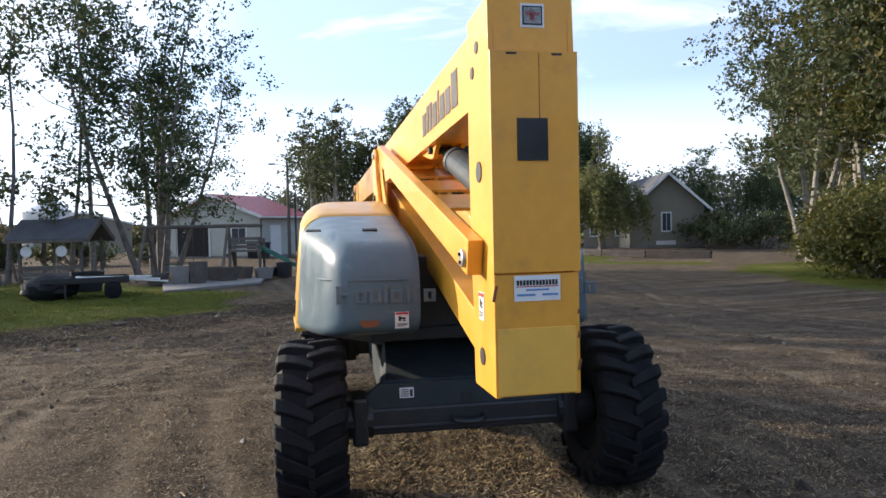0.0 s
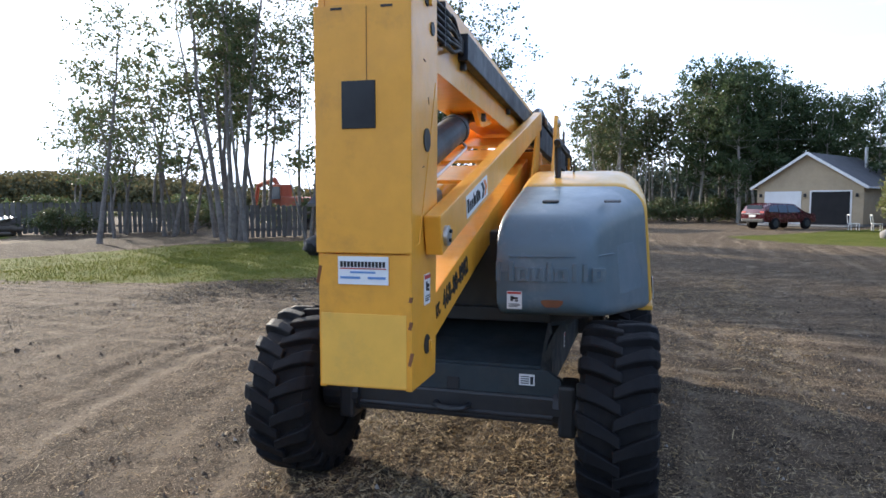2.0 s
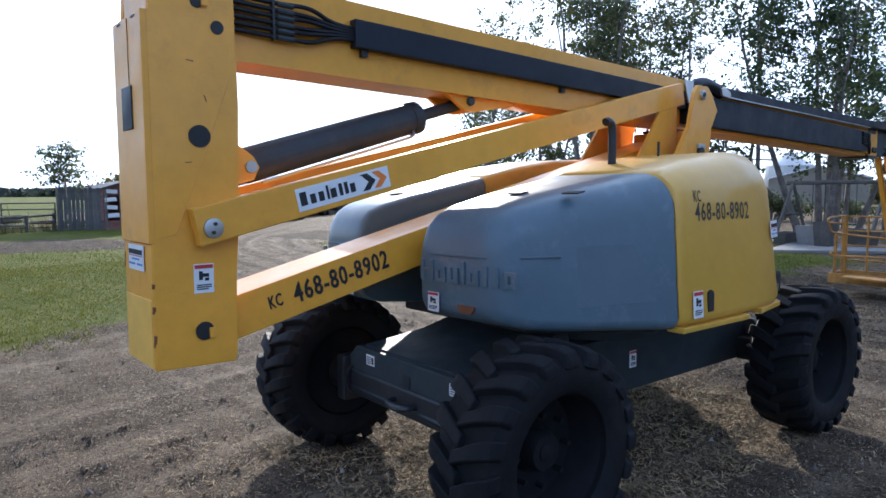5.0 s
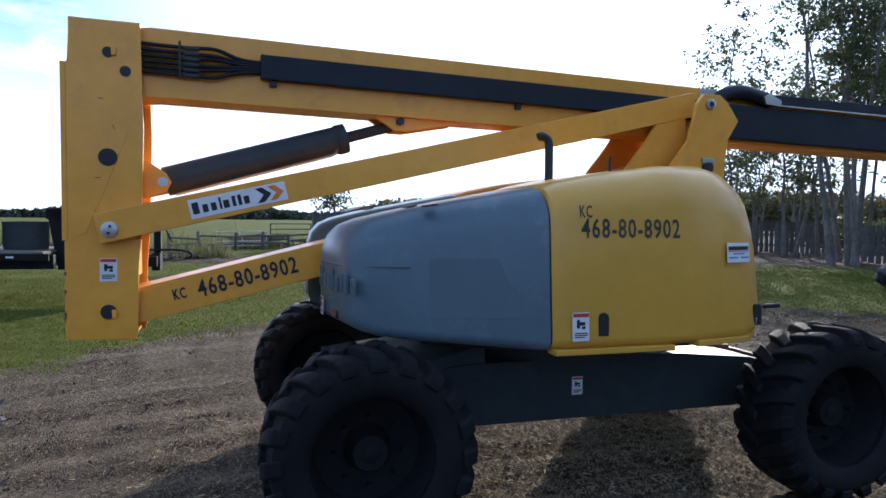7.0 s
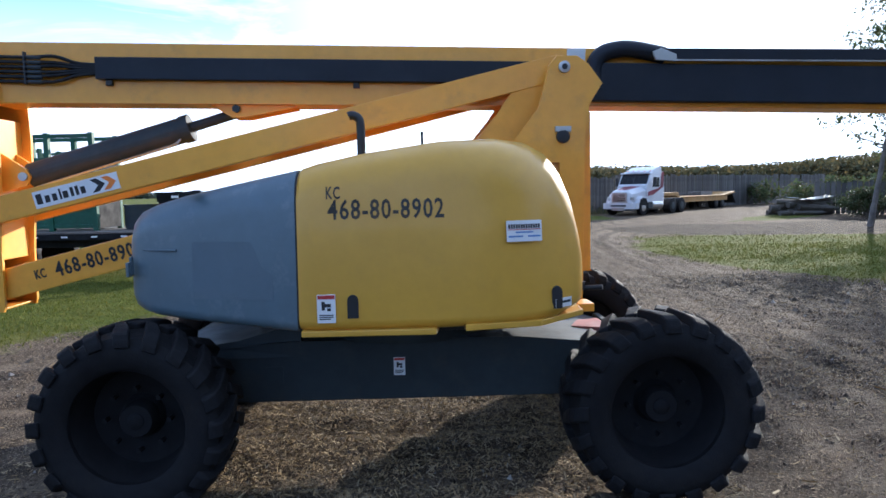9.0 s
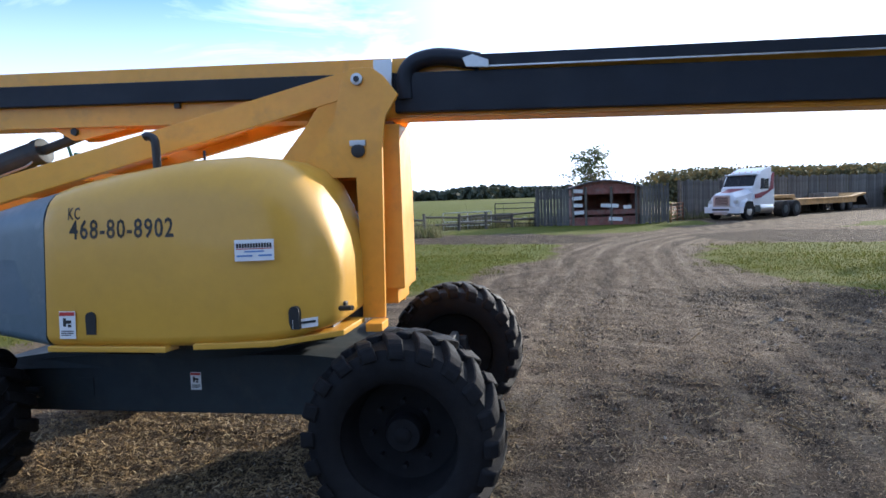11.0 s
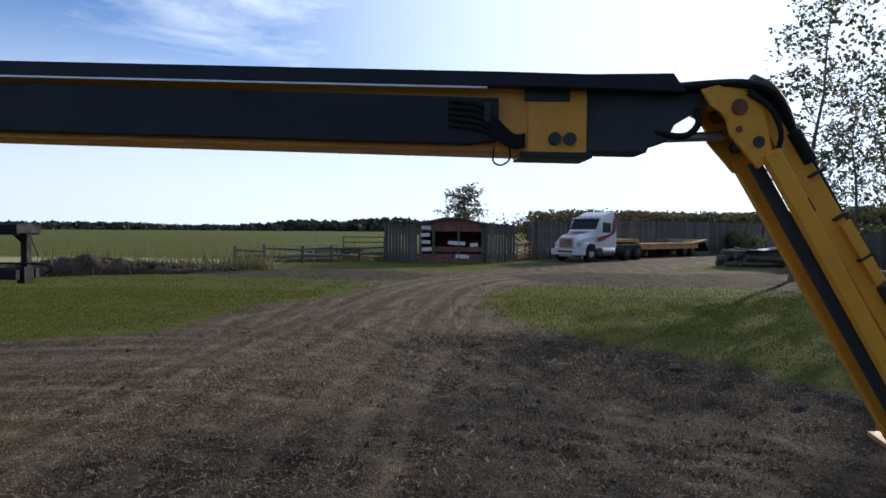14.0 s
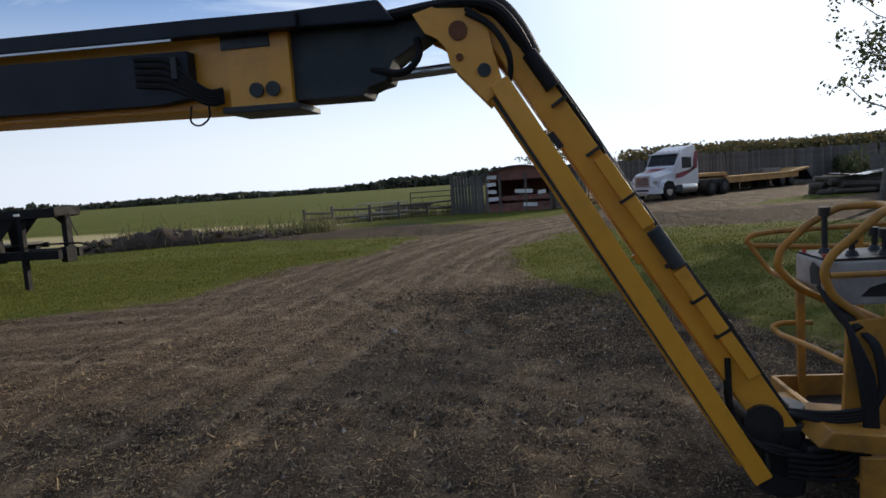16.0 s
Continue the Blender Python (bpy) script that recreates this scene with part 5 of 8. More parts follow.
# rotator at the jib's foot
block = box((0.20, 0.26, 0.30), (7.95, -0.02, 0.40), bevel=0.03)
rod((7.97, -0.02, 0.20), (7.97, -0.02, 0.60), 0.11, block, 16)
box((0.15, 0.28, 0.12), (7.87, -0.02, 0.50), turn=(0, 32, 0), bevel=0.02, bm=block)
rot = up("rotator", block, BLACK, "greasy black platform rotator")
up("rotator_cap", rod((7.86, -0.17, 0.56), (7.86, 0.12, 0.56), 0.085, sides=16), BLACK, parent=rot, smooth=True)
up("foot_link", beam((7.84, 0.30), (8.02, 0.26), 0.08, 0.08, -0.17, 0.10), BLACK, parent=rot)
for k in range(3):
    bend = tube([(7.72, -0.15 + 0.02 * k, 0.86), (7.72, -0.17 + 0.02 * k, 0.62), (7.80, -0.19 + 0.02 * k, 0.48), (7.92, -0.19, 0.42 + 0.02 * k), (8.05, -0.18, 0.42)], 0.013, sides=7, round_corners=0.09)
    up("hose", bend, HOSE, parent=rot, smooth=True)
for k in range(4):
    bend = tube([(*on_bar(1.0, 0.06), 0)[0:1] + (-0.05 + 0.02 * k, 0.60), (7.96, -0.12 + 0.02 * k, 0.59), (8.10, -0.22, 0.585 + 0.012 * k), (8.27, -0.24, 0.60 + 0.015 * k), (8.325 + 0.006 * k, -0.22, 0.72), (8.31 + 0.008 * k, -0.18, 0.92), (8.24, -0.10, 0.98), (8.20, 0.0, 1.06), (8.20, 0.08, 1.15)], 0.011, sides=7, round_corners=0.07)
    up("hose", bend, HOSE, parent=rot, smooth=True)
for k in range(5):  # a second bundle loops under the mount and up to the controls
    bend = tube([(7.95, -0.19, 0.33 + 0.025 * k), (8.08, -0.21 - 0.012 * k, 0.32 + 0.03 * k), (8.20, -0.24, 0.34 + 0.035 * k), (8.29 - 0.01 * k, -0.25, 0.52 + 0.01 * k), (8.29 - 0.014 * k, -0.22, 0.78), (8.22, -0.16, 0.98), (8.20, -0.06 + 0.02 * k, 1.08)], 0.012, sides=7, round_corners=0.07)
    up("hose", bend, HOSE, parent=rot, smooth=True)
up("hose_block", box((0.12, 0.10, 0.16), (8.08, -0.17, 0.40), bevel=0.02), BLACK, parent=rot)
for u, w in ((8.035, 0.40), (7.87, 0.40)):
    up("rotator_bolt", rod((u, -0.175, w - 0.05), (u, -0.175, w + 0.03), 0.012, sides=8), BOOM_GREY, parent=rot)

# work platform
CX0, CX1, CY0, CY1 = 8.36, 9.06, -1.42, 1.22
floor_pan = box((CX1 - CX0, CY1 - CY0, 0.03), ((CX0 + CX1) / 2, (CY0 + CY1) / 2, 0.20), bevel=0.01)
cage = up("platform", floor_pan, BLACK, "yellow railed work platform at the jib's end")
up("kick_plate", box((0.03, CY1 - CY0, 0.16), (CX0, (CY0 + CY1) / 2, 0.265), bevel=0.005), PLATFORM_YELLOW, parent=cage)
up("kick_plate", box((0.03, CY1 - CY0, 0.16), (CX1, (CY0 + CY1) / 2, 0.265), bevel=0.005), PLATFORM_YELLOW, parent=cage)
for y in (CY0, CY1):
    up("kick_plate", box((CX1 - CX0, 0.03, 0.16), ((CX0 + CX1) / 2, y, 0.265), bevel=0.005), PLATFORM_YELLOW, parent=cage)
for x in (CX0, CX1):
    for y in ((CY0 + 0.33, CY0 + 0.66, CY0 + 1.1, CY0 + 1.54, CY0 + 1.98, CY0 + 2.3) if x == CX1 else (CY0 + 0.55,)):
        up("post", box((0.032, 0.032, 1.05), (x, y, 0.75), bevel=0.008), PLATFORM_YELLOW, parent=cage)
    for z in (0.52, 0.77, 1.02, 1.27):
        up("rail", rod((x, CY0, z), (x, CY1 if x == CX1 else CY0 + 0.55, z), 0.014), PLATFORM_YELLOW, parent=cage, smooth=True)
for z in (0.77, 1.27):
    up("rail", rod((CX0, CY0, z), (CX1, CY0, z), 0.014), PLATFORM_YELLOW, parent=cage, smooth=True)
for x, y in ((CX0, CY0), (CX1, CY0), (CX1, CY1)):
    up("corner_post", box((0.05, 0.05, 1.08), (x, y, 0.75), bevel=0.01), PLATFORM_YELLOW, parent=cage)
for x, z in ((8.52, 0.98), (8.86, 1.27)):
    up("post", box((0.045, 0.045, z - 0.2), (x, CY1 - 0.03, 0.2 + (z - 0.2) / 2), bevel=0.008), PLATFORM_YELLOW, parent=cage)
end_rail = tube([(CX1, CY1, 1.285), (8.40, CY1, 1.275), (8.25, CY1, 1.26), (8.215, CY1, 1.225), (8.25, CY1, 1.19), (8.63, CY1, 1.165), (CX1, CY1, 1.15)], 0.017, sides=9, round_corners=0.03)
up("end_rail", end_rail, PLATFORM_YELLOW, "dull yellow looped end rail", cage, True)
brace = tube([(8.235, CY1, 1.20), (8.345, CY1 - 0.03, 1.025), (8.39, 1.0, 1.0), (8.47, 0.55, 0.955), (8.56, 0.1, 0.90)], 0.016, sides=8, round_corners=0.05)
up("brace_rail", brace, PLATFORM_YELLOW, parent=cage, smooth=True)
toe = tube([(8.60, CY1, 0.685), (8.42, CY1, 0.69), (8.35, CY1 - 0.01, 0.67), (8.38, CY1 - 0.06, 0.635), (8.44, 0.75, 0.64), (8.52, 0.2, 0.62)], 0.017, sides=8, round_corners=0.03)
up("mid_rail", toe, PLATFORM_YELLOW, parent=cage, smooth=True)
for y in (CY0 + 0.25, CY0 + 0.7, CY0 + 1.15):
    up("kick_slot", box((0.006, 0.16, 0.04), (CX0 - 0.017, y, 0.27), bevel=0.002), INK, parent=cage)
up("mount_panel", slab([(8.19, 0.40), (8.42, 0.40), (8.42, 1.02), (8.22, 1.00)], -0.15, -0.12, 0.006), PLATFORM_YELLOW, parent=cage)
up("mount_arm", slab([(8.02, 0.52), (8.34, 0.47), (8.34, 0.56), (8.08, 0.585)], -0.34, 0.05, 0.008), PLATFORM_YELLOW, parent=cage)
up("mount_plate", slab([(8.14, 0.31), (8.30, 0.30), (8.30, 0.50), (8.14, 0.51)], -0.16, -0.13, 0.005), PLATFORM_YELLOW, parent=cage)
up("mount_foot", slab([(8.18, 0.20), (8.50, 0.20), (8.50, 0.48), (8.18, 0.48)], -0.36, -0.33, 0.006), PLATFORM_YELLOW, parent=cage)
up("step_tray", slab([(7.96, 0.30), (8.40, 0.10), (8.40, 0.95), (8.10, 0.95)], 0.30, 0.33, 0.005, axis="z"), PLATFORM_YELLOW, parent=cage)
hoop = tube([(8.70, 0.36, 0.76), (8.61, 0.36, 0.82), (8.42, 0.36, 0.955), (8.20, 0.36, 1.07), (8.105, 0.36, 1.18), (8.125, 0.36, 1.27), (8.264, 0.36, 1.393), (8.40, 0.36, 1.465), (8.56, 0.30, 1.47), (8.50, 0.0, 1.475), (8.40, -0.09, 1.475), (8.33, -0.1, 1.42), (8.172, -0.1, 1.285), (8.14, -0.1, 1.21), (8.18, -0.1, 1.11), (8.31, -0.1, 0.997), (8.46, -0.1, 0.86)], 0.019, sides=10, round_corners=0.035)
up("guard_hoop", hoop, PLATFORM_YELLOW, "dull yellow looped control guard", cage, True)
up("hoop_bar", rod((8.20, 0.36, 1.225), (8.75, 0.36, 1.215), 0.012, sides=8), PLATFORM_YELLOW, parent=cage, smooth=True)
up("hoop_bar", rod((8.17, -0.1, 1.20), (8.60, -0.1, 1.20), 0.014, sides=8), PLATFORM_YELLOW, parent=cage, smooth=True)
panel = slab([(8.18, 1.12), (8.27, 1.05), (8.62, 1.05), (8.62, 1.25), (8.18, 1.25)], -0.04, 0.32, 0.012)
console = up("control_box", panel, SOILED_WHITE, "worn white control box with black levers", cage)
up("console_face", slab([(8.19, 1.251), (8.61, 1.251), (8.61, 1.262), (8.19, 1.262)], -0.03, 0.31), BLACK, parent=console)
up("front_patch", slab([(0.02, 1.14), (0.12, 1.13), (0.13, 1.20), (0.10, 1.235), (0.03, 1.22)], 8.174, 8.181, axis="x"), INK, parent=console)
up("side_patch", slab([(8.32, 1.09), (8.58, 1.08), (8.58, 1.16), (8.50, 1.17), (8.36, 1.13)], -0.043, -0.039), INK, parent=console)
for x, y, tall in ((8.27, 0.20, 0.17), (8.33, 0.06, 0.05), (8.46, 0.04, 0.07), (8.50, 0.22, 0.06)):
    stick = rod((x, y, 1.25), (x, y, 1.285), 0.035, sides=12, r1=0.02)
    rod((x, y, 1.28), (x, y, 1.27 + tall), 0.014, stick, 8)
    rod((x, y, 1.27 + tall), (x, y, 1.31 + tall), 0.026, stick, 10)
    up("lever", stick, BLACK, parent=console, smooth=True)
for x, y in ((8.20, 0.26), (8.21, 0.05)):
    up("lamp", rod((x, y, 1.26), (x, y, 1.275), 0.010, sides=8), RED_INK, parent=console)
cable = tube([(8.20, 0.05, 1.13), (8.21, -0.04, 1.06), (8.235, -0.10, 1.0), (8.26, -0.15, 0.96)], 0.03, sides=9, round_corners=0.04)
up("control_cable", cable, HOSE, parent=cage, smooth=True)

PLACE = UPPER
# post plates and cabinet at the turret's other end
POST = [(0.55, 1.85), (0.72, 2.0), (0.86, 2.18), (0.92, 2.44), (0.97, 2.50), (1.10, 2.50), (1.17, 2.45), (1.26, 2.33), (1.17, 2.20), (1.15, 2.02), (1.13, 0.98), (0.99, 0.98), (0.99, 1.85)]
post = up("post_plate", slab(POST, -0.42, -0.385, 0.005), YELLOW, "tall yellow pivot post plate")
up("far_post_plate", slab(POST, 0.27, 0.30, 0.005), YELLOW, parent=post)
up("post_web", box((0.03, 0.66, 1.0), (1.02, -0.06, 1.55), bevel=0.005), YELLOW, parent=post)
for u, w, r in ((1.015, 2.43, 0.036), (1.005, 2.005, 0.042)):
    for s in (-1, 1):
        out = 0.44 if s < 0 else 0.32
        up("pivot_cap", rod((u, s * (out - 0.055), w), (u, s * out, w), r, sides=20, bevel=0.003), STEEL if w > 2.2 else BLACK, parent=post, smooth=True)
up("pivot_keeper", box((0.10, 0.02, 0.035), (1.005, -0.43, 2.05), bevel=0.004), STEEL, parent=post)
up("pivot_washer", rod((1.015, -0.44, 2.43), (1.015, -0.446, 2.43), 0.018, sides=14), BLACK, parent=post)
cab = box((0.20, 0.43, 1.04), (1.13, -0.04, 1.655), bevel=0.008)
cabinet = up("cabinet", cab, ORANGE, "orange-yellow steel cover cabinet", smooth=False)
up("cabinet_cap", box((0.12, 0.30, 0.02), (1.12, -0.04, 2.19), bevel=0.004), RUST, parent=cabinet)
up("cabinet_base", box((0.14, 0.40, 0.10), (1.10, 0.02, 1.08), bevel=0.006), YELLOW, parent=cabinet)
up("bumper", box((0.10, 0.18, 0.05), (1.10, -0.52, 0.955), bevel=0.006), YELLOW, parent=post)
up("far_skirt", slab([(0.95, 0.2), (1.06, 0.25), (1.06, 0.92), (0.95, 0.95)], 1.0, 1.10, 0.006, axis="z"), YELLOW, parent=post)
up("door_latch", rod((1.03, 0.80, 1.13), (1.13, 0.86, 1.14), 0.014), BLACK, parent=post)
up("door_latch", rod((1.0, -0.95, 1.13), (1.08, -1.0, 1.14), 0.014), BLACK, parent=post)
for s in (-1, 1):
    strut = slab([(0.35, 1.85), (0.62, 2.17), (0.80, 2.43), (0.95, 2.46), (0.95, 1.85)], s * 0.24, s * 0.26, 0.004)
    up("inner_web_plate", strut, ORANGE, parent=post)
# ---- plants ----
BARK = material("grey_bark", (0.16, 0.14, 0.12), 0.9, vary=0.35, grain=9, patch=3, bump=0.5, bump_scale=25)
PALE_BARK = material("pale_poplar_bark", (0.24, 0.22, 0.185), 0.85, vary=0.3, grain=6, patch=2.5, dirt=(0.08, 0.07, 0.06), dirt_amount=0.5, bump=0.4, bump_scale=20)
LEAF = island_material("poplar_leaves", [(0.055, 0.08, 0.03), (0.085, 0.11, 0.045), (0.065, 0.09, 0.035), (0.11, 0.12, 0.05), (0.14, 0.11, 0.055)], 0.6, 0.3)
LEAF_DARK = island_material("dark_leaves", [(0.035, 0.06, 0.025), (0.065, 0.095, 0.04), (0.05, 0.075, 0.03), (0.085, 0.105, 0.045)], 0.6, 0.35)
LEAF_GOLD = island_material("turning_leaves", [(0.06, 0.08, 0.02), (0.11, 0.10, 0.025), (0.07, 0.085, 0.02), (0.16, 0.12, 0.035)], 0.6, 0.35)
LEAF_WILLOW = island_material("willow_leaves", [(0.10, 0.12, 0.04), (0.15, 0.155, 0.055), (0.12, 0.13, 0.045), (0.19, 0.17, 0.07)], 0.6, 0.35)
# leaf tones lightened to stand for the haze over the distance
FAR_WOOD = island_material("hazed_wood_leaves", [(0.055, 0.068, 0.05), (0.075, 0.09, 0.06), (0.065, 0.078, 0.055), (0.11, 0.10, 0.055)], 0.8, 0.1)


def leaf_quads(centres, size, r, flat=0.0):
    n = len(centres)
    u = r.normal(size=(n, 3))
    u /= np.linalg.norm(u, axis=1)[:, None]
    w = r.normal(size=(n, 3))
    v = np.cross(u, w)
    v /= np.linalg.norm(v, axis=1)[:, None]
    s = size * r.uniform(0.6, 1.4, n)[:, None]
    u, v = u * s * 0.62, v * s * 0.42
    return np.stack([centres - u, centres - v * 0.9, centres + u, centres + v], 1)


def leaf_mesh(name, centres, size, r, mat, parent, droop=False):
    c = leaf_quads(np.asarray(centres), size, r)
    me = bpy.data.meshes.new(name)
    n = len(c)
    me.from_pydata(c.reshape(-1, 3).tolist(), [], np.arange(n * 4).reshape(n, 4).tolist())
    me.materials.append(mat)
    ob = new(name, me)
    ob.parent = parent
    return ob


def tree(label, seed, tall, trunk_r, bare, spread, leaves, leaf, leaf_mat, bark, clumps=34, lean=0.05, clump_r=0.7, stems=1, m=None, group="", droop=0.0, top_narrow=0.6):
    """A tree: tapered trunk, limbs that rise from it, and clumps of small leaves on the limbs."""
    r = np.random.RandomState(seed)
    t = thing("tree", label, "tree", m, group)
    wood, spots = bmesh.new(), []
    for s in range(stems):
        a0 = r.uniform(0, 6.28)
        base = np.array([math.cos(a0), math.sin(a0), 0]) * (0.35 * s)
        drift = r.normal(0, lean, 2) + (np.array([math.cos(a0), math.sin(a0)]) * 0.10 * s)
        kink = np.cumsum(r.normal(0, 0.11, (7, 2)), axis=0)
        line = [base + np.array([drift[0] * tall * q + kink[i, 0] * q * 2, drift[1] * tall * q + kink[i, 1] * q * 2, tall * q]) for i, q in enumerate(np.linspace(0, 1, 7))]
        line[0][2] = -0.15
        tube([tuple(p) for p in line], trunk_r, wood, 8, radii=[trunk_r * (1.25 if i == 0 else 1 - 0.86 * i / 6) for i in range(7)])
        zs = np.array([p[2] for p in line])
        for k in range(clumps // stems):
            q = bare + (0.98 - bare) * ((k + r.uniform(0, 1)) / (clumps // stems))
            root = np.array([np.interp(q * tall, zs, [p[i] for p in line]) for i in range(3)])
            a = r.uniform(0, 6.28)
            shape = (1 - (1 - top_narrow) * (q - bare) / (1 - bare)) * (0.55 + 0.45 * min(1, (q - bare) * 4 + 0.3))
            reach = spread * shape * r.uniform(0.35, 1.1)
            end = root + np.array([math.cos(a) * reach, math.sin(a) * reach, reach * r.uniform(0.25, 0.8) - droop * reach])
            mid = (root + end) / 2 + np.array([0, 0, -0.12 * reach]) + r.normal(0, 0.06, 3)
            tube([tuple(root), tuple(mid), tuple(end)], 0.03, wood, 5, radii=[trunk_r * 0.34 * (1.1 - q), trunk_r * 0.2 * (1.1 - q) + 0.006, 0.006])
            spots.append((end, clump_r * r.uniform(0.6, 1.3)))
            if r.uniform() < 0.6:
                spots.append((mid + r.normal(0, 0.2, 3), clump_r * r.uniform(0.4, 0.8)))
    part("trunk", wood, bark, t, "", None, True)
    per = max(10, leaves // len(spots))
    tufts = []
    for c, q in spots:  # each clump is a handful of tufts with gaps between them
        count = int(per * (q / clump_r) ** 2) + 6
        hearts = c + r.normal(0, 1, (6, 3)) * np.array([q, q, q * 0.6]) * 0.62
        tufts.append(hearts[r.randint(0, 6, count)] + r.normal(0, 1, (count, 3)) * np.array([q, q, q * 0.75]) * 0.24)
    pts = np.concatenate(tufts)
    leaf_mesh("crown", pts, leaf, r, leaf_mat, t)
    return t


def at_scale(x, y, turn, s, sz=None):
    return pose(x, y, 0, 0, 0, turn) @ Matrix.Diagonal((s, s, sz or s, 1))


# sparse tall poplars round the play area, with the sun behind them
POPLAR = "tall thin poplar with sparse green crown"
poplars = [
    tree(POPLAR, 11, 12.5, 0.12, 0.52, 2.0, 4200, 0.13, LEAF, PALE_BARK, 30, 0.05, 0.72, m=pose(24.7, 11.2, 0)),
    tree(POPLAR, 12, 13.0, 0.13, 0.42, 2.4, 7500, 0.13, LEAF, BARK, 46, 0.05, 0.80, m=pose(20.6, 16.4, 0), stems=3),
    tree(POPLAR, 13, 12.0, 0.10, 0.60, 1.5, 1800, 0.13, LEAF, BARK, 20, 0.09, 0.60, m=pose(21.8, 13.3, 0)),
    tree(POPLAR, 14, 7.0, 0.08, 0.34, 1.8, 1500, 0.13, LEAF, BARK, 26, 0.08, 0.62, m=pose(24.0, 25.4, 0), stems=2),
    tree("thin young poplar with a small sparse crown", 16, 5.2, 0.05, 0.55, 1.0, 420, 0.14, LEAF, BARK, 10, 0.08, 0.45, m=pose(22.4, 11.9, 0)),
]
for p in poplars:
    tagged(p, group="poplars by the play area")
r = np.random.RandomState(8)
SPOTS = [(2, 25.9, 12.6, 1.0), (1, 23.4, 18.6, 0.92), (0, 22.0, 17.6, 1.0), (2, 19.9, 15.4, 0.95), (0, 28.2, 17.4, 0.95), (1, 30.0, 20.8, 0.95), (2, 27.4, 21.6, 0.95), (0, 33.0, 24.6, 0.9), (3, 22.6, 21.8, 1.15), (3, 25.4, 22.6, 1.2), (3, 28.0, 27.0, 1.25), (3, 31.0, 33.5, 1.1), (3, 33.5, 38.5, 1.2), (4, 23.3, 13.6, 1.0), (4, 20.6, 12.9, 0.9), (4, 21.0, 11.2, 0.8), (4, 24.4, 22.4, 1.1)]
for i, (k, x, y, s) in enumerate(SPOTS):
    copy_thing(poplars[k], at_scale(x, y, r.uniform(0, 360), s * r.uniform(0.94, 1.06)))
# a fuller tree that hangs over the play set
full = tree("broad leafy poplar hanging over the play set", 15, 11.0, 0.14, 0.24, 2.6, 17000, 0.13, LEAF_DARK, BARK, 84, 0.05, 0.85, m=pose(25.3, 8.6, 0), stems=4, group="poplars by the play area")
copy_thing(full, at_scale(28.5, 9.6, 140, 0.85))

# dense grove behind the garage, and thin stems at its end
GROVE = "dark green tree in a dense grove"
grove = [
    tree(GROVE, 21, 13.0, 0.16, 0.20, 2.6, 6500, 0.20, LEAF_DARK, PALE_BARK, 44, 0.03, 0.95, m=pose(58, -6, 0), group="grove behind the garage"),
    tree(GROVE, 22, 12.0, 0.14, 0.30, 2.2, 5000, 0.20, LEAF_DARK, PALE_BARK, 36, 0.04, 0.9, m=pose(57, -9.5, 0), group="grove behind the garage"),
    tree(GROVE, 23, 11.5, 0.12, 0.50, 1.6, 1500, 0.20, LEAF, PALE_BARK, 26, 0.04, 0.75, m=pose(56, 1.5, 0), group="grove behind the garage"),
]
for i in range(46):
    q = i / 45
    ang = radians(3.4 - 24.5 * q + r.uniform(-0.5, 0.5))
    d = r.uniform(60, 76)
    k = 2 if q < 0.32 or (q < 0.45 and i % 3) else (i % 2)
    copy_thing(grove[k], at_scale(-5.5 + d * math.cos(ang), d * math.sin(ang), r.uniform(0, 360), r.uniform(0.85, 1.12) * (1.0 if q < 0.62 else 0.82)))
for i in range(18):  # thin stems beyond the red-roofed building, low ones at their end
    low_end = i >= 12
    ang = radians(r.uniform(3.6, 8.0) if low_end else r.uniform(-0.5, 3.4))
    d = r.uniform(66, 84)
    copy_thing(grove[2], at_scale(-5.5 + d * math.cos(ang), d * math.sin(ang), r.uniform(0, 360), r.uniform(0.34, 0.5) if low_end else r.uniform(0.7, 0.95)))

# birches and a thick bush at the yard's other side
BIRCH = "leaning birch with pale trunk and full crown"
birch = [
    tree(BIRCH, 31, 11.5, 0.13, 0.34, 2.4, 11000, 0.14, LEAF, PALE_BARK, 60, 0.10, 0.8, m=pose(19.0, -18.2, 0), stems=2, group="birches by the yard"),
    tree(BIRCH, 32, 12.5, 0.15, 0.30, 2.6, 11000, 0.14, LEAF_GOLD, PALE_BARK, 60, 0.08, 0.8, m=pose(15.0, -18.0, 0), stems=2, group="birches by the yard"),
]
for k, x, y, s in ((0, 22.5, -21.0, 1.0), (1, 18.6, -20.5, 1.08), (0, 13.0, -17.5, 1.1), (1, 25.0, -24.0, 0.95), (0, 16.5, -22.5, 1.15), (1, 11.5, -20.0, 1.15), (0, 28, -27, 0.9), (1, 9, -17.5, 1.0), (0, 31, -27.5, 0.8), (1, 34, -31, 0.8)):
    copy_thing(birch[k], at_scale(x, y, r.uniform(0, 360), s))
for i in range(12):
    ang, d = radians(r.uniform(-40, -25)), r.uniform(60, 72)
    copy_thing(grove[1], at_scale(-5.5 + d * math.cos(ang), d * math.sin(ang), r.uniform(0, 360), r.uniform(0.5, 0.72)))


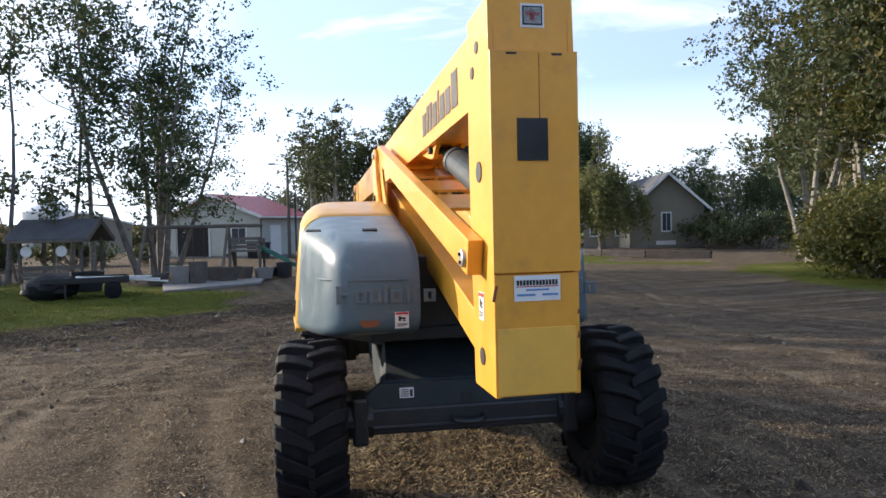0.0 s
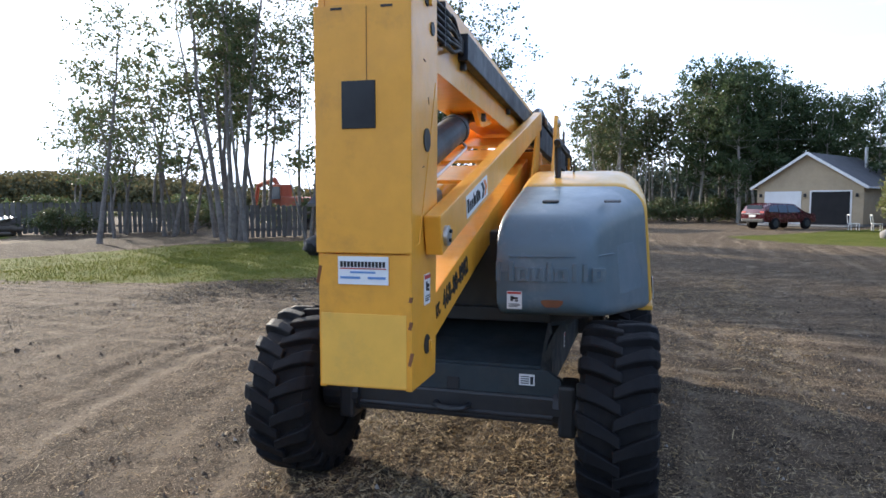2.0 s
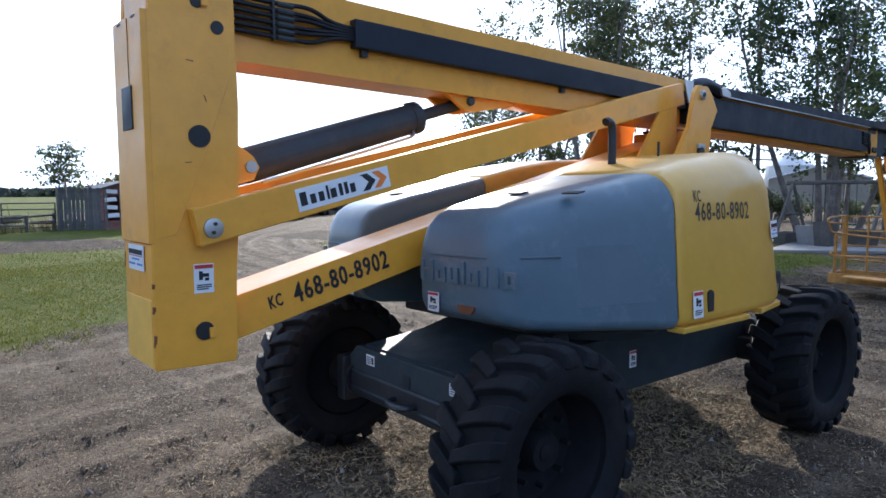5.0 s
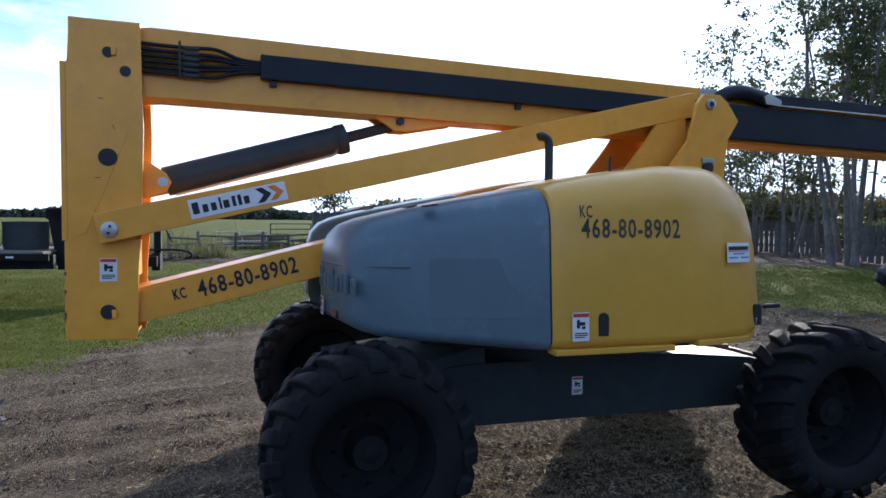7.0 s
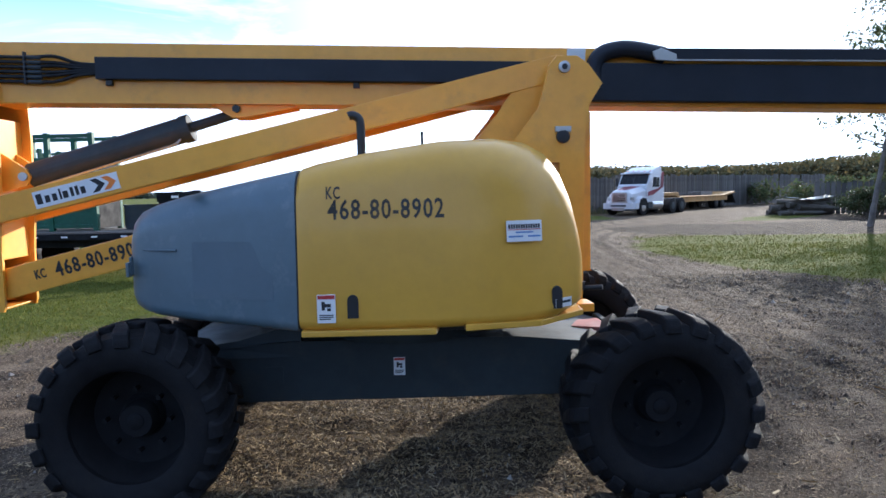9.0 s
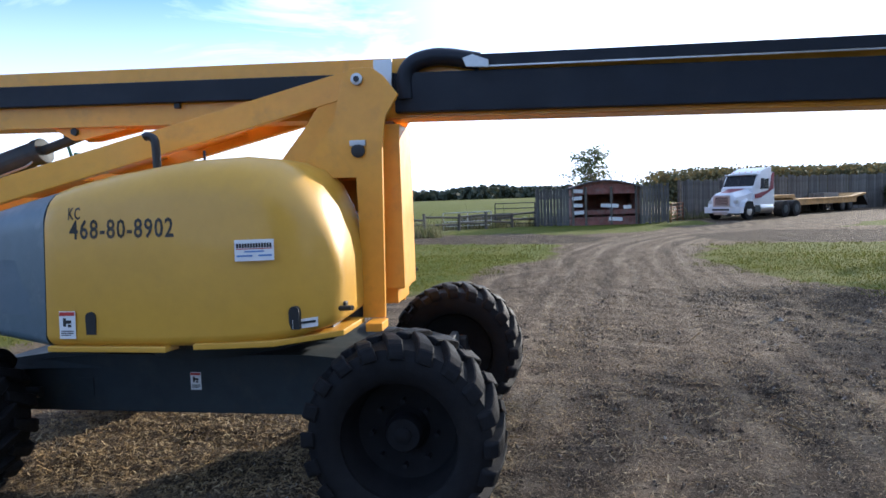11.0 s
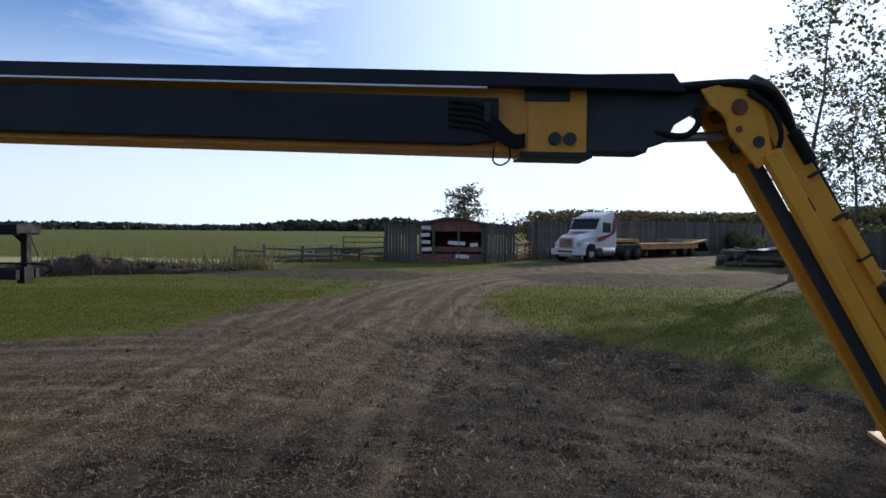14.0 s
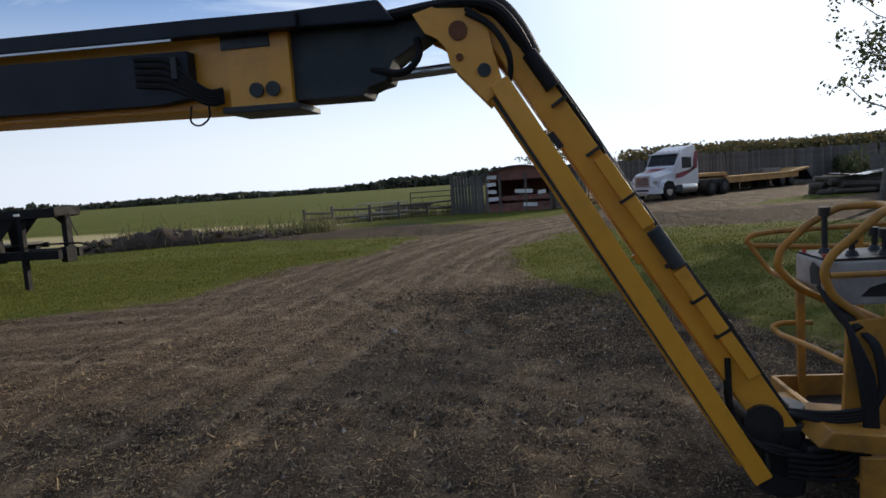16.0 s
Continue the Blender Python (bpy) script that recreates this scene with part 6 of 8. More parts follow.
def bush(label, seed, size, leaves, leaf, mat, m, group=""):
    rr = np.random.RandomState(seed)
    t = thing("bush", label, "bush", m, group)
    wood, pts = bmesh.new(), []
    for k in range(26):
        a, q = rr.uniform(0, 6.28), rr.uniform(0.2, 1.0)
        end = np.array([math.cos(a) * size[0] * q, math.sin(a) * size[1] * q, size[2] * rr.uniform(0.35, 1.0) * (1.15 - 0.5 * q)])
        tube([(end[0] * 0.15, end[1] * 0.15, -0.1), (end[0] * 0.6, end[1] * 0.6, end[2] * 0.55), tuple(end)], 0.02, wood, 5, radii=[0.03, 0.02, 0.006])
        n = leaves // 26
        pts.append(end + rr.normal(0, 1, (n, 3)) * np.array([0.36, 0.36, 0.30]) * size[2] * 0.42)
    part("branchwork", wood, BARK, t)
    pts = np.concatenate(pts)
    pts[:, 2] = np.abs(pts[:, 2])
    leaf_mesh("leaves", pts, leaf, rr, mat, t)
    return t


big = bush("thick green and yellow bush at the yard's edge", 41, (1.9, 1.7, 2.6), 9000, 0.11, LEAF_GOLD, pose(13.0, -15.2, 0), "bushes by the yard")
for x, y, s in ((15.6, -18.6, 1.2), (11.2, -14.6, 0.95), (9.4, -14.4, 1.0), (15.2, -17.0, 0.95), (7.2, -14.6, 0.9)):
    copy_thing(big, at_scale(x, y, r.uniform(0, 360), s))
scrub = bush("low dark scrub under the trees", 42, (2.4, 1.6, 1.5), 3600, 0.13, LEAF, pose(30, 26, 0), "scrub by the trees")
for x, y, s in ((38, 30, 1.1), (33, 20, 1.1), (36, 16, 1.0), (34, 28, 1.2), (29, 36, 1.2), (40, 34, 1.3), (30, 45, 1.2), (26, 50, 1.3), (38, 12.5, 0.7), (45, -25, 1.4), (38, -26.5, 1.5), (33, -25.5, 1.3), (56, -3, 1.2), (57, -6.5, 1.3), (57.5, -9.5, 1.2), (60, 0.5, 1.2), (22, 27.5, 0.8), (32, 40, 1.2)):
    copy_thing(scrub, at_scale(x, y, r.uniform(0, 360), s))


def willow(m):
    rr = np.random.RandomState(51)
    t = thing("willow_tree", "pale weeping willow with hanging twigs beside the house", "tree", m)
    wood, pts = bmesh.new(), []
    tube([(0, 0, -0.1), (0.1, 0, 1.6), (0.15, 0.1, 3.2), (0.1, 0.1, 4.8)], 0.2, wood, 8, radii=[0.26, 0.2, 0.16, 0.06])
    for k in range(110):
        a, q = rr.uniform(0, 6.28), rr.uniform(0.1, 1) ** 0.6
        ex, ey, ez = math.cos(a) * 2.7 * q, math.sin(a) * 2.7 * q, 5.7 - 2.3 * q * q + rr.normal(0, 0.25)
        low_z = rr.uniform(0.7, 2.2) + 1.2 * (1 - q)
        tube([(0.12, 0.1, 2.4 + rr.uniform(0, 1.6)), (ex * 0.5, ey * 0.5, ez - 0.35), (ex, ey, ez - 0.5), (ex * 1.08, ey * 1.08, low_z)], 0.02, wood, 4, radii=[0.04, 0.025, 0.012, 0.004])
        n = 190
        zq = rr.uniform(0, 1, n)
        line = np.stack([ex * (0.9 + 0.18 * zq), ey * (0.9 + 0.18 * zq), ez + (low_z - ez) * zq], 1)
        pts.append(line + rr.normal(0, 0.15, (n, 3)))
    tube([(0.1, 0.1, 4.6), (0.16, 0.05, 6.6), (0.1, 0.1, 8.6)], 0.05, wood, 5, radii=[0.06, 0.03, 0.008])
    for k in range(26):  # thin twigs hang from the bare leader
        z, a = rr.uniform(5.6, 8.5), rr.uniform(0, 6.28)
        reach = rr.uniform(0.2, 1.0) * (9.4 - z) / 2.6
        end = (math.cos(a) * reach + 0.1, math.sin(a) * reach, z + 0.1)
        tube([(0.12, 0.08, z - 0.2), end, (end[0] * 1.1, end[1] * 1.1, z - 0.7)], 0.008, wood, 4)
        pts.append(np.array([end[0], end[1], z - 0.25]) + rr.normal(0, 1, (16, 3)) * np.array([0.08, 0.08, 0.28]))
    part("trunk", wood, BARK, t, "", None, True)
    leaf_mesh("crown", np.concatenate(pts), 0.13, rr, LEAF_WILLOW, t)
    return t


willow(pose(36.8, -16.6, 0) @ Matrix.Diagonal((1.12, 1.12, 1.0, 1)))
# the lone tree over the shed and the sparse birch by the lane
lone = tree("lone small green tree behind the cattle shed", 61, 4.6, 0.11, 0.40, 1.5, 3000, 0.14, LEAF, BARK, 36, 0.02, 0.55, m=pose(6.2, 60, 0) @ Matrix.Diagonal((1.35, 1.35, 1.15, 1)))
side_tree = tree("slender birch with sparse crown against the light", 62, 9.8, 0.10, 0.26, 2.4, 3800, 0.12, LEAF, BARK, 40, 0.06, 0.62, m=pose(16.9, 20.4, 0))
copy_thing(side_tree, at_scale(20.8, 23.2, 100, 0.8))


NEAR_WOOD = island_material("autumn_wood_leaves", [(0.08, 0.085, 0.045), (0.12, 0.11, 0.05), (0.10, 0.10, 0.05), (0.15, 0.12, 0.05), (0.22, 0.15, 0.05)], 0.8, 0.25)


def far_wood(name, label, line, tall, thick, count, leaf, seed):
    """A far belt of trees along a line: stems' leaves heaped into uneven crowns."""
    rr = np.random.RandomState(seed)
    pts = []
    line = np.asarray(line, float)
    for k in range(count):
        i = rr.randint(0, len(line) - 1)
        p = line[i] + (line[i + 1] - line[i]) * rr.uniform()
        p = p + rr.normal(0, thick, 2)
        h = tall * rr.uniform(0.65, 1.0) * (0.55 if p[1] > 380 and p[0] < -135 else 1.0) * (0.85 + 0.25 * math.sin(p[0] * 0.031 + seed) + 0.1 * math.sin(p[0] * 0.11))
        n = 26
        z = h * rr.uniform(0.05, 1.0, n) ** 0.8
        wid = tall * 0.22 * (1.15 - 0.7 * z / h)
        pts.append(np.stack([p[0] + rr.normal(0, 1, n) * wid, p[1] + rr.normal(0, 1, n) * wid, z], 1))
    ob = quads_object(name, leaf_quads(np.concatenate(pts), leaf, rr), NEAR_WOOD if name == "near_woods" else FAR_WOOD)
    return tagged(ob, label, "woods", kind="stuff")


far_wood("far_woods", "dark line of far woods behind the field", [(-260, 430), (-150, 440), (-40, 445), (20, 450), (120, 430)], 7.5, 9, 900, 3.2, 3)
far_wood("far_woods", "dark line of far woods beside the field", [(-520, 330), (-400, 360), (-250, 420)], 6.5, 9, 500, 3.0, 4)
far_wood("near_woods", "wood edge behind the plank fence", [(18, 82), (36, 82), (60, 80), (90, 72)], 5.6, 3, 4200, 0.36, 5)
far_wood("near_woods", "hazy wood edge along the lane", [(60, 90), (84, 60), (100, 40), (108, 14)], 4.2, 4, 1500, 0.5, 6)
far_wood("far_woods", "dark woods behind the houses", [(92, 10), (96, -20), (80, -60), (40, -90)], 11, 5, 3600, 0.36, 7)
far_wood("far_woods", "woods behind the camera's side of the yard", [(40, -90), (-20, -100), (-80, -80), (-120, 0), (-130, 90)], 10, 6, 420, 2.2, 9)

# ---- buildings ----
SIDING_TAN = material("tan_siding", (0.42, 0.33, 0.21), 0.7, vary=0.08, grain=5, patch=1)
SIDING_GREY = material("grey_siding", (0.25, 0.225, 0.17), 0.7, vary=0.08)
SIDING_CREAM = material("cream_siding", (0.44, 0.46, 0.40), 0.7, vary=0.07)
ROOF_RED = material("red_metal_roof", (0.34, 0.06, 0.06), 0.5, vary=0.12)
ROOF_GREY = material("grey_shingles", (0.085, 0.085, 0.09), 0.9, vary=0.2, bump=0.3)
TRIM = material("white_trim", (0.74, 0.73, 0.70), 0.55, vary=0.05)
DARK = material("dark_opening", (0.015, 0.014, 0.014), 0.9, vary=0.2)
GLASS = material("window_glass", (0.05, 0.065, 0.08), 0.12, vary=0.1)
CAB_GLASS = material("cab_glass", (0.012, 0.014, 0.017), 0.25, vary=0.1, spec=0.25)
CONCRETE = material("pale_concrete", (0.22, 0.205, 0.185), 0.9, vary=0.15, bump=0.2)
BROWN_DOOR = material("brown_door", (0.10, 0.07, 0.05), 0.7)
PLANK = material("weathered_planks", (0.115, 0.108, 0.098), 0.9, vary=0.25, grain=8, random_tint=0.3, bump=0.2)
OLD_WOOD = material("old_grey_wood", (0.125, 0.108, 0.088), 0.9, vary=0.3, random_tint=0.25)
RED_WOOD = material("faded_red_boards", (0.22, 0.085, 0.065), 0.85, vary=0.3, dirt=(0.2, 0.18, 0.16), dirt_amount=0.5, random_tint=0.2)
GREEN_PAINT = material("green_paint", (0.008, 0.075, 0.038), 0.6, vary=0.2, dirt=(0.05, 0.05, 0.04), dirt_amount=0.3)
SLIDE_GREEN = material("green_plastic", (0.03, 0.16, 0.11), 0.4, vary=0.1)
TARP = material("black_tarp", (0.010, 0.010, 0.012), 0.6, vary=0.3, bump=1.0, bump_scale=9, spec=0.3)


def gable_house(name, label, m, W, L, wall, rise, wall_mat, roof_mat, over=0.35, boards=True):
    """A gabled building; its front is the end at y = 0, W wide, and it runs L back. Returns it with its walls."""
    h = thing(name, label, "house", m)
    outline = [(0, 0.1), (W, 0.1), (W, wall), (W / 2, wall + rise), (0, wall)]
    part("wall", slab(outline, 0.0, L), wall_mat, h)
    part("plinth", box((W + 0.06, L + 0.06, 0.25), (W / 2, L / 2, 0.06)), CONCRETE, h)
    pitch = math.atan2(rise, W / 2)
    run = (W / 2 + over) / math.cos(pitch)
    for s in (-1, 1):
        cx = W / 2 + s * (W / 2 + over) / 2
        cz = wall + rise - (W / 2 + over) / 2 * math.tan(pitch) + 0.07
        roof = part("roof", box((run, L + 2 * over, 0.10), (cx, L / 2, cz), turn=(0, s * math.degrees(pitch), 0), bevel=0.01), roof_mat, h)
        part("fascia", box((run + 0.02, 0.03, 0.19), (cx, -over - 0.02, cz - 0.03), turn=(0, s * math.degrees(pitch), 0)), TRIM, roof)
        part("gutter", box((0.10, L + 2 * over, 0.11), (W / 2 + s * (W / 2 + over + 0.02), L / 2, wall - over * math.tan(pitch) + 0.03), bevel=0.02), TRIM, roof)
    if boards:
        k = 0
        z = 0.3
        while z < wall + rise - 0.3:
            half = W / 2 if z < wall else (wall + rise - z) / rise * W / 2
            part("siding_board", box((2 * half - 0.06, 0.02, 0.012), (W / 2, -0.006, z)), wall_mat, h)
            z += 0.24
    return h


def opening(h, x, z, w, t, kind, face="front", W=0.0, L=0.0):
    """A window or door in the front (y = 0), or in the side wall at x = W."""
    m = pose(x, 0, z) if face == "front" else pose(W, x, z, 0, 0, 90)
    fr = part("window" if kind == "window" else "door", box((w + 0.16, 0.06, t + (0.16 if kind == "window" else 0.08)), (w / 2, -0.012, t / 2 + (0 if kind == "window" else 0.04)), bevel=0.008), TRIM, h, "", m)
    mat = {"window": GLASS, "dark": DARK, "white": TRIM, "door": TRIM, "brown": BROWN_DOOR}[kind]
    if kind == "window":
        for s in (0, 1):
            part("pane", box((w / 2 - 0.03, 0.02, t - 0.06), (w / 4 + s * w / 2, -0.04, t / 2)), mat, fr)
    elif kind == "white":
        for k in range(4):
            part("panel", box((w - 0.06, 0.02, t / 4 - 0.025), (w / 2, -0.045, t / 8 + k * t / 4), bevel=0.006), mat, fr)
    else:
        part("panel", box((w - 0.06, 0.02, t - 0.03), (w / 2, -0.045, t / 2)), mat, fr)
    return fr


def polar(deg, d, x0=-5.63, y0=0.94):
    return x0 + d * math.cos(radians(deg)), y0 + d * math.sin(radians(deg))


# garage with one open door
garage = gable_house("garage", "tan-sided double garage with white trim and one open door", pose(50.8, -9.5, 0, 0, 0, -124), 7.3, 9.0, 2.9, 2.3, SIDING_TAN, ROOF_GREY)
opening(garage, 0.65, 0.12, 2.5, 2.3, "white")
# the open doorway is a near-black panel standing for its unlit inside
opening(garage, 3.9, 0.12, 2.6, 2.35, "dark")
for x in (0.3, 3.5, 6.9):
    lampbox = part("wall_lamp", box((0.16, 0.14, 0.26), (x, -0.09, 2.2), bevel=0.03), BLACK, garage)
part("drive_slab", box((7.2, 3.0, 0.08), (3.65, -1.6, 0.05), bevel=0.01), CONCRETE, garage)
part("chimney_pipe", rod((5.2, 6.5, 3.6), (5.2, 6.5, 5.9), 0.12), STEEL, garage)
# the house behind the willow
hx, hy = polar(-24.7, 50)
house = gable_house("farm_house", "grey gabled house with white-edged roof and side steps", pose(hx, hy, 0, 0, 0, -100), 5.4, 9.0, 2.9, 2.4, SIDING_GREY, ROOF_GREY, 0.5)
opening(house, 2.35, 1.2, 0.6, 1.3, "window")
part("basement_vent", box((1.4, 0.05, 0.3), (2.6, -0.05, 0.35)), TRIM, house)
wx, wy = polar(-21.0, 53)
wing = gable_house("house_wing", "low grey house wing with white windows behind the willow", pose(wx, wy, 0, 0, 0, -112), 4.6, 6.0, 2.5, 1.2, SIDING_GREY, ROOF_GREY, 0.4)
opening(wing, 0.5, 0.9, 1.1, 1.2, "window")
opening(wing, 2.4, 0.9, 1.3, 1.2, "window")
steps = thing("entrance_steps", "dark wooden entrance steps with railing beside the house", "steps", pose(*polar(-31.0, 48.5), 0, 0, 0, -120))
for k in range(5):
    part("step", box((1.3, 0.3, 0.16), (0.65, -0.3 * k, 1.0 - 0.2 * k)), BROWN_DOOR, steps)
for x in (0.0, 1.3):
    part("railing", tube([(x, -1.5, 0.9), (x, 0.0, 1.9), (x, 1.0, 1.9)], 0.04, sides=6), BROWN_DOOR, steps)
    for y in (-1.5, 0.0, 1.0):
        part("post", box((0.08, 0.08, 1.9), (x, y, 0.9 if y > -1 else 0.0)), BROWN_DOOR, steps)
# red-roofed building with a dark garage door
red_house = gable_house("workshop", "cream workshop with red metal roof and dark door", pose(45.2, 13.1, 0, 0, 0, -124), 8.6, 4.7, 2.9, 1.5, SIDING_CREAM, ROOF_RED, 0.45)
opening(red_house, 1.0, 0.12, 3.0, 2.1, "dark")
opening(red_house, 6.1, 1.0, 1.2, 1.1, "window")
opening(red_house, 1.0, 0.12, 0.95, 2.05, "door", "side", 8.6)
part("downpipe", rod((8.66, -0.06, 0.1), (8.66, -0.06, 3.0), 0.05), BROWN_DOOR, red_house)
for k in range(2):
    bin_ = thing("waste_bin", "dark wheeled waste bin beside the workshop", "bin", pose(40.6 - 0.4 * k, 6.6 - 0.9 * k, 0), "bins by the workshop")
    part("body", loft([[(-0.25, -0.25, 0.05), (0.25, -0.25, 0.05), (0.25, 0.25, 0.05), (-0.25, 0.25, 0.05)], [(-0.32, -0.32, 1.0), (0.32, -0.32, 1.0), (0.32, 0.32, 1.0), (-0.32, 0.32, 1.0)]]), BLACK, bin_)
    part("lid", box((0.7, 0.7, 0.08), (0, 0, 1.04), bevel=0.02), BLACK, bin_)
# small shed and kennel
shed = gable_house("garden_shed", "small tan shed with white-edged dark roof", pose(54.6, 5.3, 0, 0, 0, -116), 3.2, 4.6, 1.75, 0.8, SIDING_TAN, ROOF_GREY, 0.3)
opening(shed, 0.9, 0.1, 1.1, 1.5, "brown")
# uneven dark patch on the side wall
part("soot_mark", slab([(0.6, 0.4), (2.2, 0.4), (2.4, 1.2), (1.6, 1.7), (0.5, 1.6)], 3.205, 3.22, axis="x"), DARK, shed)
kennel = gable_house("kennel", "white kennel with dark roof and doorway", pose(49.6, 6.5, 0, 0, 0, -112), 1.1, 1.5, 0.95, 0.55, TRIM, ROOF_GREY, 0.15, False)
# near-black block in place of the shade within the kennel
part("doorway", box((0.42, 0.04, 0.6), (0.55, -0.012, 0.42)), DARK, kennel)
# grey barn and silo far behind the poplars, and a low white shed
for deg, d, w, l, h, mt in ((22.6, 78, 9, 10, 3.0, SIDING_GREY),):
    gable_house("barn", "pale low barn far behind the poplars", pose(*polar(deg, d), 0, 0, 0, -70), w, l, h, 1.2, mt, STEEL, 0.2, False)
silo = thing("grain_bin", "pale steel grain bin with conical roof", "grain bin", pose(*polar(21.6, 88), 0))
part("wall", rod((0, 0, 0), (0, 0, 4.6), 2.6, sides=24), STEEL, silo)
part("roof", rod((0, 0, 4.6), (0, 0, 6.3), 2.7, sides=24, r1=0.2), STEEL, silo)


# ---- play area ----
play = gable_house("playhouse", "weathered wooden playhouse with shingled gable roof", pose(*polar(19.4, 28.0), 0, 0, 0, -5), 1.9, 2.4, 1.7, 0.6, OLD_WOOD, ROOF_GREY, 0.25, False)
for ob in list(play.children):
    if ob.name.startswith(("wall", "plinth")):
        bpy.data.objects.remove(ob)
    elif ob.name.startswith("roof"):
        for edge_board in ob.children:
            edge_board.data.materials[0] = OLD_WOOD
for x in (0.1, 1.8):
    for y in (0.1, 2.3):
        part("post", box((0.10, 0.10, 1.7), (x, y, 0.85)), OLD_WOOD, play)
for z in (0.35, 0.6):
    part("board", box((0.03, 2.2, 0.14), (0.06, 1.2, z)), OLD_WOOD, play)
part("floor", box((1.8, 2.3, 0.08), (0.95, 1.2, 0.2)), OLD_WOOD, play)
for y in (0.75, 2.0):
    disc = rod((-0.05, y, 1.2), (-0.02, y, 1.2), 0.2, sides=18)
    part("round_board", disc, TRIM, play, "round white board")
swing = thing("swing_set", "wooden swing set with a green slide", "swing set", pose(*polar(15.0, 27.5), 0, 0, 0, -92))
for x in (0.0, 3.0):
    for s in (-1, 1):
        part("leg", tube([(x, 0, 2.0), (x + 0.1 * s, s * 1.0, -0.05)], 0.06, sides=6), OLD_WOOD, swing)
    part("brace", rod((x, -0.55, 0.9), (x, 0.55, 0.9), 0.045, sides=6), OLD_WOOD, swing)
part("beam", rod((-0.2, 0, 2.0), (4.3, 0, 2.0), 0.07, sides=6), OLD_WOOD, swing)
for x in (0.9, 1.9):
    for y in (-0.2, 0.2):
        part("chain", rod((x + y, 0, 2.0), (x + y, 0, 0.6), 0.012, sides=5), BLACK, swing)
    part("swing_seat", box((0.5, 0.2, 0.04), (x, 0, 0.58)), GREEN_PAINT, swing)
part("platform", box((1.2, 1.2, 0.08), (3.7, 0, 1.05)), OLD_WOOD, swing)
for x in (3.15, 4.25):
    for y in (-0.55, 0.55):
        part("post", box((0.09, 0.09, 1.5), (x, y, 0.75)), OLD_WOOD, swing)
for z in (1.2, 1.35, 1.5):
    part("board", box((1.2, 0.03, 0.12), (3.7, -0.58, z)), OLD_WOOD, swing)
chute = [[(x, y, z + 0.14), (x, y, z), (x, y + 0.42, z), (x, y + 0.42, z + 0.14), (x, y + 0.38, z + 0.14), (x, y + 0.38, z + 0.04), (x, y + 0.04, z + 0.04), (x, y + 0.04, z + 0.14)] for x, y, z in ((4.2, -0.2, 1.1), (4.8, -0.2, 0.78), (5.3, -0.2, 0.48), (5.7, -0.2, 0.26), (6.2, -0.2, 0.20))]
part("slide", loft(chute), SLIDE_GREEN, swing, "green plastic slide")
tagged(part("concrete_slab", slab([polar(13.9, 21.0), polar(6.4, 22.8), polar(6.0, 25.5), polar(13.9, 25)], 0.0, 0.09, 0.02, axis="z"), CONCRETE), "pale broken concrete slab at the lawn's edge", "slab")
# small clutter on the slab: tubs, blocks and boards
for k, (deg, d, w, l, h, mt, nm) in enumerate(((11.2, 23.5, 0.55, 0.5, 0.75, OLD_WOOD, "wooden_crate"), (9.4, 24.5, 1.4, 0.6, 0.5, OLD_WOOD, "wooden_bench"), (12.3, 24.0, 0.7, 0.6, 0.6, CONCRETE, "stone_tub"), (6.1, 25.0, 0.6, 0.5, 0.4, CONCRETE, "stone_tub"), (5.2, 26.0, 0.8, 0.5, 0.35, BLACK, "black_tub"), (14.2, 24.5, 1.5, 0.5, 0.35, OLD_WOOD, "wooden_bench"), (8.0, 25.2, 1.1, 0.4, 0.45, OLD_WOOD, "wooden_crate"), (4.4, 25.5, 0.5, 0.5, 0.55, BLACK, "black_tub"), (19.2, 23.0, 0.9, 0.7, 0.6, BLACK, "black_tub"))):
    x, y = polar(deg, d)
    b = loft([[(-w / 2 * q, -l / 2 * q, z), (w / 2 * q, -l / 2 * q, z), (w / 2 * q, l / 2 * q, z), (-w / 2 * q, l / 2 * q, z)] for q, z in ((0.8, 0.0), (0.98, h * 0.9), (1.0, h), (0.9, h), (0.85, h * 0.75))])
    ob = part(nm, b, mt, None, "", pose(x, y, 0.05, 0, 0, 37 * k))
    tagged(ob, {"wooden_crate": "weathered wooden crate on the slab", "wooden_bench": "low weathered wooden bench on the slab", "stone_tub": "pale stone planter tub on the slab", "black_tub": "black plastic tub on the ground"}[nm], nm.split("_")[1])
# tarped low trailer on the grass
tx, ty = polar(22.6, 21.0)
low_trailer = thing("utility_trailer", "low black utility trailer with tarp and poles", "trailer", pose(tx, ty, 0, 0, 0, -72) @ Matrix.Diagonal((0.82, 0.82, 0.9, 1)))
part("bed", box((2.6, 1.3, 0.10), (1.5, 0, 0.52), bevel=0.02), BLACK, low_trailer)
for y in (-0.7, 0.7):
    part("rail", box((2.6, 0.06, 0.14), (1.5, y, 0.60)), BLACK, low_trailer)
    wh = part("wheel", rod((2.3, y - 0.1, 0.26), (2.3, y + 0.1, 0.26), 0.27, sides=20, bevel=0.03), RUBBER, low_trailer, "", None, True)
    part("leg", box((0.06, 0.06, 0.55), (0.9, y * 0.9, 0.27)), BLACK, low_trailer)
tarp = bmesh.new()
bmesh.ops.create_icosphere(tarp, subdivisions=3, radius=1.0)
for v in tarp.verts:
    k = 1 + 0.16 * noise.noise(v.co * 2.4) + 0.06 * noise.noise(v.co * 7)
    v.co = Vector((v.co.x * 0.85 * k, v.co.y * 0.72 * k, max(-0.36, v.co.z * 0.42 * k)))
